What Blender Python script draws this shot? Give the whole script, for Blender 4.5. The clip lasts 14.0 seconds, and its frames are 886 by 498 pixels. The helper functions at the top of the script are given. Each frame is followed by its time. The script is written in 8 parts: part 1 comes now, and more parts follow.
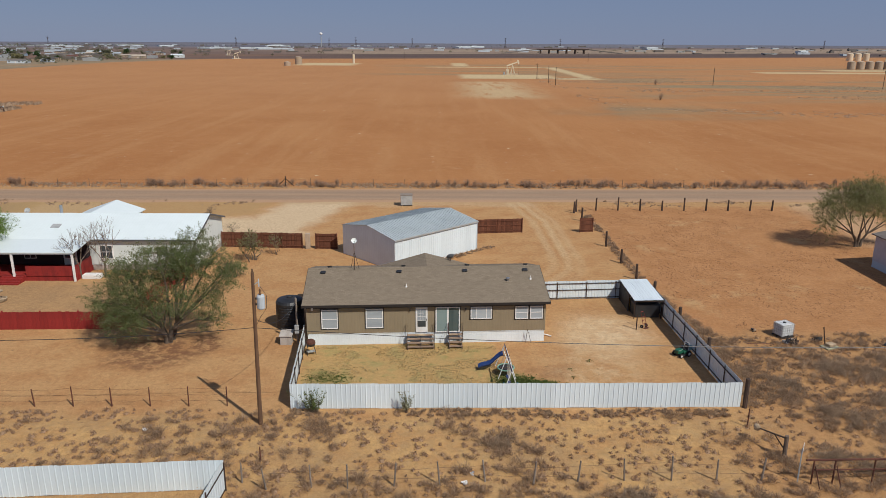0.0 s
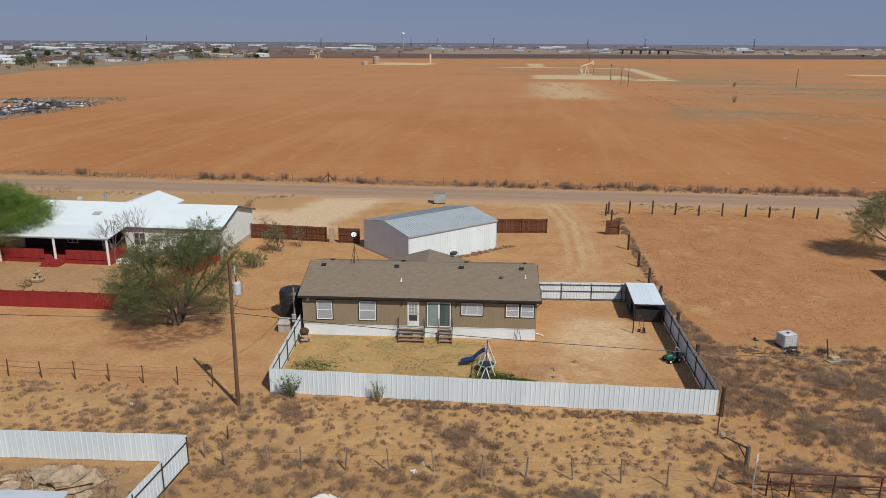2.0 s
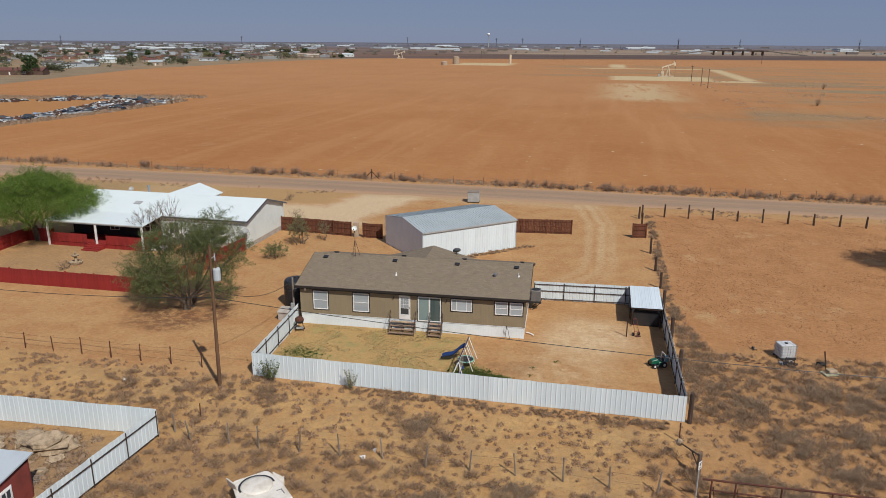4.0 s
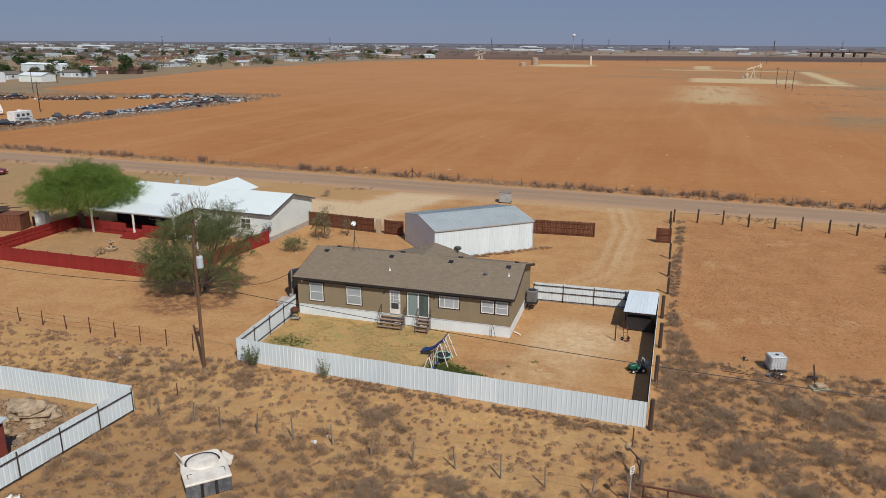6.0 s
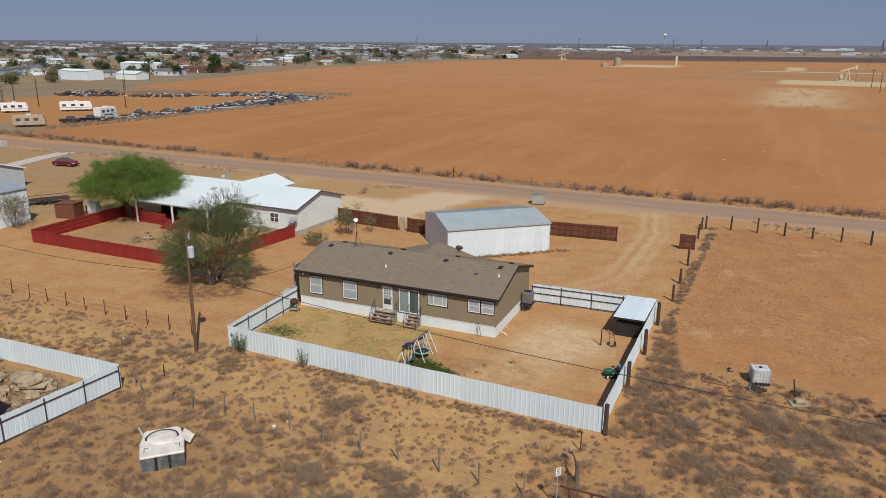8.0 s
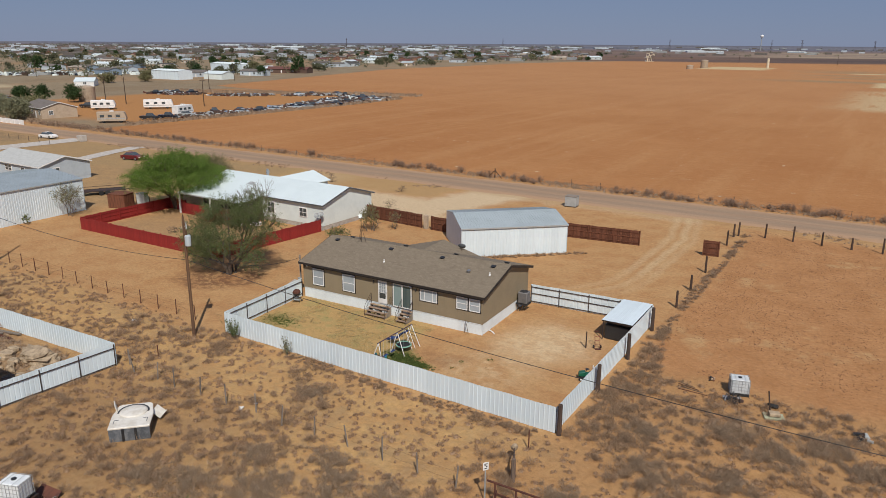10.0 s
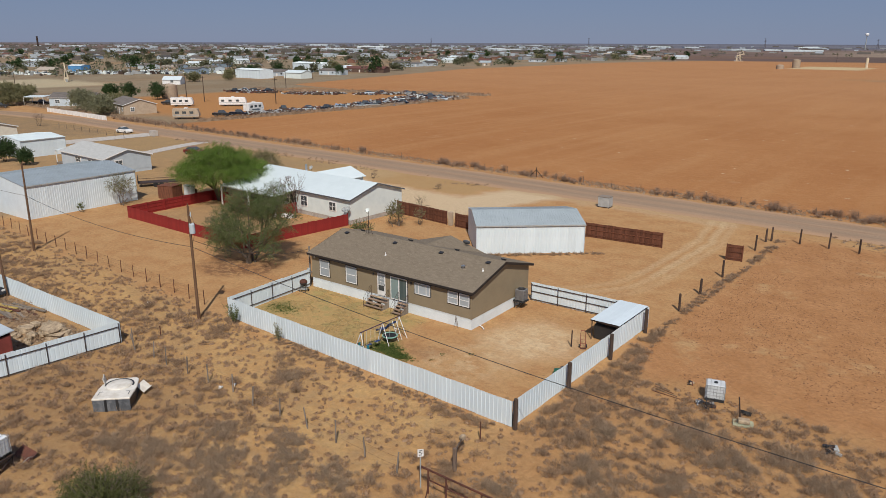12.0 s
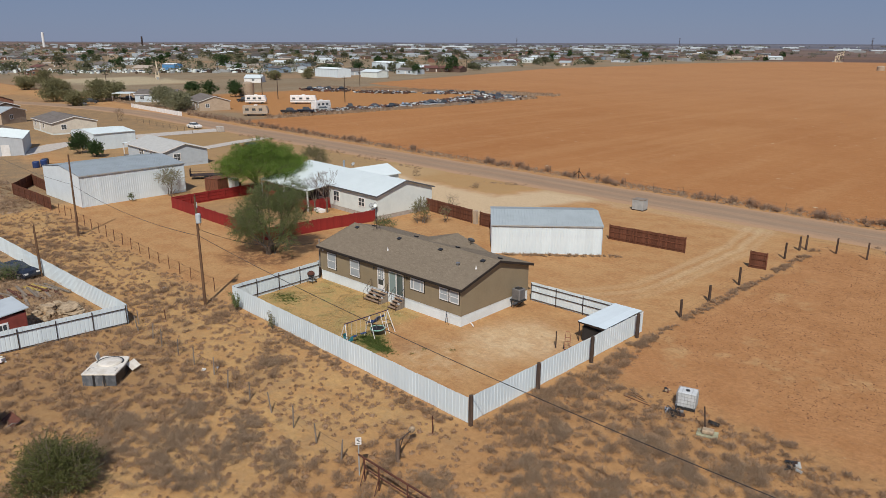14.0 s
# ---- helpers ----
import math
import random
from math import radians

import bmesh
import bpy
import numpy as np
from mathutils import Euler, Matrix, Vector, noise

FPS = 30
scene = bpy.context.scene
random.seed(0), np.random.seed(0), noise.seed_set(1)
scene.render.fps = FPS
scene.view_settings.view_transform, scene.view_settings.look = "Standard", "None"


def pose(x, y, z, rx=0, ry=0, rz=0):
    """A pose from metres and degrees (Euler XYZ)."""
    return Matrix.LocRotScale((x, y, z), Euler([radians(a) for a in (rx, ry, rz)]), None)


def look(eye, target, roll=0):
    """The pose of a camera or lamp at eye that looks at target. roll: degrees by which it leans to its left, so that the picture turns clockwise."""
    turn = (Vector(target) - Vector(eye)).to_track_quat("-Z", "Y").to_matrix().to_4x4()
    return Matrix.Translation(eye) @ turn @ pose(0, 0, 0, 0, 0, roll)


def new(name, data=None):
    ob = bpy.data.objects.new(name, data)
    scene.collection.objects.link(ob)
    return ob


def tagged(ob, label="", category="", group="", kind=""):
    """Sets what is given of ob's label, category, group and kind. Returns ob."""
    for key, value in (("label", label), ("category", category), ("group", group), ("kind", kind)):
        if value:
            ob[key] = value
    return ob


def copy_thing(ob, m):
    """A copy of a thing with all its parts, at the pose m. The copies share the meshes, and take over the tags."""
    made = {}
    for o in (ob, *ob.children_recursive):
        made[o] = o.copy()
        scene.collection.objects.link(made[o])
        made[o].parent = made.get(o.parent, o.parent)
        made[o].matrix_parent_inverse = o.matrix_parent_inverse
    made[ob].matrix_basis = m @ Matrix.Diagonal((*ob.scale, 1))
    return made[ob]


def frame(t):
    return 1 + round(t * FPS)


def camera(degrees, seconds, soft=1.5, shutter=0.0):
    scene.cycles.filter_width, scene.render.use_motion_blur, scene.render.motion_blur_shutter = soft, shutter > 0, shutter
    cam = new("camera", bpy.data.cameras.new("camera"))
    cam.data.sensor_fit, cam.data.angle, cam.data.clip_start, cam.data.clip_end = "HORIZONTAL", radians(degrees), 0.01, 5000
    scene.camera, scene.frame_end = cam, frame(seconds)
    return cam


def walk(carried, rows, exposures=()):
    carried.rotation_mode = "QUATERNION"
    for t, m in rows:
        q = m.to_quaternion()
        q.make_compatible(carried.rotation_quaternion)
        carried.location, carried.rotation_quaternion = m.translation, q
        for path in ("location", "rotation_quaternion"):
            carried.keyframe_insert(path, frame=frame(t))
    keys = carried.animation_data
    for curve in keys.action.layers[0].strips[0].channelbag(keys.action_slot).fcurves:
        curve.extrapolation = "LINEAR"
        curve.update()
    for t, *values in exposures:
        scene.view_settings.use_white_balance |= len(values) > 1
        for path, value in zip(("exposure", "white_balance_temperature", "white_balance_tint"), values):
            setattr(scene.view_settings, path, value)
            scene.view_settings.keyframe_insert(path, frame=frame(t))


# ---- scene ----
cam = camera(63.5, 14.0, soft=0.6)
PATH = [
    (0, (0.092, -0.228, 22.356), (0.11, 1.693, 21.799), 0.3),
    (0.5, (1.656, -0.467, 22.358), (1.622, 1.454, 21.802), 0.3),
    (1, (3.222, -0.669, 22.37), (3.135, 1.25, 21.813), 0.4),
    (1.5, (4.847, -0.794, 22.376), (4.707, 1.122, 21.819), 0.3),
    (2, (6.503, -0.902, 22.378), (6.309, 1.009, 21.82), 0.4),
    (2.5, (8.166, -0.956, 22.379), (7.919, 0.949, 21.821), 0.4),
    (3, (9.903, -0.963, 22.373), (9.6, 0.933, 21.815), 0.4),
    (5.5, (18.759, 0.086, 22.313), (18.182, 1.918, 21.756), 0.4),
    (6, (20.502, 0.391, 22.321), (19.873, 2.206, 21.764), 0.4),
    (6.5, (22.279, 0.727, 22.355), (21.597, 2.522, 21.797), 0.4),
    (7, (24.055, 1.141, 22.447), (23.321, 2.915, 21.889), 0.4),
    (7.5, (25.828, 1.624, 22.525), (25.042, 3.376, 21.967), 0.4),
    (8, (27.588, 2.223, 22.568), (26.75, 3.951, 22.009), 0.4),
    (10.5, (36.001, 5.689, 22.531), (34.919, 7.276, 21.974), 0.3),
    (11, (37.582, 6.49, 22.52), (36.455, 8.045, 21.962), 0.2),
    (11.5, (39.148, 7.337, 22.474), (37.975, 8.858, 21.917), 0.2),
    (12, (40.701, 8.22, 22.456), (39.485, 9.706, 21.898), 0.2),
    (12.5, (42.185, 9.142, 22.438), (40.926, 10.593, 21.88), 0.1),
    (13, (43.67, 10.162, 22.423), (42.37, 11.575, 21.865), 0.1),
    (13.5, (45.021, 11.311, 22.396), (43.68, 12.685, 21.837), 0.2),
    (14, (46.385, 12.603, 22.382), (45.004, 13.937, 21.823), 0.2),
]
walk(cam, [(t, look(eye, target, roll)) for t, eye, target, roll in PATH], exposures=((0, 0.0), (14, 0.0)))

# ---- light: clear hazy noon, sun behind the right shoulder ----
SUN = Vector((0.68, -0.735, 1.11)).normalized()
sun = new("sun", bpy.data.lights.new("sun", "SUN"))
sun.data.energy, sun.data.angle, sun.data.color = 4.0, radians(0.6), (1.0, 0.95, 0.88)
sun.matrix_world = look(SUN * 100, (0, 0, 0))
world = bpy.data.worlds.new("sky")
scene.world = world
world.use_nodes = True
sky = world.node_tree.nodes.new("ShaderNodeTexSky")
sky.sky_type, sky.sun_disc = "NISHITA", False
sky.sun_elevation, sky.sun_rotation = math.asin(SUN.z), math.atan2(SUN.x, SUN.y)
sky.air_density, sky.dust_density, sky.ozone_density, sky.altitude = 1.0, 0.2, 4.0, 900
haze = world.node_tree.nodes.new("ShaderNodeMix")
haze.data_type = "RGBA"
haze.inputs[0].default_value, haze.inputs[7].default_value = 0.84, (2.75, 3.6, 6.05, 1)
world.node_tree.links.new(sky.outputs[0], haze.inputs[6])
world.node_tree.links.new(haze.outputs[2], world.node_tree.nodes["Background"].inputs[0])
world.node_tree.nodes["Background"].inputs[1].default_value = 0.06


# ---- materials ----
class Nodes:
    """Short way to write a node material."""

    def __init__(self, name):
        self.m = bpy.data.materials.new(name)
        self.m.use_nodes = True
        self.t = self.m.node_tree
        self.bsdf = self.t.nodes["Principled BSDF"]
        tc = self.t.nodes.new("ShaderNodeTexCoord")
        self.pos = tc.outputs["Object"]
        sep = self.t.nodes.new("ShaderNodeSeparateXYZ")
        self.link(self.pos, sep.inputs[0])
        self.x, self.y, self.z = sep.outputs

    def link(self, a, socket):
        if hasattr(a, "is_linked"):
            self.t.links.new(a, socket)
        else:
            if socket.type == "RGBA" and len(a) == 3:
                a = (*a, 1)
            socket.default_value = a

    def math(self, op, a, b=0.0, c=0.0):
        n = self.t.nodes.new("ShaderNodeMath")
        n.operation = op
        for s, v in zip(n.inputs, (a, b, c)):
            self.link(v, s)
        return n.outputs[0]

    def add(self, a, b):
        return self.math("ADD", a, b)

    def mul(self, a, b):
        return self.math("MULTIPLY", a, b)

    def ramp(self, v, lo, hi, a=0.0, b=1.0):
        n = self.t.nodes.new("ShaderNodeMapRange")
        n.interpolation_type = "SMOOTHSTEP"
        for s, q in zip(n.inputs, (v, lo, hi, a, b)):
            self.link(q, s)
        return n.outputs[0]

    def noise(self, scale, detail=3.0, rough=0.6, vec=None, stretch=None):
        n = self.t.nodes.new("ShaderNodeTexNoise")
        v = vec or self.pos
        if stretch:
            mp = self.t.nodes.new("ShaderNodeMapping")
            self.link(v, mp.inputs["Vector"])
            mp.inputs["Scale"].default_value = stretch
            v = mp.outputs[0]
        self.link(v, n.inputs["Vector"])
        n.inputs["Scale"].default_value, n.inputs["Detail"].default_value, n.inputs["Roughness"].default_value = scale, detail, rough
        return n.outputs[0]

    def mix(self, f, a, b, mode="MIX"):
        n = self.t.nodes.new("ShaderNodeMix")
        n.data_type, n.blend_type = "RGBA", mode
        self.link(f, n.inputs[0])
        self.link(a, n.inputs[6])
        self.link(b, n.inputs[7])
        return n.outputs[2]

    def grey(self, v):
        n = self.t.nodes.new("ShaderNodeCombineColor")
        for s in n.inputs:
            self.link(v, s)
        return n.outputs[0]

    def bump(self, h, strength=0.3, dist=0.02):
        n = self.t.nodes.new("ShaderNodeBump")
        n.inputs["Strength"].default_value, n.inputs["Distance"].default_value = strength, dist
        self.link(h, n.inputs["Height"])
        self.link(n.outputs[0], self.bsdf.inputs["Normal"])

    def done(self, colour, rough=0.8, metal=0.0, spec=0.3):
        self.link(colour, self.bsdf.inputs["Base Color"])
        self.link(rough, self.bsdf.inputs["Roughness"])
        self.bsdf.inputs["Metallic"].default_value = metal
        self.bsdf.inputs["Specular IOR Level"].default_value = spec
        return self.m

    def rand(self):
        return self.t.nodes.new("ShaderNodeObjectInfo").outputs["Random"]

    def island(self):
        return self.t.nodes.new("ShaderNodeNewGeometry").outputs["Random Per Island"]


def mat(name, c, c2=None, rough=0.8, metal=0.0, spec=0.3, scale=1.5, fine=25.0, grain=0.25, bump=0.3, rnd=0.12, stretch=None):
    """Colour c drifting to c2 in broad stains, fine grain on top, a little relief, and a little difference from piece to piece."""
    n = Nodes(name)
    c2 = c2 or tuple(v * 0.72 for v in c)
    big, small = n.noise(scale, 4, 0.65, stretch=stretch), n.noise(fine, 3, 0.6, stretch=stretch)
    col = n.mix(n.ramp(big, 0.38, 0.68), c, c2)
    g = n.add(n.mul(n.add(small, -0.5), grain * 2), 1.0)
    g = n.add(g, n.mul(n.add(n.rand(), -0.5), rnd * 2))
    col = n.mix(1.0, col, n.grey(g), "MULTIPLY")
    if bump:
        n.bump(small, bump, 0.01)
    return n.done(col, n.ramp(big, 0.2, 0.8, max(rough - 0.08, 0.02), min(rough + 0.08, 1)), metal, spec)


def leaf_mat(name, c, c2, dark=0.5, through_leaf=0.35):
    """Leaves and dry blades: matt, with some light coming through them."""
    n = Nodes(name)
    col = n.mix(n.island(), c, c2)
    col = n.mix(n.ramp(n.noise(0.5, 2), 0.35, 0.65), col, n.mix(1.0, col, (dark, dark, dark), "MULTIPLY"))
    col = n.mix(1.0, col, n.grey(n.ramp(n.noise(28, 3, 0.75), 0.25, 0.75, 0.6, 1.35)), "MULTIPLY")
    t = n.t.nodes.new("ShaderNodeBsdfTranslucent")
    n.link(col, t.inputs["Color"])
    m = n.done(col, 0.7, 0, 0.2)
    mx = n.t.nodes.new("ShaderNodeMixShader")
    mx.inputs[0].default_value = through_leaf
    n.t.links.new(n.bsdf.outputs[0], mx.inputs[1])
    n.t.links.new(t.outputs[0], mx.inputs[2])
    n.t.links.new(mx.outputs[0], n.t.nodes["Material Output"].inputs["Surface"])
    return m


GALV = mat("white_sheet_metal", (0.64, 0.72, 0.745), (0.585, 0.66, 0.685), 0.42, 0.0, 0.4, 0.6, 9, 0.06, 0.1, 0.05, stretch=(1, 1, 0.25))
ZINC = mat("galvanized_roof", (0.37, 0.42, 0.43), (0.33, 0.375, 0.385), 0.5, 0.0, 0.5, 0.5, 8, 0.08, 0.1, 0.04)
PURPLE = mat("dull_grey_steel", (0.38, 0.39, 0.43), (0.33, 0.34, 0.375), 0.6, 0.0, 0.4, 0.6, 8, 0.08, 0.1)
WHITE = mat("white_paint", (0.78, 0.77, 0.74), (0.68, 0.66, 0.62), 0.55, 0, 0.4, 1.0, 20, 0.06, 0.1, 0.04)
WROOF = mat("white_metal_roof", (0.66, 0.73, 0.725), (0.63, 0.70, 0.695), 0.4, 0.0, 0.5, 0.4, 6, 0.05, 0.05, 0.03)
OFFW = mat("off_white_siding", (0.69, 0.74, 0.70), (0.63, 0.68, 0.645), 0.65, 0, 0.3, 0.7, 18, 0.06, 0.15, 0.05)
BLACK = mat("black_plastic", (0.02, 0.021, 0.024), (0.03, 0.03, 0.03), 0.45, 0, 0.45, 1, 15, 0.15, 0.1)
DARK = mat("dark_brown_trim", (0.030, 0.024, 0.021), (0.022, 0.018, 0.016), 0.6, 0, 0.4, 2, 30, 0.15, 0.1)
STEEL = mat("dark_rusty_steel", (0.045, 0.035, 0.032), (0.085, 0.045, 0.03), 0.7, 0.3, 0.4, 3, 40, 0.3, 0.2)
RUST = mat("rusty_pipe", (0.14, 0.055, 0.035), (0.09, 0.04, 0.03), 0.8, 0.2, 0.3, 3, 30, 0.3, 0.3)
REDRUST = mat("red_rust_pipe", (0.22, 0.045, 0.035), (0.12, 0.04, 0.03), 0.7, 0.1, 0.3, 3, 30, 0.3, 0.3)
POST = mat("weathered_post", (0.16, 0.115, 0.085), (0.09, 0.066, 0.052), 0.9, 0, 0.2, 2, 30, 0.35, 0.5, 0.2, stretch=(6, 6, 0.6))
CREO = mat("dark_creosoted_wood", (0.055, 0.038, 0.030), (0.09, 0.06, 0.045), 0.9, 0, 0.2, 2, 30, 0.35, 0.5, 0.2, stretch=(6, 6, 0.6))
POLEW = mat("power_pole_wood", (0.155, 0.09, 0.052), (0.105, 0.062, 0.04), 0.9, 0, 0.2, 1.2, 25, 0.3, 0.5, 0.05, stretch=(6, 6, 0.5))
GREYW = mat("grey_weathered_wood", (0.25, 0.21, 0.17), (0.16, 0.13, 0.105), 0.9, 0, 0.2, 2, 30, 0.3, 0.4, 0.2, stretch=(6, 6, 0.6))
TREAD = mat("step_timber", (0.33, 0.235, 0.165), (0.22, 0.15, 0.105), 0.85, 0, 0.2, 2.5, 30, 0.3, 0.4, 0.15, stretch=(0.6, 6, 6))
FENCEB = mat("brown_fence_board", (0.155, 0.062, 0.036), (0.10, 0.042, 0.026), 0.85, 0, 0.2, 1.5, 25, 0.3, 0.3, 0.22, stretch=(5, 5, 0.7))
REDW = mat("barn_red_boards", (0.27, 0.026, 0.022), (0.20, 0.022, 0.02), 0.7, 0, 0.3, 0.8, 20, 0.15, 0.2, 0.08, stretch=(3, 3, 0.6))
DULLRED = mat("dull_red_boards", (0.22, 0.05, 0.038), (0.16, 0.04, 0.03), 0.8, 0, 0.25, 0.9, 20, 0.2, 0.2)
CONC = mat("concrete", (0.46, 0.42, 0.37), (0.36, 0.32, 0.28), 0.9, 0, 0.2, 1.5, 20, 0.25, 0.3)
STONE = mat("pale_limestone", (0.43, 0.33, 0.22), (0.22, 0.165, 0.11), 0.95, 0, 0.15, 2, 14, 0.4, 0.6)
GLASS = mat("window_glass", (0.07, 0.08, 0.085), (0.05, 0.06, 0.065), 0.12, 0, 0.6, 0.8, 3, 0.1, 0.0)
BLIND = mat("window_blind", (0.36, 0.39, 0.40), (0.28, 0.31, 0.32), 0.6, 0, 0.3, 0.8, 40, 0.1, 0.1, stretch=(0.1, 0.1, 1))
BRONZE = mat("meter_grey_paint", (0.36, 0.37, 0.36), (0.28, 0.29, 0.28), 0.55, 0, 0.4)
RUBBER = mat("tyre_rubber", (0.018, 0.018, 0.019), (0.03, 0.028, 0.026), 0.8, 0, 0.3)
BLUEP = mat("blue_plastic", (0.015, 0.04, 0.14), (0.015, 0.035, 0.11), 0.4, 0, 0.5)
GREENP = mat("green_plastic", (0.012, 0.10, 0.055), (0.01, 0.075, 0.05), 0.4, 0, 0.5)
TOTE = mat("milky_tank_plastic", (0.66, 0.68, 0.68), (0.56, 0.58, 0.57), 0.45, 0, 0.4, 2, 12, 0.05, 0.05)
ALU = mat("bare_metal", (0.45, 0.46, 0.47), (0.36, 0.36, 0.37), 0.35, 0.8, 0.5, 3, 30, 0.15, 0.1)
REDP = mat("dark_red_paint", (0.14, 0.012, 0.014), (0.10, 0.012, 0.012), 0.35, 0, 0.5)
NAVY = mat("dark_blue_car_paint", (0.012, 0.017, 0.028), (0.018, 0.02, 0.028), 0.25, 0.1, 0.6)
TAN = mat("tan_stucco", (0.42, 0.33, 0.24), (0.36, 0.28, 0.20), 0.85, 0, 0.2)
GREYS = mat("pale_grey_siding", (0.49, 0.545, 0.575), (0.44, 0.49, 0.52), 0.65, 0, 0.3, 0.7, 18, 0.06, 0.12)
LILAC = mat("lilac_grey_siding", (0.47, 0.455, 0.475), (0.42, 0.405, 0.425), 0.7, 0, 0.3, 0.7, 18, 0.06, 0.12)
BARK = mat("grey_bark", (0.16, 0.125, 0.095), (0.10, 0.08, 0.06), 0.95, 0, 0.15, 3, 25, 0.4, 0.6)
TWIG = mat("grey_twigs", (0.20, 0.16, 0.125), (0.14, 0.105, 0.08), 0.95, 0, 0.15)
GRAVELROOF = mat("weathered_roof_shingle", (0.17, 0.15, 0.135), (0.13, 0.115, 0.10), 0.95, 0, 0.15, 0.8, 14, 0.3, 0.3)
CREAMW = mat("cream_siding", (0.62, 0.57, 0.47), (0.56, 0.51, 0.42), 0.75, 0, 0.25)
LEAF_UMB = leaf_mat("bright_green_leaves", (0.125, 0.21, 0.032), (0.195, 0.285, 0.058), 0.8)
LEAF_OLIVE = leaf_mat("olive_leaves", (0.115, 0.155, 0.052), (0.205, 0.235, 0.095), 0.85)
LEAF_GREY = leaf_mat("sage_leaves", (0.22, 0.225, 0.125), (0.31, 0.295, 0.18), 0.85)
LEAF_DARK = leaf_mat("dark_evergreen_leaves", (0.045, 0.085, 0.030), (0.085, 0.135, 0.048), 0.8)
LEAF_SPRING = leaf_mat("spring_leaves", (0.19, 0.195, 0.085), (0.26, 0.24, 0.12), 0.85)
DRY = leaf_mat("dry_grass", (0.36, 0.228, 0.134), (0.48, 0.32, 0.197), 0.9)
DRYGREY = leaf_mat("dry_grey_scrub", (0.325, 0.220, 0.138), (0.455, 0.325, 0.214), 0.9)
LEAF_JUNIPER = leaf_mat("juniper_leaves", (0.095, 0.11, 0.034), (0.175, 0.18, 0.062), 0.8)
LEAF_FAR = leaf_mat("dusty_dark_leaves", (0.115, 0.125, 0.07), (0.19, 0.19, 0.11), 0.85)
REDTWIG = leaf_mat("reddish_bare_stems", (0.30, 0.20, 0.135), (0.40, 0.28, 0.195), 0.9)
LEAF_HAZE = leaf_mat("thin_yellow_olive_leaves", (0.19, 0.20, 0.075), (0.28, 0.275, 0.12), 0.9)
GREYTWIG = leaf_mat("grey_tangled_twigs", (0.34, 0.245, 0.16), (0.49, 0.37, 0.257), 0.9)
LEAF_TOWN = leaf_mat("dusty_olive_leaves", (0.20, 0.195, 0.092), (0.30, 0.275, 0.142), 0.85)
DARKZINC = mat("dull_blue_grey_roof", (0.30, 0.345, 0.37), (0.27, 0.31, 0.33), 0.5, 0.0, 0.5, 0.5, 8, 0.08, 0.1, 0.04)
CLOD = leaf_mat("dark_grass_stubs", (0.22, 0.105, 0.055), (0.30, 0.15, 0.08), 0.9)
STRAW = leaf_mat("straw", (0.44, 0.33, 0.16), (0.56, 0.44, 0.23), 0.9)
GRASS = leaf_mat("green_grass", (0.085, 0.125, 0.03), (0.14, 0.18, 0.05), 0.85)


def shingle_mat():
    n = Nodes("brown_asphalt_shingles")
    b = n.t.nodes.new("ShaderNodeTexBrick")
    n.link(n.pos, b.inputs["Vector"])
    for k, v in (("Scale", 1.0), ("Mortar Size", 0.006), ("Brick Width", 0.33), ("Row Height", 0.145), ("Mortar Smooth", 0.3)):
        b.inputs[k].default_value = v
    b.inputs["Color1"].default_value, b.inputs["Color2"].default_value = (0.185, 0.148, 0.105, 1), (0.25, 0.204, 0.148, 1)
    b.inputs["Mortar"].default_value = (0.12, 0.095, 0.076, 1)
    streak = n.noise(1.6, 4, 0.7, stretch=(0.6, 3.0, 1))
    col = n.mix(n.ramp(streak, 0.35, 0.7), b.outputs[0], (0.205, 0.168, 0.121))
    col = n.mix(1.0, col, n.grey(n.ramp(n.noise(60, 2), 0.2, 0.8, 0.75, 1.2)), "MULTIPLY")
    n.bump(b.outputs["Fac"], 0.4, -0.01)
    return n.done(col, 0.95, 0, 0.12)


def siding_mat(name, c, c2, pitch=0.203):
    """Sheet siding with upright grooves."""
    n = Nodes(name)
    g = n.math("ABSOLUTE", n.add(n.math("FRACT", n.mul(n.add(n.x, n.y), 1 / pitch)), -0.5))
    groove = n.ramp(g, 0.03, 0.08)
    col = n.mix(n.ramp(n.noise(0.7, 4), 0.35, 0.7), c, c2)
    col = n.mix(1.0, col, n.grey(n.ramp(n.noise(22, 3), 0.2, 0.8, 0.92, 1.06)), "MULTIPLY")
    col = n.mix(n.ramp(groove, 0.0, 1.0, 0.1, 0.0), col, (0.12, 0.10, 0.08))
    n.bump(groove, 0.6, 0.008)
    return n.done(col, 0.7, 0, 0.25)


SHINGLE = shingle_mat()
KHAKI = siding_mat("khaki_grooved_siding", (0.275, 0.220, 0.140), (0.25, 0.20, 0.127))
SKIRT = siding_mat("white_ribbed_skirting", (0.74, 0.80, 0.81), (0.68, 0.73, 0.735), 0.13)


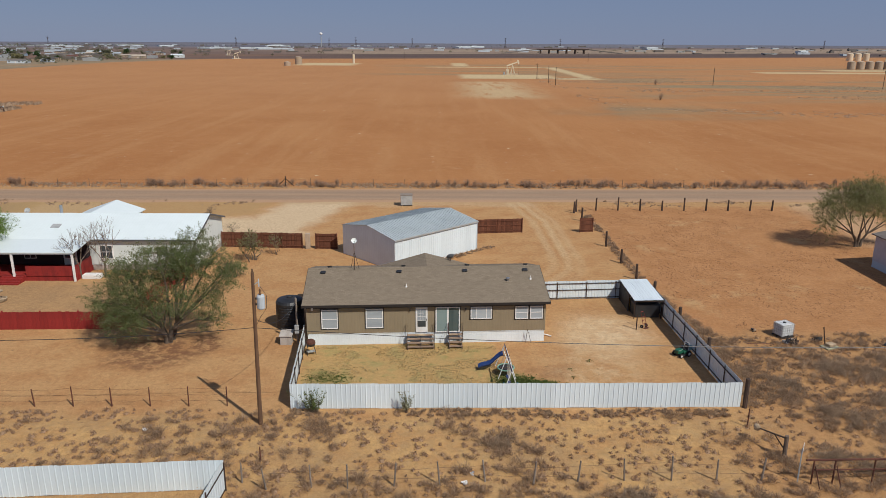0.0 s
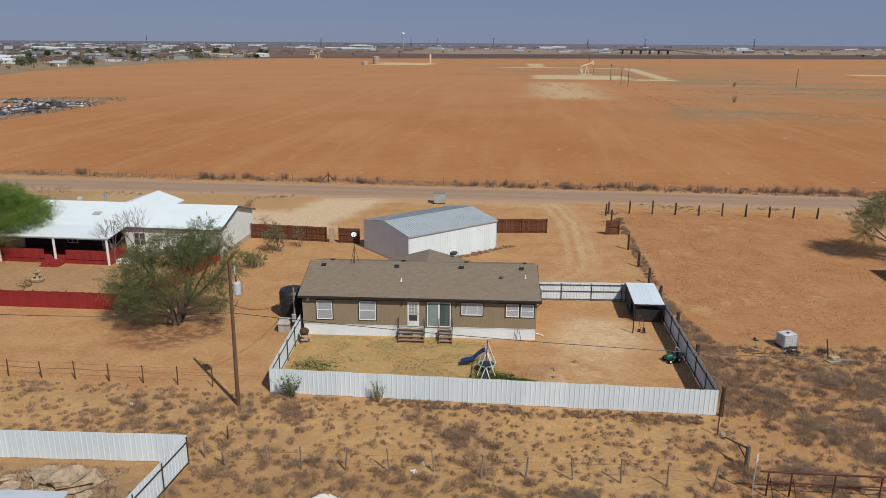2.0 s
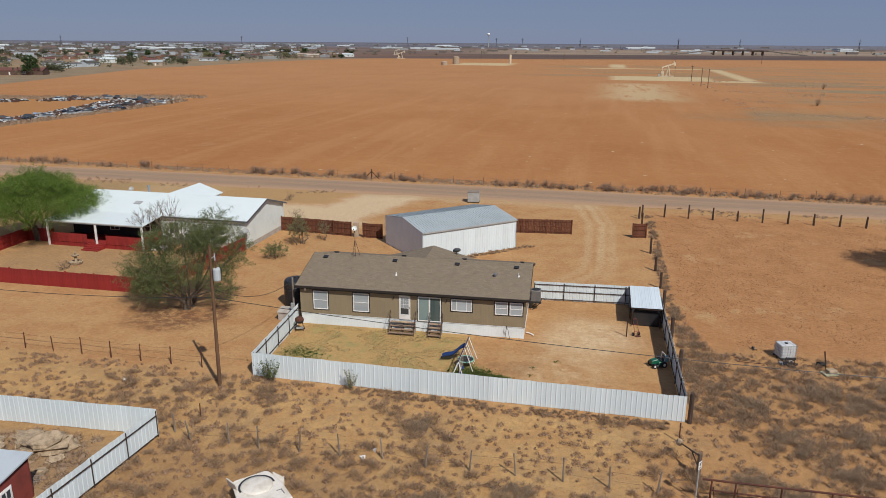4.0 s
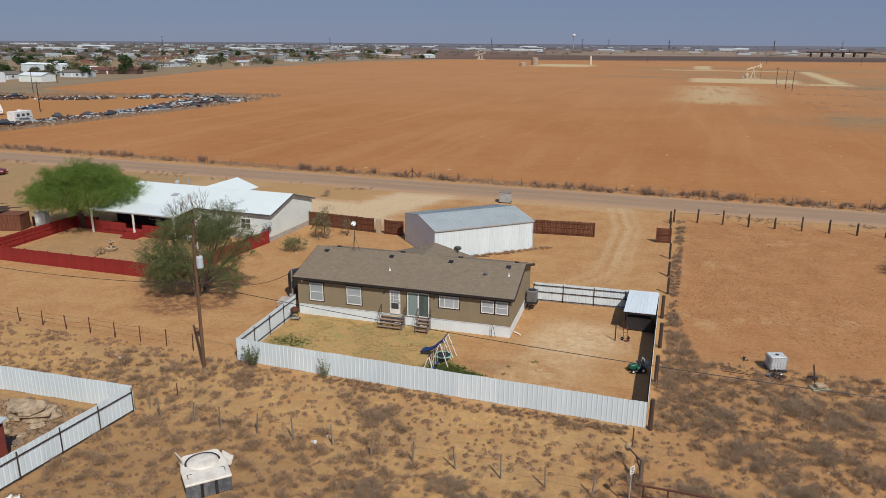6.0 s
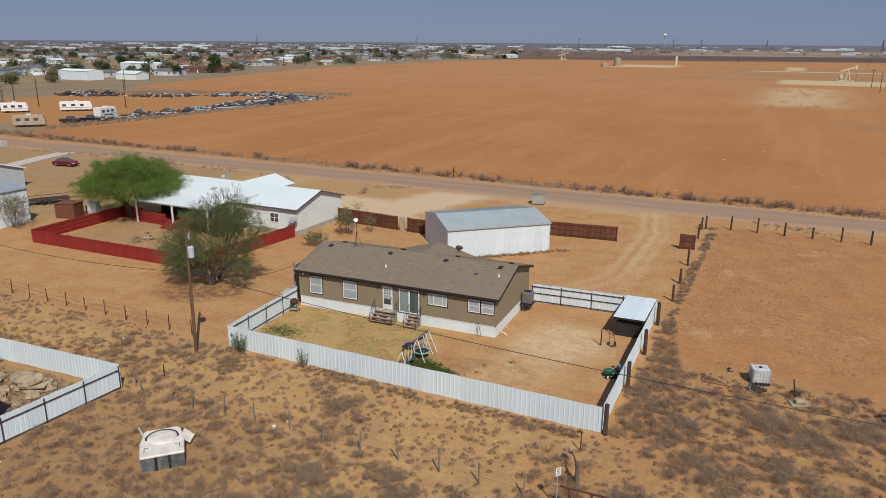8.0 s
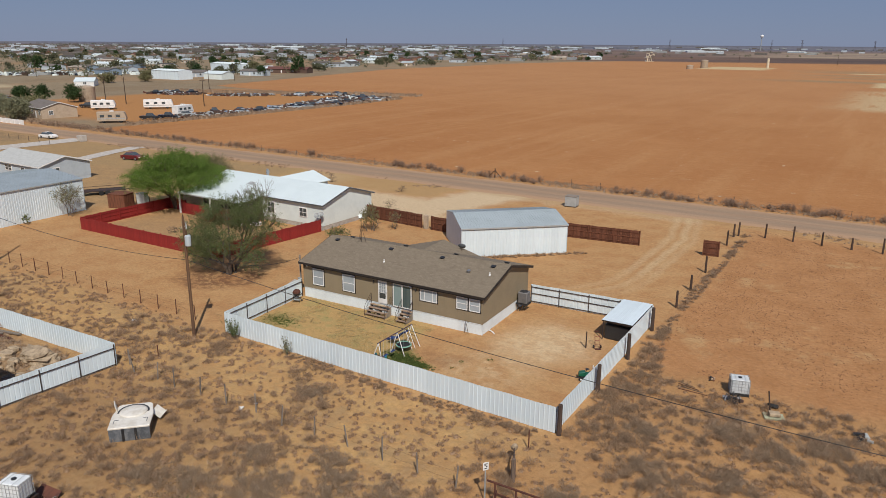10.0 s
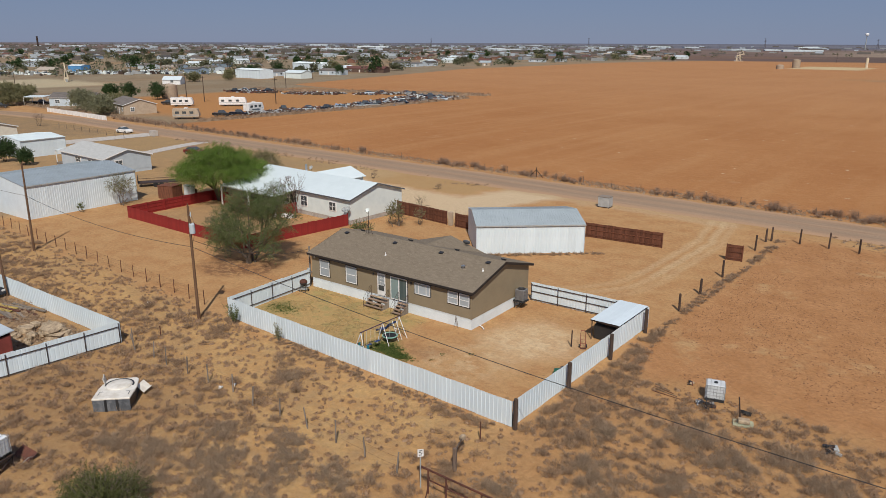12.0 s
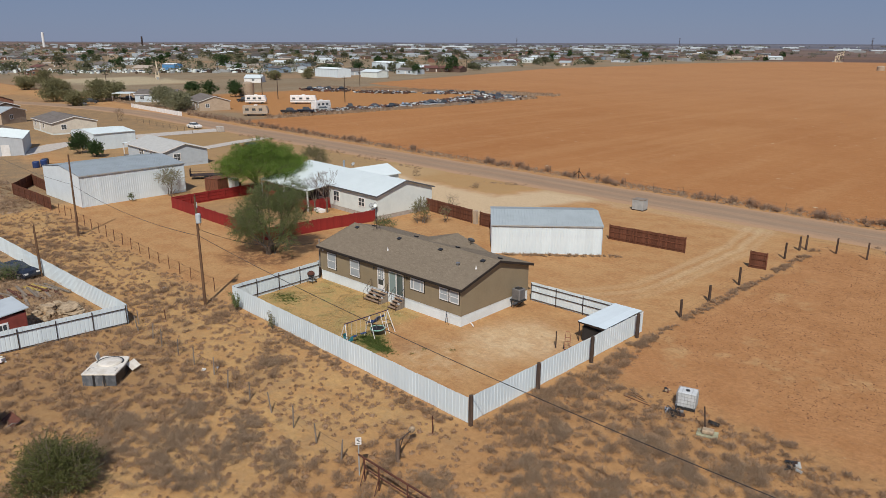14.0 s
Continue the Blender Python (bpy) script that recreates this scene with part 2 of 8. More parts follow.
# ---- building helpers ----
class Mesh:
    """Collects simple solids and becomes one mesh object."""

    def __init__(self):
        self.v, self.f = [], []

    def poly(self, pts):
        k = len(self.v)
        self.v += [tuple(p) for p in pts]
        self.f.append(tuple(range(k, k + len(pts))))
        return self

    def box(self, x0, y0, z0, x1, y1, z1):
        k = len(self.v)
        self.v += [(x, y, z) for z in (z0, z1) for x, y in ((x0, y0), (x1, y0), (x1, y1), (x0, y1))]
        self.f += [tuple(k + i for i in q) for q in ((3, 2, 1, 0), (4, 5, 6, 7), (0, 1, 5, 4), (1, 2, 6, 5), (2, 3, 7, 6), (3, 0, 4, 7))]
        return self

    def slab(self, pts, t):
        """A flat polygon with thickness t downwards."""
        k, n = len(self.v), len(pts)
        self.v += [tuple(p) for p in pts] + [(p[0], p[1], p[2] - t) for p in pts]
        self.f.append(tuple(range(k, k + n)))
        self.f.append(tuple(range(k + 2 * n - 1, k + n - 1, -1)))
        self.f += [(k + i, k + n + i, k + n + (i + 1) % n, k + (i + 1) % n) for i in range(n)]
        return self

    def prism(self, pts, a, b):
        """An upright outline in local x and z, drawn out along y from a to b."""
        k, n = len(self.v), len(pts)
        self.v += [(p[0], a, p[1]) for p in pts] + [(p[0], b, p[1]) for p in pts]
        self.f.append(tuple(range(k, k + n)))
        self.f.append(tuple(range(k + 2 * n - 1, k + n - 1, -1)))
        self.f += [(k + i, k + n + i, k + n + (i + 1) % n, k + (i + 1) % n) for i in range(n)]
        return self

    def tube(self, pts, r0, r1=None, n=6):
        r1 = r0 if r1 is None else r1
        pts = [Vector(p) for p in pts]
        k, m = len(self.v), len(pts)
        for i, p in enumerate(pts):
            d = (pts[min(i + 1, m - 1)] - pts[max(i - 1, 0)]).normalized()
            a = d.cross(Vector((0.31, 0.95, 0.05)) if abs(d.z) > 0.9 else Vector((0, 0, 1))).normalized()
            b = d.cross(a)
            r = r0 + (r1 - r0) * i / max(m - 1, 1)
            self.v += [tuple(p + (a * math.cos(q) + b * math.sin(q)) * r) for q in (2 * math.pi * j / n for j in range(n))]
        for i in range(m - 1):
            self.f += [(k + i * n + j, k + i * n + (j + 1) % n, k + (i + 1) * n + (j + 1) % n, k + (i + 1) * n + j) for j in range(n)]
        self.f.append(tuple(k + j for j in range(n - 1, -1, -1)))
        self.f.append(tuple(k + (m - 1) * n + j for j in range(n)))
        return self

    def lathe(self, profile, n=16, c=(0, 0)):
        """A turned body: pairs of radius and height."""
        k = len(self.v)
        for r, z in profile:
            self.v += [(c[0] + r * math.cos(2 * math.pi * j / n), c[1] + r * math.sin(2 * math.pi * j / n), z) for j in range(n)]
        for i in range(len(profile) - 1):
            self.f += [(k + i * n + j, k + i * n + (j + 1) % n, k + (i + 1) * n + (j + 1) % n, k + (i + 1) * n + j) for j in range(n)]
        self.f.append(tuple(k + j for j in range(n - 1, -1, -1)))
        self.f.append(tuple(k + (len(profile) - 1) * n + j for j in range(n)))
        return self

    def data(self, name, material, bevel=0.0, smooth=False):
        me = bpy.data.meshes.new(name)
        me.from_pydata(self.v, [], self.f)
        if bevel:
            bm = bmesh.new()
            bm.from_mesh(me)
            bmesh.ops.recalc_face_normals(bm, faces=bm.faces)
            bmesh.ops.bevel(bm, geom=[e for e in bm.edges if e.calc_length() > bevel * 2.5], offset=bevel, segments=1, affect="EDGES", profile=0.5)
            bm.to_mesh(me)
            bm.free()
        me.materials.append(material)
        if smooth:
            me.shade_smooth()
        return me


def thing(name, x=0, y=0, z=0, rz=0, label="", category="", group="", kind="", rx=0, ry=0):
    ob = new(name)
    ob.empty_display_size = 0.2
    ob.matrix_basis = pose(x, y, z, rx, ry, rz)
    return tagged(ob, label, category, group, kind)


def part(name, mesh, material=None, parent=None, label="", bevel=0.0, smooth=False):
    """One mesh object under a thing or a part; mesh is a Mesh or finished mesh data."""
    me = mesh.data(name, material, bevel, smooth) if isinstance(mesh, Mesh) else mesh
    ob = new(name, me)
    ob.parent = parent
    return tagged(ob, label)


def put(name, me, parent, m):
    """A piece that shares its mesh, at the pose m within its parent."""
    ob = new(name, me)
    ob.parent = parent
    ob.matrix_basis = m
    return ob


def leaf_mesh(name, centres, size, material, rng, stretch=1.0, up=0.0):
    """Small four-cornered leaves at the centres, turned at random."""
    c = np.asarray(centres, float)
    n = len(c)
    a = rng.normal(size=(n, 3))
    a[:, 2] += up
    a /= np.linalg.norm(a, axis=1)[:, None]
    b = np.cross(a, rng.normal(size=(n, 3)))
    b /= np.linalg.norm(b, axis=1)[:, None] + 1e-9
    s = (size * rng.uniform(0.6, 1.4, n))[:, None]
    a, b = a * s * stretch, b * s
    v = np.stack([c - a, c + b * 0.5, c + a, c - b * 0.5], 1).reshape(-1, 3)
    me = bpy.data.meshes.new(name)
    me.from_pydata(v.tolist(), [], np.arange(4 * n).reshape(-1, 4).tolist())
    me.materials.append(material)
    return me


def tri_mesh(name, v, tris, material):
    """A mesh of triangles from arrays of places and corners."""
    me = bpy.data.meshes.new(name)
    me.vertices.add(len(v))
    me.vertices.foreach_set("co", np.asarray(v, np.float32).ravel())
    me.loops.add(3 * len(tris))
    me.loops.foreach_set("vertex_index", np.asarray(tris, np.int32).ravel())
    me.polygons.add(len(tris))
    me.polygons.foreach_set("loop_start", np.arange(0, 3 * len(tris), 3, dtype=np.int32))
    me.update(calc_edges=True)
    me.materials.append(material)
    me.shade_smooth()
    return me


def tuft_mesh(name, spots, material, rng, blades=22, width=0.03, dome=0.8, reach=0.3):
    """Low rounded cushions of dry grass: an uneven hummock with fine blades standing out of it; spots are rows of x, y, radius, height."""
    k = 7
    ring = 2 * np.pi * np.arange(k) / k
    hump = np.array([(j, (j + 1) % k, k + (j + 1) % k) for j in range(k)] + [(j, k + (j + 1) % k, k + j) for j in range(k)] + [(k + j, k + (j + 1) % k, 2 * k) for j in range(k)])
    vs, ts, o = [], [], 0
    for x, y, r, h in spots:
        size = np.array((r, r * rng.uniform(0.75, 1.25), h))
        if dome:
            q = np.zeros((2 * k + 1, 3))
            w = rng.uniform(0.72, 1.15, (2, k))
            turn = rng.uniform(0, 6.283)
            for i, (e, z) in enumerate(((1.0, 0.0), (0.72, 0.62))):
                q[i * k : i * k + k, 0], q[i * k : i * k + k, 1] = e * w[i] * np.cos(ring + turn), e * w[i] * np.sin(ring + turn)
                q[i * k : i * k + k, 2] = z * rng.uniform(0.7, 1.25, k)
            q[2 * k] = (rng.normal(0, 0.12), rng.normal(0, 0.12), 0.95)
            vs.append(q * size * dome + (x, y, -0.01))
            ts.append(hump + o)
            o += 2 * k + 1
        n = max(6, int(blades * min(1.6, 0.5 + r)))
        d = rng.normal(size=(n, 3))
        d[:, 2] = np.abs(d[:, 2]) * 0.9
        d /= np.linalg.norm(d, axis=1)[:, None]
        e = rng.normal(size=(n, 3))
        e = e / np.linalg.norm(e, axis=1)[:, None] * 0.7 + d + (0, 0, 0.25)
        a = d * size * rng.uniform(0.5 if dome else 0.1, 0.85, n)[:, None]
        b = a + e * ((reach * r + 0.012) * rng.uniform(0.5, 1.4, n))[:, None]
        b[:, 2] = np.maximum(b[:, 2], 0.01)
        w = (width * rng.uniform(0.6, 1.5, n))[:, None] * np.cross(e, rng.normal(size=(n, 3))) * 0.6
        v = np.stack([a - w, a + w, b], 1)
        v[:, :, 2] = np.maximum(v[:, :, 2], 0.002)
        vs.append(v.reshape(-1, 3) + (x, y, 0))
        ts.append(np.arange(3 * n).reshape(-1, 3) + o)
        o += 3 * n
    return tri_mesh(name, np.concatenate(vs), np.concatenate(ts), material)


def wisp_mesh(name, spots, material, rng, stems=60, width=0.012):
    """Leafless wispy shrubs: thin stems fanning up from the root; spots are rows of x, y, radius, height."""
    vs = []
    for x, y, r, h in spots:
        a, q = rng.uniform(0, 6.283, stems), np.sqrt(rng.random(stems))
        top = h * rng.uniform(0.45, 1.1, stems) * (1.1 - 0.35 * q)
        mid = np.stack([r * 0.45 * q * np.cos(a), r * 0.45 * q * np.sin(a), top * 0.5], 1)
        root = mid * (0.25, 0.25, 0)
        tip = np.stack([r * q * np.cos(a) + rng.normal(0, 0.1, stems), r * q * np.sin(a) + rng.normal(0, 0.1, stems), top], 1)
        side = np.stack([np.sin(a), -np.cos(a), 0 * a], 1) * width
        fork = mid + (tip - mid) * 0.2 + rng.normal(0, 0.14 * r + 0.05, (stems, 3))
        fork[:, 2] = np.abs(fork[:, 2]) + 0.2 * h
        vs += [np.stack([root - side, root + side, mid + side * 0.4], 1) + (x, y, 0), np.stack([mid - side * 0.6, mid + side * 0.6, tip], 1) + (x, y, 0), np.stack([mid - side * 0.5, mid + side * 0.5, fork], 1) + (x, y, 0)]
    v = np.concatenate(vs).reshape(-1, 3)
    return tri_mesh(name, v, np.arange(len(v)).reshape(-1, 3), material)


def spray_points(lobes, n, rng, length, per, bare=0.0, droop=0.0, loose=0.06):
    """Twigs that reach out of the lobes, with leaves along them; gives leaf places and twig lines."""
    k = max(8, int(n / per))
    w = np.array([l[3] * l[4] * l[5] for l in lobes]) ** 0.8
    L = np.array(lobes)[rng.choice(len(lobes), k, p=w / w.sum())]
    d = rng.normal(size=(k, 3))
    d /= np.linalg.norm(d, axis=1)[:, None]
    start = L[:, :3] + d * L[:, 3:] * rng.uniform(0.25, 0.85, k)[:, None]
    out = d * (1, 1, 0.8) + rng.normal(0, 0.4, (k, 3)) + (0, 0, 0.35)
    out /= np.linalg.norm(out, axis=1)[:, None]
    reach = out * (length * rng.uniform(0.4, 1.15, k))[:, None]
    naked = rng.random(k) < bare
    pick = np.repeat(np.arange(k)[~naked], per)
    s = rng.random(len(pick)) ** 0.8
    pts = start[pick] + reach[pick] * s[:, None] + rng.normal(0, loose, (len(pick), 3)) * (1.25 - 0.6 * s)[:, None]
    pts[:, 2] -= droop * s * s
    mid, end = start + reach * 0.5, start + reach
    end[:, 2] -= droop
    mid[:, 2] -= droop * 0.25
    keep = naked | (rng.random(k) < 0.3)
    return pts, np.stack([start, mid, end], 1)[keep]


def crown_points(lobes, n, rng, shell=0.55):
    """Leaf places in a set of lobes (x, y, z, rx, ry, rz), thicker towards the outside, with gaps."""
    w = np.array([l[3] * l[4] * l[5] for l in lobes])
    pick = rng.choice(len(lobes), n, p=w / w.sum())
    L = np.array(lobes)[pick]
    d = rng.normal(size=(n, 3))
    d /= np.linalg.norm(d, axis=1)[:, None]
    r = (shell + (1 - shell) * rng.uniform(0, 1, n)) ** 0.7
    r *= 1 + 0.2 * rng.normal(size=n)
    return L[:, :3] + d * r[:, None] * L[:, 3:]


def tree(name, x, y, label, lobes, n_leaves, size, leaf, trunk_r, seed, fork=1.2, stems=1, bare=0.15, spray=0.9, per=30, droop=0.0, loose=0.07, group=""):
    """A trunk that forks into limbs, one to each lobe, twigs, and clumped leaves."""
    rng = np.random.default_rng(seed)
    t = thing(name, x, y, 0, 0, label, "tree" if name != "bush" else "bush", group)
    bases = [(rng.normal(0, 0.25 * (stems > 1)), rng.normal(0, 0.25 * (stems > 1))) for _ in range(stems)]
    tops = []
    for bx, by in bases:
        top = (bx * 2.2 + rng.normal(0, 0.15), by * 2.2 + rng.normal(0, 0.15), fork)
        part("trunk", Mesh().tube([(bx, by, -0.1), (bx * 1.3 + rng.normal(0, 0.05), by * 1.3, fork * 0.5), top], trunk_r, trunk_r * 0.75, 8), BARK, t)
        tops.append(top)
    limbs = Mesh()
    twigs = []
    for i, l in enumerate(lobes):
        a, b = Vector(min(tops, key=lambda q: (q[0] - l[0]) ** 2 + (q[1] - l[1]) ** 2)), Vector(l[:3])
        mid = a.lerp(b, 0.5) + Vector((rng.normal(0, 0.2), rng.normal(0, 0.2), 0.25))
        limbs.tube([a, mid, b], trunk_r * 0.5, trunk_r * 0.15, 5)
        for _ in range(5):
            d = Vector(rng.normal(size=3))
            d.normalize()
            e = b + Vector((d.x * l[3], d.y * l[4], abs(d.z) * l[5] * 1.05 if rng.random() < 0.7 else d.z * l[5])) * 0.95
            limbs.tube([mid.lerp(b, rng.uniform(0.3, 1)), b.lerp(e, 0.5) + Vector((0, 0, 0.1)), e], trunk_r * 0.14, 0.008, 4)
            twigs.append(e)
    part("limb", limbs, BARK, t)
    pts, lines = spray_points(lobes, n_leaves, rng, spray, per, bare, droop, loose)
    pts = pts[pts[:, 2] > 0.12]
    part("crown", leaf_mesh("crown", pts, size, leaf, rng, 1.6), None, t)
    fine = Mesh()
    for p in lines:
        fine.tube([Vector(q) for q in p], 0.014, 0.005, 3)
    tagged(part("twig", fine, TWIG, t), kind="stuff")
    return t


def corrugated(width, height, pitch=0.305, rise=0.02, t=0.004):
    """One ribbed sheet, standing in local x and z, ribs upright, ribs proud towards -y."""
    xs, n = [], max(1, round(width / pitch))
    p = width / n
    for i in range(n):
        o = i * p
        xs += [(o, 0), (o + p * 0.36, 0), (o + p * 0.42, rise), (o + p * 0.58, rise), (o + p * 0.64, 0)]
    xs.append((width, 0))
    m = Mesh()
    k = len(xs)
    m.v = [(x, -y, z) for z in (0, height) for x, y in xs] + [(x, -y + t, z) for z in (0, height) for x, y in xs]
    for i in range(k - 1):
        m.f += [(i, i + 1, k + i + 1, k + i), (2 * k + i + 1, 2 * k + i, 3 * k + i, 3 * k + i + 1), (k + i, k + i + 1, 3 * k + i + 1, 3 * k + i)]
    m.f += [(0, k, 3 * k, 2 * k), (k - 1, 3 * k - 1, 4 * k - 1, 2 * k - 1)]
    return m


def wire(name, a, b, sag, r, label, category="cable", n=24):
    a, b = Vector(a), Vector(b)
    m = Mesh().tube([a.lerp(b, i / n) - Vector((0, 0, sag * 4 * (i / n) * (1 - i / n))) for i in range(n + 1)], r, r, 5)
    return tagged(part(name, m, BLACK), label, category)


# ---- ground: one sheet to the horizon ----
def ground_mat():
    n = Nodes("red_sandy_soil")
    P = n.pos
    wob = n.add(n.noise(0.22, 4, 0.65), -0.5)
    wob2 = n.add(n.noise(0.03, 4, 0.65), -0.5)
    x1, y1 = n.add(n.x, n.mul(wob, 5.0)), n.add(n.y, n.mul(n.add(n.noise(0.31, 4, 0.65), -0.5), 5.0))
    xf, yf = n.add(n.x, n.mul(wob2, 90.0)), n.add(n.y, n.mul(n.add(n.noise(0.021, 4, 0.6), -0.5), 90.0))

    def rect(x, y, x0, xe, y0, ye, s):
        a = n.mul(n.ramp(x, x0 - s, x0 + s), n.ramp(x, xe - s, xe + s, 1.0, 0.0))
        return n.mul(a, n.mul(n.ramp(y, y0 - s, y0 + s), n.ramp(y, ye - s, ye + s, 1.0, 0.0)))

    def spot(cx, cy, r, s, x=x1, y=y1, sy=1.0):
        d = n.math("SQRT", n.add(n.math("POWER", n.add(x, -cx), 2.0), n.math("POWER", n.mul(n.add(y, -cy), sy), 2.0)))
        return n.ramp(d, r - s, r + s, 1.0, 0.0)

    mid, fine, grit = n.noise(0.35, 5, 0.7), n.noise(3.0, 5, 0.7), n.noise(14, 6, 0.85)
    # the yards: pale orange sand
    col = n.mix(n.ramp(mid, 0.35, 0.68), (0.455, 0.209, 0.092), (0.395, 0.162, 0.068))
    # red field beyond the road, with faint worked rows
    rows = n.add(n.mul(n.noise(1.0, 3, 0.6, stretch=(0.22, 0.012, 1)), 0.5), n.mul(n.noise(1.0, 4, 0.65, stretch=(0.07, 0.009, 1)), 0.5))
    field = n.mix(n.ramp(n.noise(0.018, 5, 0.62), 0.35, 0.68), (0.405, 0.150, 0.058), (0.345, 0.118, 0.043))
    field = n.mix(n.ramp(rows, 0.46, 0.62, 0.0, 0.38), field, (0.47, 0.20, 0.085))
    field = n.mix(n.ramp(n.noise(0.9, 5, 0.8), 0.42, 0.60, 0.0, 0.4), field, (0.33, 0.112, 0.040))
    field = n.mix(n.ramp(n.noise(0.33, 5, 0.8), 0.5, 0.66, 0.0, 0.4), field, (0.45, 0.185, 0.075))
    field = n.mix(n.mul(n.ramp(n.noise(0.06, 5, 0.7), 0.62, 0.72), 0.35), field, (0.45, 0.21, 0.10))
    field = n.mix(n.ramp(n.y, 150.0, 420.0, 0.0, 0.5), field, (0.425, 0.172, 0.078))
    field = n.mix(n.ramp(n.noise(0.55, 2, 0.5), 0.72, 0.76, 0.0, 0.7), field, (0.60, 0.40, 0.26))
    col = n.mix(n.ramp(n.y, 111.5, 113.5), col, field)
    # darker, redder pasture
    past = n.mix(n.ramp(mid, 0.3, 0.7), (0.43, 0.172, 0.073), (0.365, 0.138, 0.056))
    past = n.mix(n.ramp(n.noise(1.9, 5, 0.75), 0.5, 0.64, 0.0, 0.5), past, (0.30, 0.125, 0.06))
    past = n.mix(n.ramp(n.noise(0.12, 4, 0.7), 0.55, 0.68, 0.0, 0.5), past, (0.50, 0.27, 0.13))
    col = n.mix(rect(x1, y1, 20.5, 60, 44, 98, 1.5), col, past)
    # scrub strip in front
    scrub = n.mix(n.ramp(n.noise(0.5, 5, 0.7), 0.35, 0.65), (0.53, 0.255, 0.103), (0.455, 0.200, 0.08))
    scrub = n.mix(n.mul(n.ramp(n.noise(0.16, 5, 0.75), 0.46, 0.62), 0.28), scrub, (0.27, 0.155, 0.09))
    scrub = n.mix(n.ramp(n.noise(1.5, 5, 0.75), 0.46, 0.62, 0.0, 0.42), scrub, (0.31, 0.165, 0.088))
    scrub = n.mix(n.ramp(n.noise(4.5, 4, 0.7), 0.5, 0.64, 0.0, 0.4), scrub, (0.29, 0.15, 0.078))
    scrub = n.mix(n.mul(rect(x1, y1, -90, 4, -10, 32, 4.0), 0.6), scrub, (0.27, 0.122, 0.058))
    col = n.mix(n.ramp(y1, 38.5, 41.0, 1.0, 0.0), col, scrub)
    scrub2 = n.mix(0.65, scrub, (0.385, 0.160, 0.068))
    col = n.mix(n.math("MAXIMUM", rect(x1, y1, 20.5, 70, 20, 53, 1.5), rect(x1, y1, 17.0, 70, 20, 38, 2.0)), col, scrub2)
    col = n.mix(n.mul(rect(n.x, n.y, -46, -11.6, 8, 30.5, 0.8), n.ramp(mid, 0.3, 0.65, 0.4, 0.85)), col, (0.33, 0.175, 0.098))
    # lawn, bald and pale patches in the yard
    lawn = n.mix(n.ramp(fine, 0.35, 0.65), (0.39, 0.235, 0.095), (0.31, 0.20, 0.078))
    lawn = n.mix(n.mul(n.ramp(n.noise(0.6, 5, 0.75), 0.38, 0.54), 0.9), lawn, (0.45, 0.225, 0.09))
    lawn = n.mix(n.mul(n.ramp(n.noise(0.9, 4, 0.7), 0.58, 0.68), 0.6), lawn, (0.16, 0.14, 0.045))
    col = n.mix(n.mul(rect(x1, y1, -9.4, 4.2, 41.2, 51.2, 0.9), 0.9), col, lawn)
    green = n.add(spot(5.2, 44.2, 1.3, 0.7), n.add(spot(7.0, 43.9, 0.9, 0.5), n.mul(spot(-7.3, 44.6, 1.3, 0.8), 0.55)))
    col = n.mix(n.mul(n.math("MINIMUM", green, 1.0), n.ramp(fine, 0.3, 0.5, 0.3, 0.85)), col, (0.13, 0.12, 0.036))
    col = n.mix(n.mul(spot(8.4, 46.0, 1.7, 0.8, sy=1.6), 0.7), col, (0.30, 0.125, 0.058))
    col = n.mix(n.mul(spot(13.3, 52.5, 3.2, 1.8, sy=0.8), n.ramp(n.noise(0.7, 5, 0.7), 0.4, 0.6, 0.5, 0.9)), col, (0.60, 0.345, 0.20))
    col = n.mix(n.mul(spot(11.5, 46.5, 3.0, 2.0), n.ramp(n.noise(0.8, 5, 0.7), 0.42, 0.62, 0.1, 0.6)), col, (0.57, 0.325, 0.18))
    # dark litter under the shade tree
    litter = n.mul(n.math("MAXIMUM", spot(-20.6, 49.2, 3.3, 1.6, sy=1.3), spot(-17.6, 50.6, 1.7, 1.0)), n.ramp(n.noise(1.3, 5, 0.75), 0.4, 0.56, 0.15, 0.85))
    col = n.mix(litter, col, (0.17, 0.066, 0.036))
    # pale caliche drive in front of the sheds, and verges of the road
    pale = (0.57, 0.345, 0.215)
    dust = n.ramp(fine, 0.2, 0.7, 0.65, 0.92)
    lane = n.math("MAXIMUM", rect(x1, y1, -46, -16, 80.5, 91.5, 1.8), rect(n.add(x1, n.mul(n.add(y1, -95.0), -0.25)), y1, -23.0, -13.5, 86, 103, 1.6))
    col = n.mix(n.mul(lane, dust), col, pale)
    col = n.mix(n.mul(rect(x1, y1, -14, 14, 98.5, 102.5, 1.4), n.ramp(fine, 0.2, 0.7, 0.1, 0.5)), col, pale)
    col = n.mix(n.mul(rect(x1, y1, 50, 58, 78, 102, 2.0), 0.35), col, pale)
    col = n.mix(n.mul(rect(x1, y1, -60, -44, 86, 102, 2.5), 0.6), col, pale)
    verge = n.mix(n.ramp(fine, 0.35, 0.65), (0.43, 0.225, 0.10), (0.35, 0.175, 0.08))
    col = n.mix(n.mul(n.add(rect(x1, y1, -60, -24, 92.5, 101, 1.2), rect(x1, y1, -140, -56, 82, 100, 2.0)), 0.7), col, verge)
    col = n.mix(n.mul(rect(x1, y1, -900, 900, 99.5, 102.3, 0.8), n.ramp(fine, 0.3, 0.7, 0.1, 0.6)), col, verge)
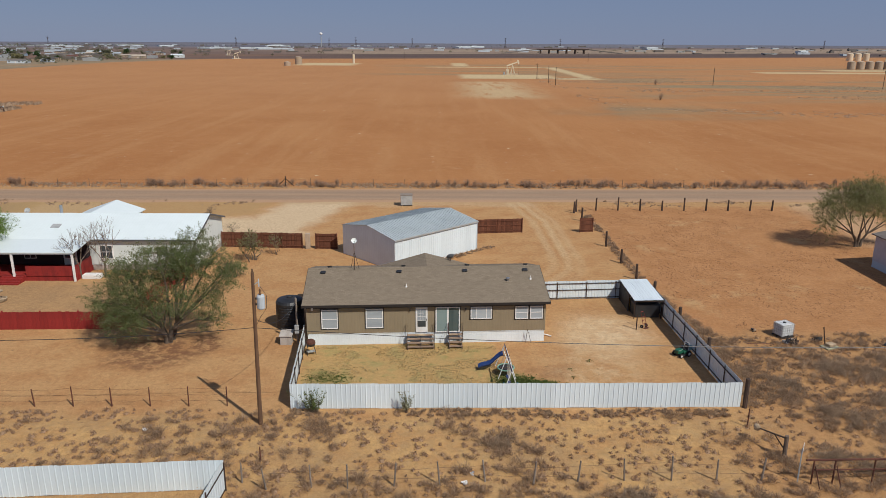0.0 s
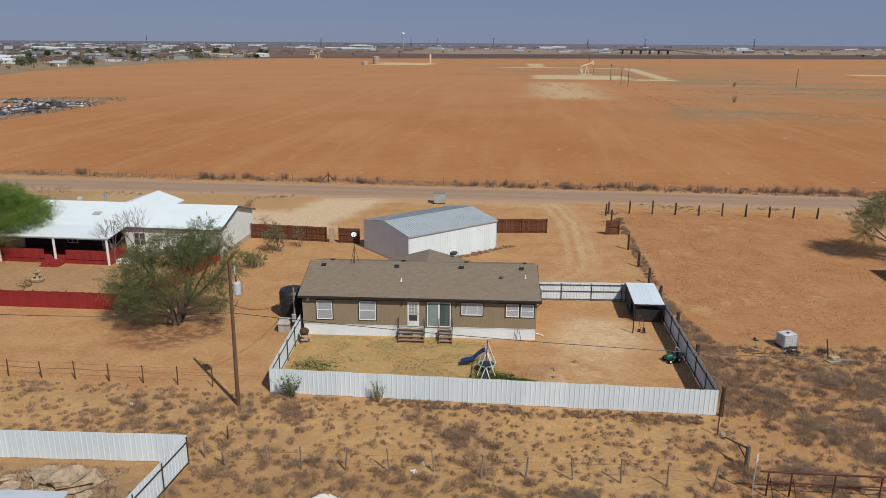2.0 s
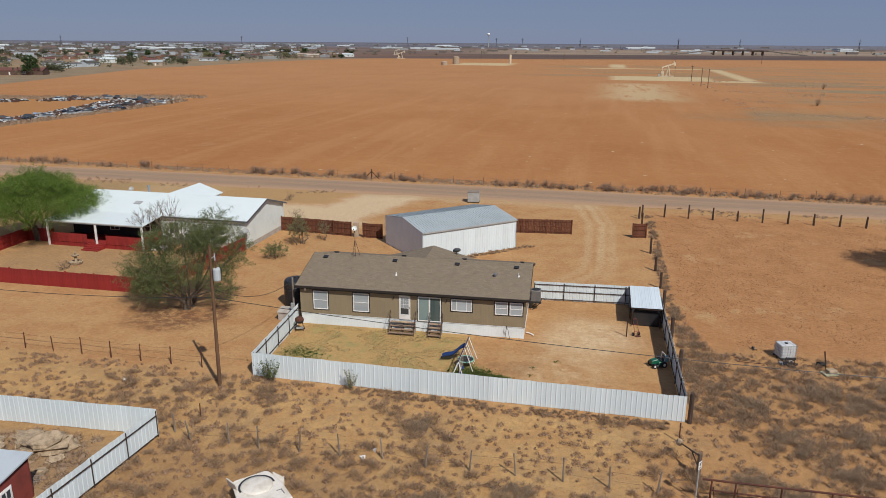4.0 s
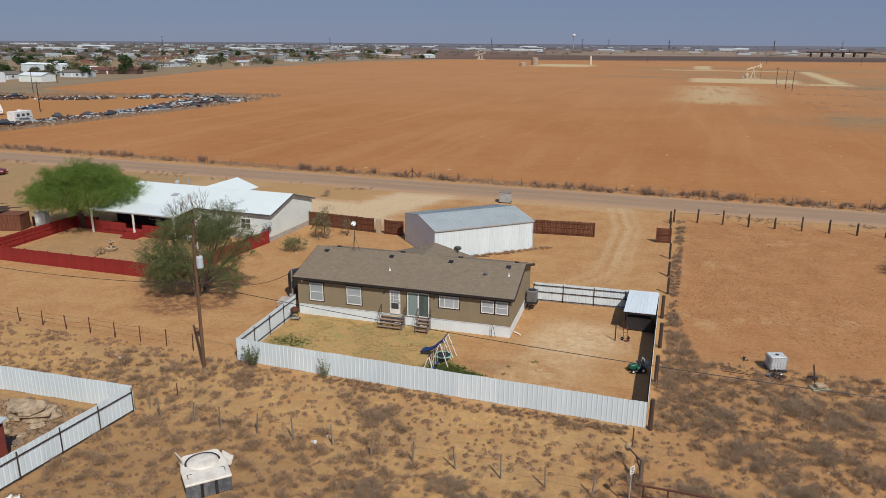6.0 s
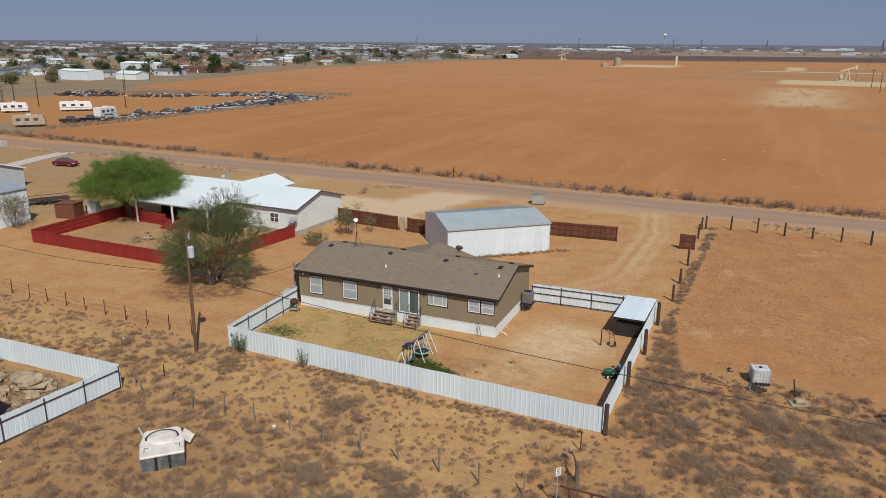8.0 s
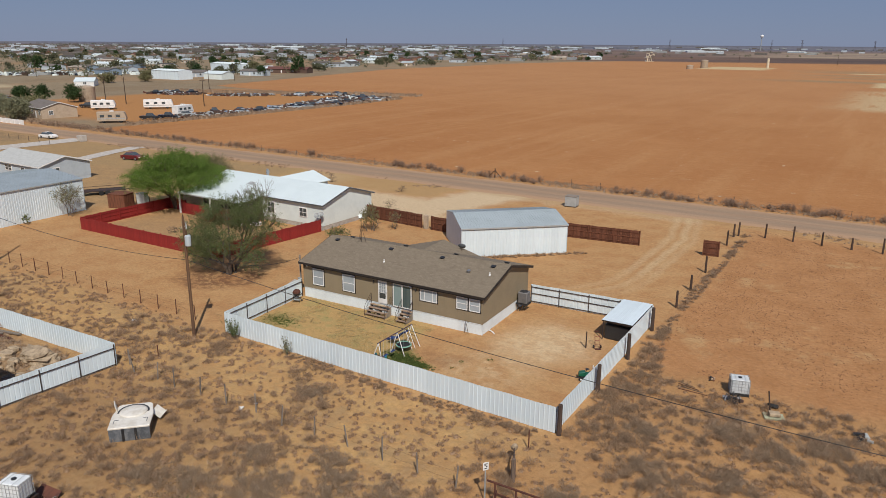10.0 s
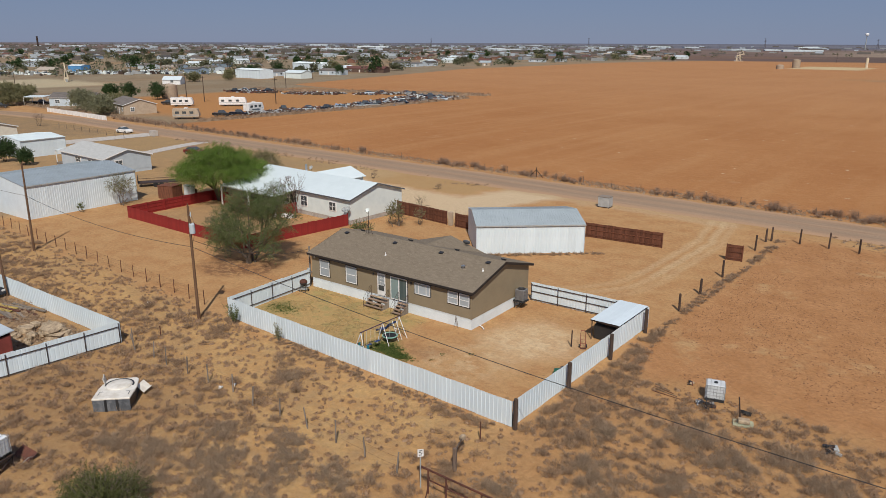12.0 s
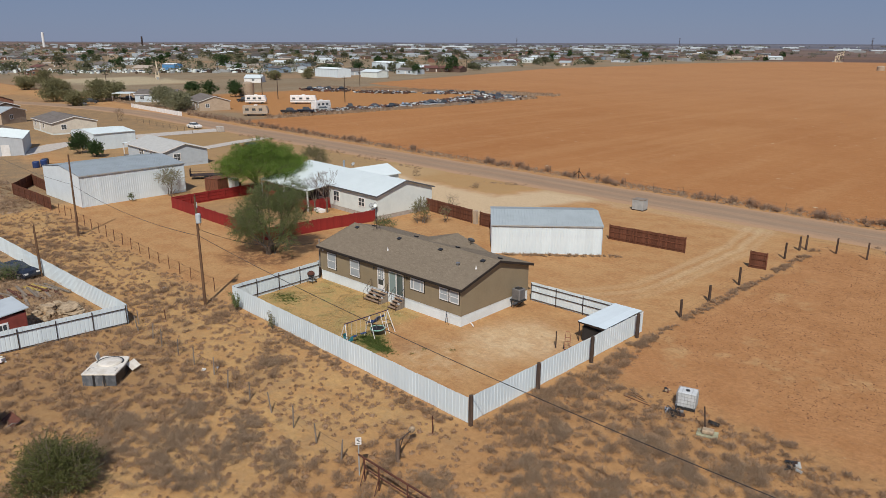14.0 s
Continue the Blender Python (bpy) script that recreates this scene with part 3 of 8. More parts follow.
    col = n.mix(n.mul(rect(x1, y1, -140, -62, 5, 50, 3.0), n.ramp(mid, 0.3, 0.6, 0.5, 0.85)), col, (0.23, 0.138, 0.085))
    col = n.mix(n.mul(rect(x1, y1, -210, -58, 57, 100, 4.0), n.ramp(mid, 0.3, 0.65, 0.45, 0.85)), col, (0.31, 0.165, 0.083))
    col = n.mix(n.mul(rect(x1, y1, -300, -138, 30, 98, 5.0), n.ramp(mid, 0.3, 0.65, 0.3, 0.8)), col, (0.25, 0.135, 0.075))
    col = n.mix(n.mul(rect(x1, y1, -49, -26.5, 54, 66, 1.5), n.ramp(mid, 0.3, 0.65, 0.35, 0.85)), col, (0.33, 0.165, 0.083))
    # wheel tracks swinging in from the road
    sway = n.add(n.x, n.add(n.mul(wob, 0.9), n.mul(n.math("MAXIMUM", n.add(n.y, -90.0), 0.0), 0.2)))
    turn = n.math("SQRT", n.add(n.math("POWER", n.add(n.x, -2.5), 2.0), n.math("POWER", n.add(n.y, -73.0), 2.0)))
    turn = n.add(turn, n.mul(wob, 1.8))
    for x0, k in ((12.6, 0.38), (14.1, 0.5), (15.3, 0.3)):
        line = n.mul(n.ramp(n.math("ABSOLUTE", n.add(sway, -x0)), 0.1, 0.85, k, 0.0), rect(n.x, n.y, 5, 22, 73, 101, 1.5))
        bow = n.mul(n.ramp(n.math("ABSOLUTE", n.add(turn, 2.5 - x0)), 0.1, 0.85, k * 0.6, 0.0), rect(n.x, n.y, -1, 18, 60, 74, 1.5))
        col = n.mix(n.mul(n.math("MAXIMUM", line, bow), n.ramp(fine, 0.25, 0.6, 0.35, 1.0)), col, (0.56, 0.335, 0.19))
    # scrubby grey streaks of the far right, pads of the oil wells
    streak = n.noise(1.0, 5, 0.65, stretch=(0.006, 0.03, 1))
    grey = n.mix(n.ramp(n.noise(0.09, 5, 0.75), 0.35, 0.65), (0.225, 0.145, 0.088), (0.30, 0.165, 0.085))
    right = n.mul(rect(xf, yf, 90, 1500, 290, 470, 30), n.ramp(streak, 0.44, 0.56, 0.0, 0.95))
    right = n.math("MAXIMUM", right, n.mul(rect(xf, yf, 45, 105, 225, 265, 14), n.ramp(streak, 0.40, 0.55, 0.0, 0.75)))
    right = n.math("MAXIMUM", right, n.mul(rect(xf, yf, -40, 900, 480, 760, 30), n.ramp(streak, 0.46, 0.58, 0.0, 0.7)))
    col = n.mix(right, col, grey)
    sand = (0.50, 0.30, 0.165)
    xs, ys = n.add(n.x, n.mul(wob, 8.0)), n.add(n.y, n.mul(wob, 14.0))
    pads = rect(xs, ys, 16, 78, 462, 520, 4)
    pads = n.math("MAXIMUM", pads, n.mul(rect(xs, ys, 14, 44, 300, 425, 12), n.ramp(n.noise(0.22, 4, 0.65, stretch=(1, 0.13, 1)), 0.36, 0.5, 0.15, 0.75)))
    for a in (rect(xs, ys, 76, 103, 455, 475, 4), rect(n.add(xs, n.mul(ys, -0.02)), ys, 84, 94, 470, 670, 3), rect(xs, ys, -10, 95, 660, 676, 4),
              rect(xs, ys, -137, -80, 700, 780, 5), rect(xs, ys, 15, 30, 690, 790, 3), rect(xs, ys, 250, 420, 560, 585, 5), rect(xs, ys, 330, 700, 610, 640, 6)):
        pads = n.math("MAXIMUM", pads, a)
    col = n.mix(pads, col, sand)
    # dull grassland west of the field and the country beyond it
    west = n.mix(n.ramp(n.noise(0.03, 5, 0.7), 0.35, 0.65), (0.265, 0.165, 0.105), (0.23, 0.13, 0.078))
    west = n.mix(n.ramp(n.noise(0.012, 4, 0.6), 0.5, 0.6, 0.0, 0.8), west, (0.30, 0.155, 0.085))
    edge = n.add(n.x, n.mul(n.ramp(n.y, 236.0, 262.0), 125.0))
    edge = n.add(edge, n.mul(n.math("MINIMUM", n.math("MAXIMUM", n.add(n.y, -262.0), 0.0), 230.0), 0.29))
    edge = n.add(edge, n.mul(n.math("MAXIMUM", n.add(n.y, -760.0), 0.0), -0.33))
    wmask = n.mul(n.ramp(n.add(edge, n.mul(wob, 8.0)), -146.0, -142.0, 1.0, 0.0), n.ramp(n.y, 111, 116))
    col = n.mix(wmask, col, west)
    col = n.mix(n.mul(rect(xs, ys, -418, -335, 142, 198, 8), 0.75), col, (0.47, 0.31, 0.195))
    yardw = n.mul(rect(x1, y1, -245, -141, 128, 246, 6), 0.9)
    col = n.mix(yardw, col, (0.40, 0.150, 0.053))
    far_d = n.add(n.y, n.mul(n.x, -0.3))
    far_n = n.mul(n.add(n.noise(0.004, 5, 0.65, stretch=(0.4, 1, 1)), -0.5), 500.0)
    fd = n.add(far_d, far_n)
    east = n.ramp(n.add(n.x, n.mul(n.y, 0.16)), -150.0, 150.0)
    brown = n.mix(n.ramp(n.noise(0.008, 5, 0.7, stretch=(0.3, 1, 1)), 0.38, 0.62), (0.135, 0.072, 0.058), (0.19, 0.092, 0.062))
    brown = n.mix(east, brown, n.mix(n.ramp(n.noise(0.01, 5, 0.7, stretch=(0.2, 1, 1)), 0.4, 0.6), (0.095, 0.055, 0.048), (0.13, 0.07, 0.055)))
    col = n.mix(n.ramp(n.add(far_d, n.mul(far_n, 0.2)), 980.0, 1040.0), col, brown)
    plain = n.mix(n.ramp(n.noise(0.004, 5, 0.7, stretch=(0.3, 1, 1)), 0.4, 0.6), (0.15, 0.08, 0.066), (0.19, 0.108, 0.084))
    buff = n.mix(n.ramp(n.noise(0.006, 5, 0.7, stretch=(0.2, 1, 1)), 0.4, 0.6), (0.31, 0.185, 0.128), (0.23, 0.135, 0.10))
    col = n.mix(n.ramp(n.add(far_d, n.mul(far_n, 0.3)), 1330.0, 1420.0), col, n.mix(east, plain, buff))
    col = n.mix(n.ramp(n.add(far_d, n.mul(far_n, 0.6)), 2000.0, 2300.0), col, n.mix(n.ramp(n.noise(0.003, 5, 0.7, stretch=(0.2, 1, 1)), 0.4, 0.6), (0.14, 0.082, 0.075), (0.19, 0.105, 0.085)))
    # blue-grey of distance haze put into the colour of the farthest ground
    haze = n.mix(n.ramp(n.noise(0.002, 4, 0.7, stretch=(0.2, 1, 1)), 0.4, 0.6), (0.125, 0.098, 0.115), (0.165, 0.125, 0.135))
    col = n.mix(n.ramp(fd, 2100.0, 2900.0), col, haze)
    # small stones, droppings and clods
    dots = n.noise(2.3, 2, 0.5)
    col = n.mix(n.ramp(dots, 0.68, 0.74, 0.0, 0.55), col, (0.19, 0.095, 0.05))
    col = n.mix(n.ramp(n.noise(4.1, 2, 0.5), 0.69, 0.75, 0.0, 0.45), col, (0.52, 0.30, 0.17))
    # grain
    g = n.add(n.mul(n.add(fine, -0.5), 0.85), n.mul(n.add(grit, -0.5), 1.5))
    col = n.mix(1.0, col, n.grey(n.add(g, 1.0)), "MULTIPLY")
    col = n.mix(1.0, col, (0.97, 1.25, 1.29), "MULTIPLY")
    tussock = n.math("MAXIMUM", n.ramp(y1, 38.5, 41.0, 1.0, 0.0), rect(x1, y1, 20.5, 70, 20, 53, 1.5))
    relief = n.mul(n.noise(1.1, 4, 0.6), n.ramp(tussock, 0.0, 1.0, 0.8, 1.7))
    n.bump(n.add(n.add(n.mul(fine, n.ramp(tussock, 0.0, 1.0, 0.5, 1.0)), n.mul(grit, 0.25)), relief), 0.6, 0.16)
    return n.done(col, 0.97, 0, 0.08)


def ground():
    rings, spokes = [0, 15, 30, 45, 60, 90, 130, 200, 320, 500, 800, 1200, 1700, 2300, 3000, 3800, 4800], 64
    m = Mesh()
    m.v.append((0, 60, 0))
    for r in rings[1:]:
        z = 9.5 * max(0.0, (r - 1500) / 3300) ** 1.3
        m.v += [(r * math.cos(2 * math.pi * j / spokes), 60 + r * math.sin(2 * math.pi * j / spokes), z) for j in range(spokes)]
    for j in range(spokes):
        m.f.append((0, 1 + j, 1 + (j + 1) % spokes))
        for i in range(len(rings) - 2):
            k = 1 + i * spokes
            m.f.append((k + j, k + spokes + j, k + spokes + (j + 1) % spokes, k + (j + 1) % spokes))
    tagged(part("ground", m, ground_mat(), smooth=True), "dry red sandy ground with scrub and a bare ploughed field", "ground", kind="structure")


def road_mat():
    n = Nodes("dusty_worn_asphalt")
    a, b = n.noise(1.0, 5, 0.7, stretch=(0.05, 0.7, 1)), n.noise(2.2, 5, 0.7)
    col = n.mix(n.ramp(a, 0.35, 0.65), (0.36, 0.245, 0.158), (0.31, 0.208, 0.135))
    bend = n.mul(n.math("POWER", n.math("MAXIMUM", n.add(n.mul(n.x, -1.0), -170.0), 0.0), 2.0), 0.0024)
    off = n.add(n.add(n.y, bend), n.add(n.mul(n.x, -0.0135), -106.2))
    rut = n.ramp(n.math("ABSOLUTE", n.add(n.math("ABSOLUTE", off), -1.6)), 0.4, 1.2, 0.45, 0.0)
    col = n.mix(rut, col, (0.265, 0.195, 0.135))
    side = n.ramp(n.add(n.math("ABSOLUTE", off), n.mul(n.add(b, -0.5), 1.6)), 3.0, 4.2)
    col = n.mix(side, col, (0.41, 0.26, 0.155))
    col = n.mix(1.0, col, n.grey(n.ramp(n.noise(9, 4, 0.7), 0.2, 0.8, 0.8, 1.18)), "MULTIPLY")
    n.bump(b, 0.3, 0.03)
    return n.done(col, 0.95, 0, 0.12)


def road():
    m, rng = Mesh(), np.random.default_rng(5)
    xs = np.concatenate([np.arange(-420, -300, 8.0), np.arange(-300, 120, 2.0), np.arange(120, 900, 25.0)])
    for x in xs:
        y = 106.2 + 0.0135 * x - 0.0024 * max(0.0, -170 - x) ** 2
        a, b = rng.uniform(-0.35, 0.35, 2)
        m.v += [(x, y - 5.0 + a, 0.004), (x, y - 3.6, 0.035), (x, y, 0.06), (x, y + 3.6, 0.035), (x, y + 4.6 + b, 0.004)]
    for i in range(len(xs) - 1):
        m.f += [(5 * i + j, 5 * i + 5 + j, 5 * i + 6 + j, 5 * i + 1 + j) for j in range(4)]
    tagged(part("road", m, road_mat(), smooth=True), "straight dusty worn asphalt country road", "road", kind="structure")


ground()
road()


# ---- sheet-metal fences ----
SHEET_W, SHEET_H = 0.915, 1.72
SHEET = corrugated(SHEET_W, SHEET_H).data("fence_sheet", GALV)


def sheet_fence(name, a, b, label, frame_side=1, gap=2.45, rails=(0.28, 1.42)):
    """Ribbed sheets from a to b on steel posts and rails; frame_side -1 puts the frame on the sheets' ribbed side."""
    a, b = Vector((*a, 0)), Vector((*b, 0))
    length, ang = (b - a).length, math.degrees(math.atan2(b.y - a.y, b.x - a.x))
    f = thing(name, a.x, a.y, 0, ang, label, "fence")
    n = round(length / SHEET_W)
    for i in range(n):
        put("metal_sheet", SHEET, f, pose(i * length / n, 0, 0.02 + 0.015 * math.sin(i * 1.7)) @ Matrix.Diagonal((length / n / SHEET_W, 1, 1, 1)))
    y = 0.05 * frame_side + (-0.035 if frame_side < 0 else 0)
    pm = Mesh().tube([(0, 0, -0.1), (0, 0, SHEET_H - 0.06)], 0.035, 0.035, 6).data("post", STEEL)
    for i in range(round(length / gap) + 1):
        put("post", pm, f, pose(min(max(i * length / round(length / gap), 0.08), length - 0.08), y, 0))
    for z in rails:
        part("rail", Mesh().box(0.05, y - 0.02, z - 0.03, length - 0.05, y + 0.02, z + 0.03), STEEL, f)
    return f


sheet_fence("metal_fence", (-9.1, 40.5), (19.5, 40.75), "white ribbed sheet-metal yard fence facing the scrub", 1)
sheet_fence("metal_fence", (19.5, 40.85), (19.1, 61.2), "white ribbed sheet-metal yard fence beside the pasture", 1)
sheet_fence("metal_fence", (19.0, 61.2), (8.3, 60.35), "white ribbed sheet-metal fence from the house to the carport", 1, rails=(0.15, 0.9, 1.5))
sheet_fence("metal_fence", (-9.9, 50.2), (-9.1, 40.6), "white ribbed sheet-metal fence beside the dirt drive", 1)


def wood_post(x, y, h, r, label="weathered round wooden fence post", material=POST, group="", lean=(0, 0), n=7):
    rng = random.Random(int(x * 91 + y * 37))
    m = Mesh().tube([(0, 0, -0.1), (lean[0] * 0.5 + rng.uniform(-0.01, 0.01), lean[1] * 0.5, h * 0.5), (lean[0], lean[1], h - r * 0.3), (lean[0], lean[1], h)], r, r * 0.86, n)
    ob = part("fence_post", m, material)
    ob.matrix_basis = pose(x, y, 0, 0, 0, rng.uniform(0, 360))
    return tagged(ob, label, "post", group)


for x, y in ((19.78, 40.7), (19.72, 47.2), (19.66, 53.4), (19.5, 59.8)):
    wood_post(x, y, 2.02, 0.15, "thick dark wooden post outside the metal fence", CREO, "posts of the metal fence", n=9)


# ---- the brown manufactured home ----
def window(parent, x0, x1, z0, z1, y=0.0, split="h", blind=True, trim=DARK):
    """A framed window in a wall that faces local -y, at y."""
    w = part("window", Mesh().box(x0 - 0.07, y - 0.035, z0 - 0.07, x1 + 0.07, y - 0.005, z1 + 0.07), trim, parent, "dark window surround")
    fr = Mesh()
    t = 0.065
    fr.box(x0, y - 0.07, z0, x1, y - 0.02, z0 + t).box(x0, y - 0.07, z1 - t, x1, y - 0.02, z1)
    fr.box(x0, y - 0.068, z0 + t, x0 + t, y - 0.02, z1 - t).box(x1 - t, y - 0.068, z0 + t, x1, y - 0.02, z1 - t)
    xm, zm = (x0 + x1) / 2, (z0 + z1) / 2
    panes = [(x0 + t, x1 - t, z0 + t, z1 - t)]
    if split in ("h", "hv"):
        fr.box(x0 + t, y - 0.066, zm - 0.025, x1 - t, y - 0.02, zm + 0.025)
        panes = [(x0 + t, x1 - t, z0 + t, zm - 0.025), (x0 + t, x1 - t, zm + 0.025, z1 - t)]
    if split in ("v", "hv", "vvv"):
        cuts = (xm,) if split != "vvv" else (x0 + (x1 - x0) * 0.26, x0 + (x1 - x0) * 0.74)
        for c in cuts:
            fr.box(c - 0.03, y - 0.064, z0 + t, c + 0.03, y - 0.02, z1 - t)
        ends = [x0 + t, *cuts, x1 - t]
        panes = [(ends[i] + (0.03 if i else 0), ends[i + 1] - (0.03 if i + 2 < len(ends) else 0), p[2], p[3]) for p in panes for i in range(len(ends) - 1)]
    part("frame", fr, WHITE, w, "white window frame")
    for i, (a, b, c, d) in enumerate(panes):
        part("pane", Mesh().box(a, y - 0.046, c, b, y - 0.038, d), BLIND if blind else GLASS, w)
    return w


def roof_vent(parent, x, y, z, slope):
    v = part("roof_vent", Mesh().box(-0.15, -0.13, 0.0, 0.15, 0.13, 0.1).box(-0.2, -0.17, 0.1, 0.2, 0.17, 0.15), BLACK, parent, "black square roof vent", 0.01)
    v.matrix_basis = pose(x, y, z - 0.03, slope, 0, 0)


def home():
    L, D, S, H = 18.2, 9.05, 0.93, 3.22
    h = thing("manufactured_home", -9.7, 50.3, 0, 3.0, "long khaki manufactured home with brown shingle roof and white skirting", "house")
    ridge_y, ridge_z, ov, eave_z = 4.6, 4.72, 0.32, 3.36
    sl = (ridge_z - eave_z) / (ridge_y + ov)
    back_z = ridge_z - sl * (D + ov - ridge_y)
    # walls with thickness, gables drawn up to the roof
    part("wall", Mesh().box(0, 0, S, L, 0.14, H), KHAKI, h)
    part("wall", Mesh().box(0, D - 0.14, S, L, D, H), KHAKI, h)
    for x in (0.0, L - 0.14):
        g = Mesh()
        pts = [(0.14, S), (D - 0.14, S), (D - 0.14, H + 0.02), (ridge_y, ridge_z - 0.17), (0.14, H + 0.02)]
        k = len(pts)
        g.v = [(x, p[0], p[1]) for p in pts] + [(x + 0.14, p[0], p[1]) for p in pts]
        g.f = [tuple(range(k)), tuple(range(2 * k - 1, k - 1, -1))] + [(i, k + i, k + (i + 1) % k, (i + 1) % k) for i in range(k)]
        part("gable_wall", g, KHAKI, h)
    part("corner_trim", Mesh().box(L - 0.12, -0.02, S, L + 0.02, 0.12, H), KHAKI, h)
    part("corner_trim", Mesh().box(-0.02, -0.02, S, 0.12, 0.12, H), KHAKI, h)
    # skirting
    part("skirting", Mesh().box(0.02, 0.03, -0.05, L - 0.02, 0.09, S).box(0.02, 0.0, S - 0.05, L - 0.02, 0.03, S + 0.015), SKIRT, h, "white ribbed vinyl skirting")
    part("skirting", Mesh().box(L - 0.1, 0.09, -0.05, L - 0.03, D - 0.02, S), SKIRT, h, "white ribbed vinyl skirting")
    part("skirting", Mesh().box(0.03, 0.09, -0.05, 0.1, D - 0.02, S), SKIRT, h, "white ribbed vinyl skirting")
    # roof: two pitches and a cross gable at the back
    r = Mesh()
    a, b = -0.3, L + 0.3
    r.slab([(a, -ov, eave_z), (b, -ov, eave_z), (b, ridge_y, ridge_z), (a, ridge_y, ridge_z)], 0.12)
    r.slab([(a, ridge_y + 0.002, ridge_z), (b, ridge_y + 0.002, ridge_z), (b, D + ov, back_z), (a, D + ov, back_z)], 0.12)
    part("roof", r, SHINGLE, h, "brown asphalt shingle roof")
    part("ridge_cap", Mesh().prism([(-0.16, -0.045), (0, 0.02), (0.16, -0.045), (0, -0.02)], a, b), SHINGLE, h).matrix_basis = pose(0, ridge_y, ridge_z + 0.012, 0, 0, 90) @ pose(0, -(a + b), 0)
    cx, top, hw, ye = 9.3, 4.46, 3.9, 9.5
    ez = top - sl * hw
    cg = Mesh()
    cg.slab([(cx - hw, ye, ez), (cx, 5.5, top), (cx, ye, top)], 0.1)
    cg.slab([(cx, 5.5, top), (cx + hw, ye, ez), (cx, ye, top)], 0.1)
    part("roof", cg, SHINGLE, h, "brown shingle gable at the back of the roof")
    part("gable_wall", Mesh().prism([(cx - hw + 0.3, back_z), (cx + hw - 0.3, back_z), (cx, top - 0.16)], D + 0.02, D + 0.2), KHAKI, h)
    part("fascia", Mesh().box(a, -ov - 0.035, eave_z - 0.2, b, -ov, eave_z - 0.005), DARK, h, "dark brown fascia board")
    part("soffit", Mesh().box(a + 0.02, -ov + 0.01, H - 0.06, b - 0.02, 0.0, H - 0.02), DARK, h)
    part("frieze", Mesh().box(0.0, -0.025, H - 0.24, L, -0.003, H - 0.07), DARK, h, "dark brown band under the eave")
    part("fascia", Mesh().box(a, D + ov, back_z - 0.2, b, D + ov + 0.035, back_z - 0.005), DARK, h, "dark brown fascia board")
    for x, e in ((L + 0.3, 0.035), (-0.3, -0.035)):
        bb = Mesh()
        for (y0, z0), (y1, z1) in (((-ov, eave_z), (ridge_y, ridge_z)), ((ridge_y, ridge_z), (D + ov, back_z))):
            k = len(bb.v)
            bb.v += [(x, y0, z0 - 0.22), (x, y1, z1 - 0.22), (x, y1, z1 - 0.003), (x, y0, z0 - 0.003), (x + e, y0, z0 - 0.22), (x + e, y1, z1 - 0.22), (x + e, y1, z1 - 0.003), (x + e, y0, z0 - 0.003)]
            bb.f += [tuple(k + i for i in q) for q in ((0, 1, 2, 3), (7, 6, 5, 4), (0, 4, 5, 1), (1, 5, 6, 2), (2, 6, 7, 3), (3, 7, 4, 0))]
        part("bargeboard", bb, DARK, h, "dark brown bargeboard")
    # front openings
    window(h, 1.1, 2.33, 1.36, 2.9)
    window(h, 4.44, 5.75, 1.36, 2.92)
    window(h, 12.42, 14.06, 1.96, 2.95, split="vvv")
    window(h, 15.86, 16.86, 1.9, 2.95)
    window(h, 17.0, 18.0, 1.9, 2.95)
    d = part("door", Mesh().box(8.22, -0.05, 0.95, 9.13, -0.004, 2.97), WHITE, h, "white storm door with upper glass", 0.006)
    part("door_glass", Mesh().box(8.36, -0.06, 1.95, 8.99, -0.052, 2.8), BLIND, d)
    part("door_glass", Mesh().box(8.36, -0.06, 1.4, 8.99, -0.052, 1.9), GLASS, d)
    mun = Mesh()
    for i in (1, 2):
        mun.box(8.36 + i * 0.21 - 0.012, -0.068, 1.95, 8.36 + i * 0.21 + 0.012, -0.06, 2.8).box(8.36, -0.067, 1.95 + i * 0.283 - 0.012, 8.99, -0.06, 1.95 + i * 0.283 + 0.012)
    part("muntin", mun, WHITE, d)
    part("door_handle", Mesh().box(9.03, -0.09, 1.9, 9.07, -0.052, 2.05), BLACK, d)
    s = part("sliding_door", Mesh().box(9.68, -0.04, 0.9, 11.66, -0.004, 3.02), DARK, h, "dark surround of the patio door")
    fr = Mesh()
    for xa, xb in ((9.74, 9.82), (10.62, 10.74), (11.52, 11.6)):
        fr.box(xa, -0.075, 0.92, xb, -0.042, 2.97)
    fr.box(9.82, -0.073, 0.92, 11.52, -0.042, 1.0).box(9.82, -0.073, 2.89, 11.52, -0.042, 2.97)
    part("frame", fr, WHITE, s, "white sliding door frame")
    part("pane", Mesh().box(9.82, -0.056, 1.0, 10.62, -0.046, 2.89), mat("greenish_curtained_glass", (0.22, 0.29, 0.28), (0.17, 0.24, 0.235), 0.25, 0, 0.5, 2, 30, 0.08, 0, stretch=(1, 1, 0.05)), s)
    part("pane", Mesh().box(10.74, -0.056, 1.0, 11.52, -0.046, 2.89), mat("teal_screen_glass", (0.055, 0.085, 0.085), (0.09, 0.12, 0.115), 0.2, 0, 0.5, 2, 30, 0.08, 0, stretch=(1, 1, 0.05)), s)
    for x in (7.8, 12.05):
        lamp = part("porch_light", Mesh().lathe([(0.035, 0), (0.06, 0.05), (0.06, 0.14), (0.02, 0.2)], 8, (0, -0.1)).box(-0.03, -0.1, 0.08, 0.03, 0.0, 0.14), BLACK, h, "small black wall lantern")
        lamp.matrix_basis = pose(x, 0, 2.7)
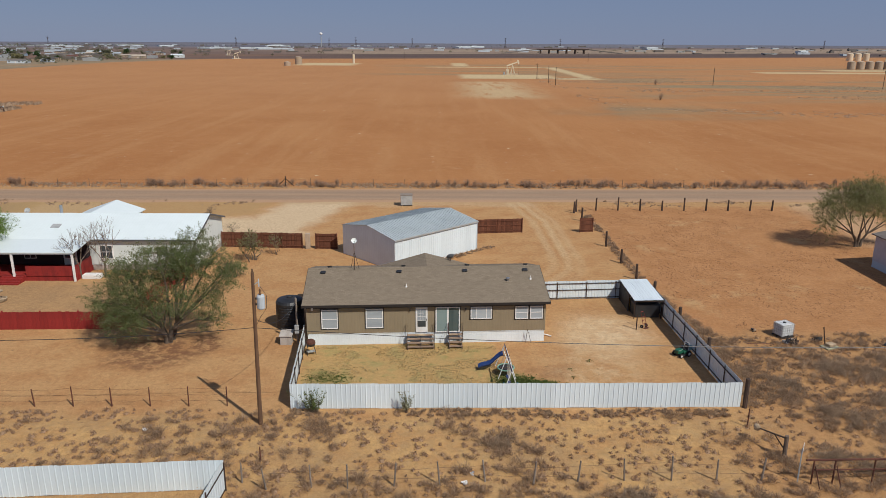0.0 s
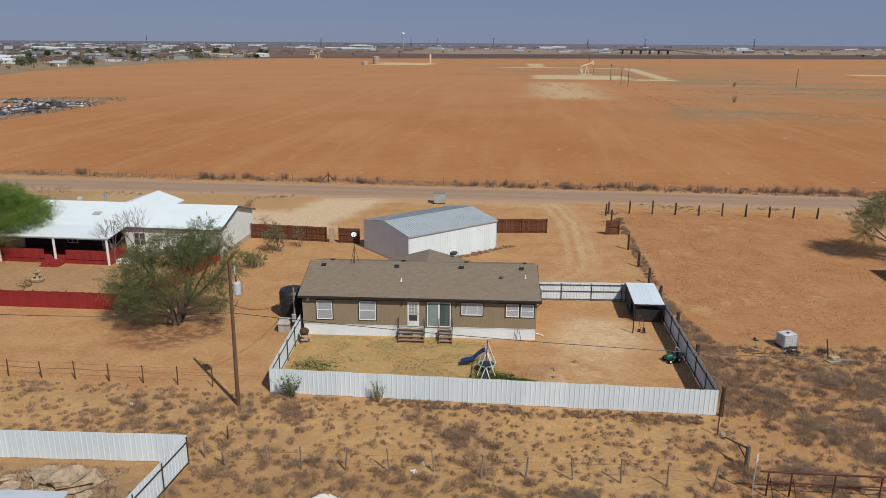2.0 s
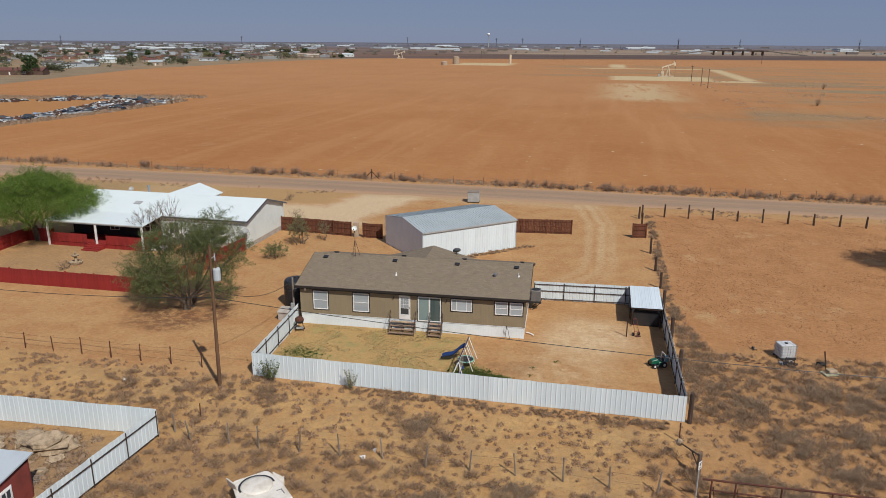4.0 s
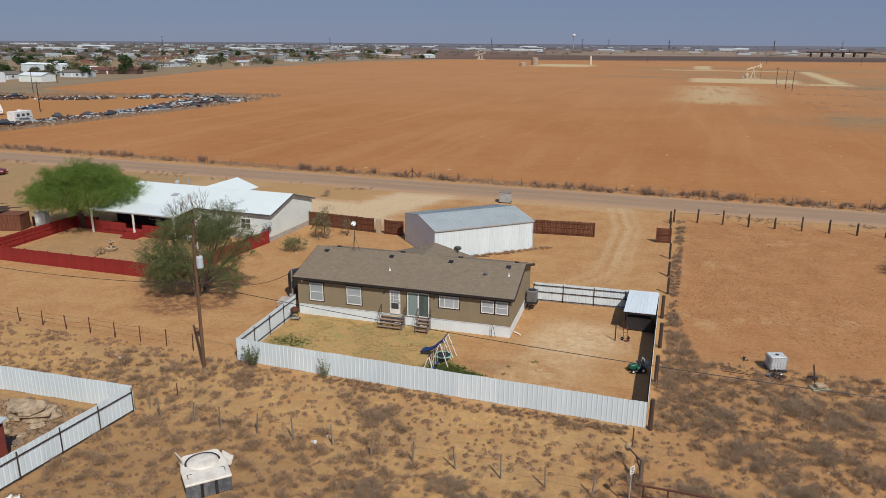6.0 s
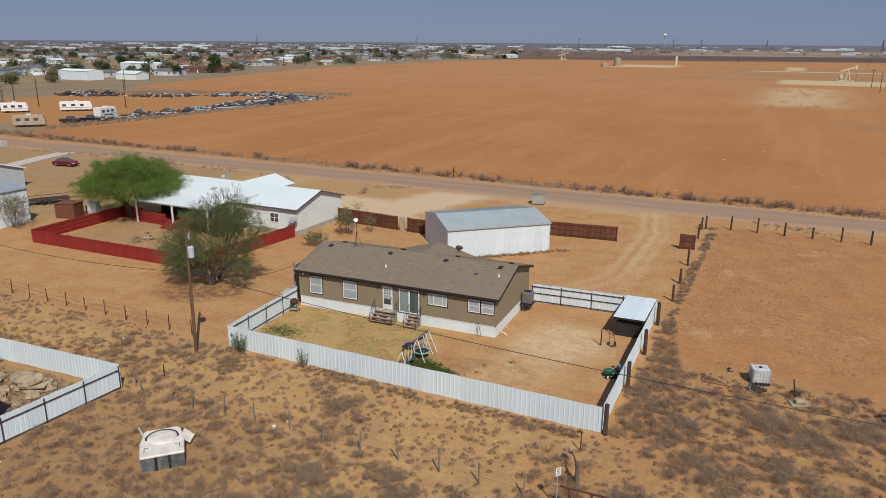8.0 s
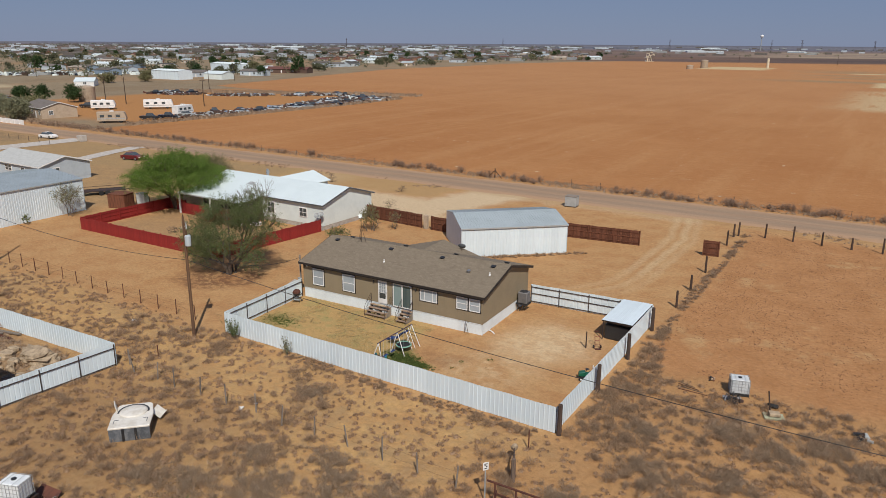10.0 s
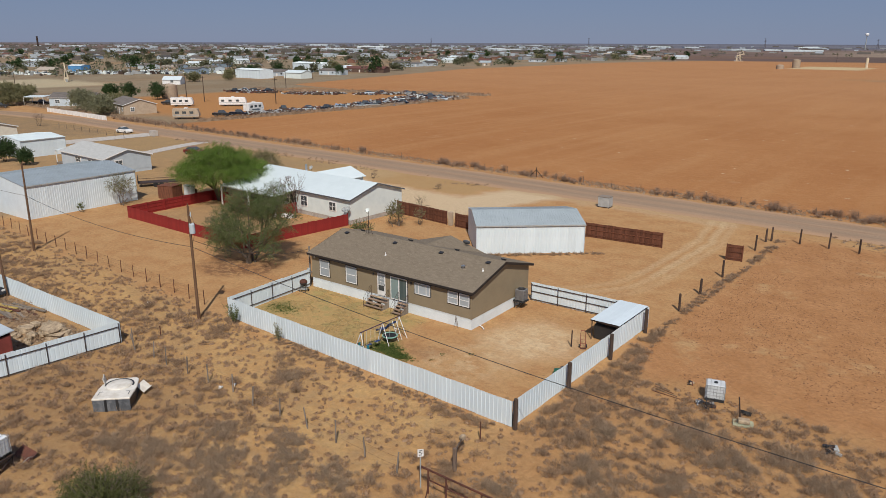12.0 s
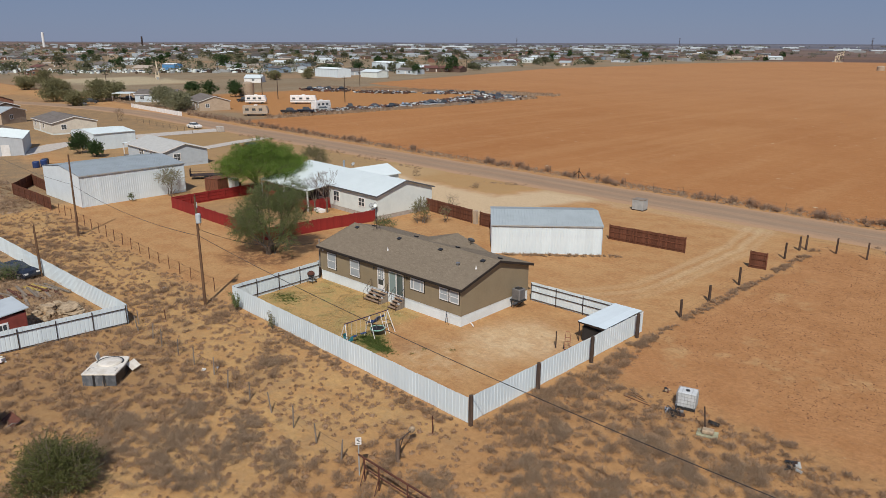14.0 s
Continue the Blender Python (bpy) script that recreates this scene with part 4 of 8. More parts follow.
    part("meter_box", Mesh().box(0.35, -0.09, 2.86, 0.5, -0.004, 3.1), WHITE, h, "white box under the eave", 0.01)
    # on the roof
    slope = math.degrees(math.atan(sl))
    for x in (0.95, 7.0, 12.3, 17.2):
        y = 3.9
        roof_vent(h, x, y, eave_z + sl * (y + ov), slope)
        roof_vent(h, x + 0.35, 5.75, ridge_z - sl * 1.15 + 0.02, -slope)
    for x, y, hh in ((7.55, 1.9, 0.24), (17.45, 2.7, 0.26)):
        part("vent_pipe", Mesh().tube([(x, y, eave_z + sl * (y + ov) - 0.05), (x, y, eave_z + sl * (y + ov) + hh)], 0.04, 0.04, 8).lathe([(0.12, eave_z + sl * (y + ov) - 0.06), (0.05, eave_z + sl * (y + ov) + 0.1)], 8, (x, y)), WHITE, h, "white plumbing vent")
    x, y = 15.6, 2.5
    part("flue_cap", Mesh().lathe([(0.09, 0), (0.09, 0.18), (0.17, 0.19), (0.17, 0.27), (0.05, 0.33)], 10).data("flue_cap", ALU), None, h, "round metal flue cap").matrix_basis = pose(x, y, eave_z + sl * (y + ov) - 0.03)
    return h


home()


def dish(x, y, z, label, mast=1.4, rz=0, tilt=38, r=0.34, tripod=True, face=None):
    """A small satellite dish on a mast."""
    t = thing("satellite_dish", x, y, z, rz, label, "satellite dish")
    m = Mesh().tube([(0, 0, 0), (0, 0, mast)], 0.022, 0.022, 6)
    part("mast", m, STEEL, t)
    if tripod:
        for a in (0.3, 2.4, 4.5):
            part("brace", Mesh().tube([(0.42 * math.cos(a), 0.42 * math.sin(a), -0.12 * math.sin(a)), (0, 0, mast * 0.62)], 0.015, 0.015, 5), STEEL, t)
    b = part("reflector", Mesh().lathe([(0.02, 0), (r * 0.5, 0.025), (r * 0.85, 0.075), (r, 0.11), (r * 0.99, 0.125), (r * 0.84, 0.09), (r * 0.5, 0.04), (0.01, 0.015)], 18), face or BRONZE, t, "grey dish reflector", smooth=True)
    b.matrix_basis = pose(0, -0.06, mast, 90 - tilt, 0, 0)
    part("feed_arm", Mesh().tube([(0, -0.08, mast - 0.3), (0, -0.5, mast + 0.05)], 0.012, 0.012, 5).box(-0.03, -0.56, mast + 0.02, 0.03, -0.48, mast + 0.1), STEEL, t)
    return t


dish(-6.5, 54.75, 4.62, "small satellite dish on a tripod mast on the shingle roof", 2.45, 10, r=0.22, face=OFFW)
dish(1.34, 59.75, 3.75, "grey satellite dish at the back edge of the roof", 0.45, 200, r=0.36, tripod=False, face=mat("dark_dish_grey", (0.15, 0.165, 0.18), (0.12, 0.13, 0.145), 0.5))


def steps(x, y, rz, width, halves, label):
    s = thing("wooden_steps", x, y, 0, rz, label, "steps", "steps to the back doors")
    n, rise, go = 4, 0.205, 0.27
    for sx in [0.04] + ([width / 2] if halves > 1 else []) + [width - 0.08]:
        st = Mesh()
        pts = [(0, 0), (0, -n * go), (0.05, -n * go)] + [q for i in range(n) for q in ((rise * (i + 1) - 0.04, -(n - i) * go), (rise * (i + 1) - 0.04, -(n - i - 1) * go))] + [(0, 0)]
        pts = pts[:-1]
        k = len(pts)
        st.v = [(sx, q, z) for z, q in pts] + [(sx + 0.045, q, z) for z, q in pts]
        st.f = [tuple(range(k)), tuple(range(2 * k - 1, k - 1, -1))] + [(i, k + i, k + (i + 1) % k, (i + 1) % k) for i in range(k)]
        part("stringer", st, GREYW, s)
    for i in range(n):
        for j in range(halves):
            w = width / halves
            part("tread", Mesh().box(j * w + 0.015, -(n - i) * go - 0.03, rise * (i + 1) - 0.04, (j + 1) * w - 0.015, -(n - i - 1) * go - 0.01, rise * (i + 1)), TREAD, s, bevel=0.006)
    for sx in (0.0, width):
        part("handrail", Mesh().tube([(sx, -n * go - 0.05, 0), (sx, -n * go - 0.02, 0.85), (sx, -n * go + 0.15, 1.0), (sx, -0.12, 1.75), (sx, -0.05, 1.68), (sx, -0.06, 0.8)], 0.018, 0.018, 5).tube([(sx, -n * go * 0.55, 0.45), (sx, -n * go * 0.55, 1.33)], 0.014, 0.014, 5).tube([(sx, -n * go - 0.02, 0.45), (sx, -0.08, 1.25)], 0.012, 0.012, 5), STEEL, s, "thin dark iron handrail")
    return s


steps(-2.15, 50.62, 3, 2.05, 2, "double-width weathered wooden steps with iron handrails")
steps(1.0, 50.78, 3, 1.05, 1, "narrow weathered wooden steps with an iron handrail")
tagged(part("doormat", Mesh().slab([(-1.5, 50.28, 0.845), (-0.75, 50.3, 0.845), (-0.78, 50.68, 0.845), (-1.52, 50.64, 0.845)], 0.022), STONE), "pale crumpled mat on the top step", "mat")


def ac_unit():
    s = thing("ac_stand", 8.68, 58.2, 0, 3, "black metal stand under the air conditioner", "stand")
    part("platform", Mesh().box(-0.55, -0.5, 0.62, 0.5, 0.5, 0.74), BLACK, s)
    for y in (-0.4, 0.4):
        part("leg", Mesh().tube([(0.42, y, 0.64), (-0.3, y, -0.02)], 0.035, 0.035, 6).tube([(-0.42, y, 0.64), (-0.42, y, -0.02)], 0.035, 0.035, 6), BLACK, s)
    a = thing("air_conditioner", 8.68, 58.2, 0.74, 3, "grey outdoor air conditioning unit on a black stand", "air conditioner")
    part("casing", Mesh().box(-0.42, -0.42, 0, 0.42, 0.42, 1.0), mat("grey_louvred_casing", (0.19, 0.185, 0.18), (0.155, 0.15, 0.145), 0.6, 0.1, 0.4, 2, 20, 0.1, 0.1), a, bevel=0.04)
    sl = Mesh()
    for i in range(14):
        z = 0.08 + i * 0.062
        sl.box(-0.435, -0.36, z, -0.42, 0.36, z + 0.03).box(-0.36, -0.435, z, 0.36, -0.42, z + 0.03).box(0.42, -0.36, z, 0.435, 0.36, z + 0.03)
    part("louvre", sl, mat("louvre_grey", (0.17, 0.16, 0.155), (0.13, 0.125, 0.12), 0.6), a)
    part("fan_guard", Mesh().lathe([(0.36, 1.0), (0.35, 1.03), (0.3, 1.04), (0.28, 1.015), (0.06, 1.02), (0.04, 1.05)], 20), BLACK, a, "round black fan guard")


ac_unit()


def grill():
    g = thing("barbecue_grill", -9.2, 48.75, 0, 20, "old rusty kettle barbecue on a wheeled cart", "barbecue")
    part("bowl", Mesh().lathe([(0.1, 0.62), (0.3, 0.7), (0.36, 0.86), (0.35, 0.9)], 12), BLACK, g)
    part("lid", Mesh().lathe([(0.36, 0.9), (0.33, 1.05), (0.2, 1.16), (0.03, 1.2)], 12), RUST, g, "rusty red-brown lid")
    for x in (-0.32, 0.32):
        part("leg", Mesh().tube([(x, -0.25, 0), (x * 0.7, -0.1, 0.7)], 0.018, 0.018, 5).tube([(x, 0.25, 0), (x * 0.7, 0.1, 0.7)], 0.018, 0.018, 5), BLACK, g)
    part("shelf", Mesh().box(-0.32, -0.2, 0.22, 0.32, 0.2, 0.25), BRONZE, g)
    for x in (-0.36, 0.36):
        part("wheel", Mesh().tube([(x - 0.02, 0.28, 0.1), (x + 0.02, 0.28, 0.1)], 0.1, 0.1, 10), RUBBER, g)


grill()


def water_tank():
    t = thing("water_tank", -11.75, 54.2, 0, 0, "big ribbed black plastic water tank on bare dirt", "water tank")
    prof = [(1.12, 0)]
    for i in range(9):
        z = 0.1 + i * 0.22
        prof += [(1.12, z), (1.1, z + 0.03), (1.1, z + 0.07), (1.12, z + 0.1)]
    prof += [(1.12, 2.15), (1.0, 2.35), (0.5, 2.5), (0.25, 2.52)]
    part("shell", Mesh().lathe(prof, 28), BLACK, t)
    part("lid", Mesh().lathe([(0.25, 2.5), (0.25, 2.58), (0.2, 2.62)], 14), BLACK, t)


water_tank()


def swing_set():
    s = thing("swing_set", 4.97, 44.4, 0, 91, "white metal swing set with blue slide and hanging saucer", "swing set")
    half, h = 2.1, 1.78
    part("top_beam", Mesh().tube([(-half - 0.1, 0, h), (half + 0.1, 0, h)], 0.035, 0.035, 8), mat("dark_purple_paint", (0.05, 0.025, 0.07), (0.04, 0.022, 0.05), 0.5), s, "dark purple top beam")
    for x, o in ((-half, -0.25), (0.25, 0), (half, 0.25)):
        for y in (-0.62, 0.62):
            part("leg", Mesh().tube([(x + o, y, 0), (x, 0, h)], 0.03, 0.03, 8), WHITE, s)
        part("cross_brace", Mesh().tube([(x + o * 0.5, -0.42, h * 0.5), (x + o * 0.5, 0.42, h * 0.5)], 0.02, 0.02, 6), STEEL, s)
    for x in (-1.5, -1.05, -0.6, -0.15):
        part("hanger", Mesh().tube([(x, 0, h), (x, 0.02, 0.55)], 0.014, 0.014, 4), CREAMW, s, "pale yellow swing rope")
    for x in (-1.27, -0.37):
        part("seat", Mesh().box(x - 0.26, -0.1, 0.5, x + 0.26, 0.12, 0.54), BLUEP, s, "blue plastic swing seat", 0.015)
    part("saucer", Mesh().lathe([(0.02, 0.5), (0.54, 0.5), (0.54, 0.53), (0.02, 0.53)], 20, (1.05, 0.0)), BLACK, s, "black mesh saucer seat")
    part("saucer_rim", Mesh().tube([(1.05 + 0.57 * math.cos(i * 0.314), 0.57 * math.sin(i * 0.314), 0.52) for i in range(21)], 0.05, 0.05, 6), mat("mint_foam", (0.27, 0.50, 0.38), (0.22, 0.42, 0.32), 0.7), s, "pale green foam rim")
    teal = mat("teal_plastic", (0.03, 0.22, 0.26), (0.03, 0.17, 0.2), 0.45)
    for y in (-0.3, 0.3):
        part("glider_seat", Mesh().box(-1.98, y - 0.16, 0.42, -1.72, y + 0.16, 0.5).box(-1.98, y * 1.5 - 0.03, 0.5, -1.72, y * 1.5 + 0.03, 0.8), teal, s, "teal glider seat", 0.02)
    part("glider_bar", Mesh().tube([(-1.85, -0.5, 0.36), (-1.85, 0.5, 0.36)], 0.03, 0.03, 6).tube([(-1.85, 0, 0.36), (-1.85, 0, h)], 0.022, 0.022, 6), BLACK, s)
    for a in (0.6, 2.2, 3.8, 5.3):
        part("hanger", Mesh().tube([(1.05 + 0.58 * math.cos(a), 0.58 * math.sin(a), 0.54), (1.05, 0, h)], 0.008, 0.008, 4), ALU, s)
    sl = Mesh()
    n = 8
    for i in range(n + 1):
        q = i / n
        y, z = 0.15 + 1.75 * q, 1.05 * (1 - q) ** 1.3 + 0.22 + 0.08 * math.sin(q * 9)
        sl.v += [(1.45, y, z + 0.14), (1.5, y, z), (1.85, y, z), (1.9, y, z + 0.14), (1.92, y, z + 0.14), (1.88, y, z - 0.03), (1.47, y, z - 0.03), (1.43, y, z + 0.14)]
    for i in range(n):
        sl.f += [(8 * i + j, 8 * i + (j + 1) % 8, 8 * i + 8 + (j + 1) % 8, 8 * i + 8 + j) for j in range(8)]
    part("slide", sl, BLUEP, s, "blue plastic slide", smooth=True)
    part("ladder", Mesh().tube([(1.48, -0.5, 0), (1.48, 0.15, 1.6)], 0.022, 0.022, 6).tube([(1.87, -0.5, 0), (1.87, 0.15, 1.6)], 0.022, 0.022, 6).tube([(1.48, -0.3, 0.5), (1.87, -0.3, 0.5)], 0.018, 0.018, 5).tube([(1.48, -0.12, 0.95), (1.87, -0.12, 0.95)], 0.018, 0.018, 5), WHITE, s)


swing_set()


def carport():
    c = thing("carport", 0, 0, 0, 0, "small lean-to carport with a white ribbed metal roof", "carport")
    sheet = corrugated(0.915, 5.15, 0.305, 0.008).data("roof_sheet", GALV)
    for i in range(3):
        put("roof_sheet", sheet, c, pose(16.62 + i * 0.82, 55.8 + i * 0.02, 1.68 + i * 0.012, -88.5, 0, 0) @ Matrix.Diagonal((0.9, 1, 1, 1)))
    for x, y in ((16.72, 55.95), (16.68, 60.75), (19.0, 55.95)):
        part("post", Mesh().tube([(x, y, -0.1), (x, y, 1.64)], 0.04, 0.04, 6), STEEL, c)
    part("beam", Mesh().box(16.62, 55.86, 1.54, 19.1, 55.92, 1.64), STEEL, c)
    part("beam", Mesh().box(16.62, 55.92, 1.54, 16.68, 60.9, 1.64), STEEL, c)
    part("side_panel", Mesh().box(16.64, 57.6, 0.02, 16.67, 60.85, 1.54), DARK, c, "dark side panel")


carport()
# black block added so the inside of the carport reads dark
tagged(part("covered_load", Mesh().box(16.8, 56.15, 0, 18.95, 57.7, 1.25).box(16.9, 56.25, 1.25, 18.7, 57.5, 1.38), BLACK, bevel=0.08), "black block added to darken the space under the carport roof", "covered load")


def hand_truck():
    t = thing("hand_truck", 17.1, 53.95, 0, 35, "red rusty hand truck leaning by the carport", "hand truck")
    f = Mesh()
    for x in (-0.19, 0.19):
        f.tube([(x, 0.0, 0.12), (x, 0.28, 1.05), (x * 0.7, 0.42, 1.28)], 0.022, 0.022, 6)
    f.tube([(-0.133, 0.42, 1.28), (0.133, 0.42, 1.28)], 0.022, 0.022, 6)
    part("frame", f, REDRUST, t, bevel=0.0)
    for z in (0.35, 0.62, 0.9):
        part("crossbar", Mesh().tube([(-0.19, (z - 0.12) * 0.3, z), (0.19, (z - 0.12) * 0.3, z)], 0.018, 0.018, 5), REDRUST, t)
    part("toe_plate", Mesh().box(-0.23, -0.28, 0.02, 0.23, 0.02, 0.04), RUST, t)
    for x in (-0.27, 0.27):
        w = part("wheel", Mesh().tube([(x - 0.035, 0.1, 0.14), (x + 0.035, 0.1, 0.14)], 0.14, 0.14, 14), RUBBER, t)
        part("hub", Mesh().tube([(x - 0.04, 0.1, 0.14), (x + 0.04, 0.1, 0.14)], 0.06, 0.06, 8), BRONZE, w)


hand_truck()
wood_post(16.3, 53.6, 1.35, 0.05, "thin dark steel post in the yard", STEEL)


def toy_tractor():
    t = thing("ride_on_mower", 18.35, 48.6, 0, 25, "green ride-on lawn mower parked by the fence", "lawn mower")
    part("hood", Mesh().prism([(-0.75, 0.3), (-0.1, 0.32), (-0.12, 0.72), (-0.7, 0.62)], -0.26, 0.26), GREENP, t, bevel=0.04)
    part("body", Mesh().box(-0.12, -0.42, 0.28, 0.6, 0.42, 0.5), GREENP, t, bevel=0.04)
    part("deck", Mesh().box(-0.45, -0.5, 0.12, 0.35, 0.5, 0.26), BLACK, t, bevel=0.04)
    part("seat", Mesh().box(0.18, -0.2, 0.5, 0.58, 0.2, 0.6).box(0.5, -0.2, 0.6, 0.6, 0.2, 0.95), BLACK, t, bevel=0.03)
    part("steering_wheel", Mesh().tube([(-0.1, 0, 0.65), (0.02, 0, 0.88)], 0.02, 0.02, 5).lathe([(0.17, 0.88), (0.19, 0.9), (0.17, 0.92)], 12, (0.03, 0)), BLACK, t)
    for x, r in ((-0.5, 0.19), (0.42, 0.27)):
        for y in (-0.46, 0.46):
            w = part("wheel", Mesh().tube([(x, y - 0.09, r), (x, y + 0.09, r)], r, r, 14), RUBBER, t)
            part("rim", Mesh().tube([(x, y - 0.1, r), (x, y + 0.1, r)], r * 0.5, r * 0.5, 10), WHITE, w)
    part("crate", Mesh().box(0.62, -0.3, 0.45, 1.0, 0.3, 0.85), mat("pale_teal_plastic", (0.25, 0.42, 0.42), (0.2, 0.34, 0.35), 0.5), t, "pale teal bin on the back", 0.02)
    part("roll_bar", Mesh().tube([(0.5, -0.3, 0.5), (0.55, -0.3, 1.15), (0.55, 0.3, 1.15), (0.5, 0.3, 0.5)], 0.035, 0.035, 6), WHITE, t, "white frame behind the seat")
    t.scale = (0.78, 0.78, 0.85)


toy_tractor()


# ---- power poles and lines ----
def power_pole(x, y, h, lean, label, transformer=True, r=0.135):
    p = thing("power_pole", x, y, 0, 0, label, "power pole")
    part("pole", Mesh().tube([(0, 0, -0.2), (lean[0] * 0.5, lean[1] * 0.5, h * 0.5), (*lean, h)], r, r * 0.66, 10), POLEW, p)
    tx, ty = lean[0] * 0.8, lean[1] * 0.8
    if transformer:
        c = (tx + 0.42, ty - 0.05)
        t = part("transformer", Mesh().lathe([(0.2, h - 2.2), (0.23, h - 2.15), (0.23, h - 1.45), (0.18, h - 1.36), (0.05, h - 1.33)], 16, c), GREYS, p, "pale grey can transformer")
        part("bushing", Mesh().lathe([(0.05, h - 1.36), (0.07, h - 1.25), (0.04, h - 1.15), (0.06, h - 1.05), (0.03, h - 0.95)], 8, (c[0], c[1] - 0.08)), POLEW, t)
        part("bracket", Mesh().box(tx + 0.05, ty - 0.04, h - 2.0, tx + 0.2, ty + 0.04, h - 1.9).box(tx + 0.05, ty - 0.04, h - 1.65, tx + 0.2, ty + 0.04, h - 1.55), STEEL, p)
        part("fuse_cutout", Mesh().tube([(tx + 0.1, ty, h - 0.75), (tx + 0.38, ty - 0.05, h - 0.55)], 0.03, 0.03, 6).tube([(tx + 0.36, ty - 0.05, h - 0.85), (tx + 0.36, ty - 0.05, h - 0.4)], 0.045, 0.03, 6), GREYS, p)
        part("lead", Mesh().tube([(tx + 0.36, ty, h - 0.8), (tx + 0.75, ty, h - 1.4), (tx + 0.7, ty, h - 2.2), (tx + 0.35, ty, h - 2.7), (lean[0] * 0.65, lean[1] * 0.65, h - 3.4)], 0.014, 0.014, 4), BLACK, p)
    part("insulator", Mesh().lathe([(0.03, h), (0.07, h + 0.05), (0.035, h + 0.1), (0.06, h + 0.15), (0.03, h + 0.2)], 8, lean), POLEW, p)
    return p


power_pole(-10.55, 38.6, 9.75, (0.2, -0.15), "tall brown wooden power pole with grey transformer")
power_pole(-42.5, 38.4, 9.6, (0.1, 0.1), "tall dark wooden power pole beside the drive", False)
power_pole(-28.9, 30.6, 5.0, (-0.5, 0.1), "short grey wooden pole behind the metal fence", False, 0.13)
wire("power_cable", (-10.55, 38.6, 6.3), (72, 39.2, 7.2), 1.75, 0.021, "black overhead cable sagging across the yard", n=40)
wire("power_cable", (-42.45, 38.45, 6.2), (-10.55, 38.6, 6.3), 0.75, 0.02, "black overhead cable between the power poles")
wire("power_cable", (-95, 38.0, 7.0), (-42.45, 38.45, 6.2), 0.9, 0.018, "black overhead cable running west")
wire("service_cable", (-10.5, 38.6, 6.9), (-10.55, 50.7, 3.45), 0.9, 0.018, "black service cable from pole to meter post")


def meter_post():
    p = thing("meter_post", -10.55, 50.75, 0, 0, "short wooden meter post with grey electric box", "utility post")
    part("post", Mesh().tube([(0, 0, -0.1), (0, 0, 3.7)], 0.09, 0.08, 8), GREYW, p)
    part("meter_box", Mesh().box(-0.16, -0.26, 0.9, 0.16, -0.08, 1.55), BRONZE, p, "grey steel meter box", 0.015)
    part("conduit", Mesh().tube([(0.02, -0.1, 1.55), (0.02, -0.1, 3.3)], 0.022, 0.022, 6), ALU, p)


meter_post()
tagged(part("well_house", Mesh().slab([(-11.9, 50.3, 0.75), (-10.9, 50.3, 0.75), (-10.9, 51.3, 0.95), (-11.9, 51.3, 0.95)], 0.06).box(-11.82, 50.36, 0, -10.98, 51.22, 0.7), CONC, bevel=0.01), "low grey well cover box beside the water tank", "box")
tagged(part("drain_pipe", Mesh().tube([(8.55, 52.3, 0.14), (8.85, 52.2, 0.12), (9.15, 52.05, 0.05)], 0.05, 0.05, 8), WHITE), "short white plastic drain pipe by the skirting", "pipe")
for x, y, h, l in ((7.0, 50.95, 1.1, "thin leaning steel rod beside the skirting"), (7.4, 50.9, 0.9, "thin leaning steel rod beside the skirting")):
    rod = part("rod", Mesh().tube([(0, 0, 0), (0.12 if x < 7.2 else -0.2, 0.0, h)], 0.02, 0.02, 5), STEEL)
    rod.matrix_basis = pose(x, y, 0)
    tagged(rod, l, "rod", "rods by the house")


# ---- metal sheds and neighbouring houses ----
WALL_BROWN = mat("brown_siding", (0.21, 0.165, 0.13), (0.18, 0.14, 0.11), 0.8)
WRIB = siding_mat("white_ribbed_steel", (0.69, 0.755, 0.775), (0.65, 0.71, 0.73), 0.305)


def end_wall(x, t, D, H, rise, base=0.0):
    g = Mesh()
    pts = [(0, base), (D, base), (D, H), (D / 2, H + rise), (0, H)]
    k = len(pts)
    g.v = [(x, a, b) for a, b in pts] + [(x + t, a, b) for a, b in pts]
    g.f = [tuple(range(k)), tuple(range(2 * k - 1, k - 1, -1))] + [(i, k + i, k + (i + 1) % k, (i + 1) % k) for i in range(k)]
    return g


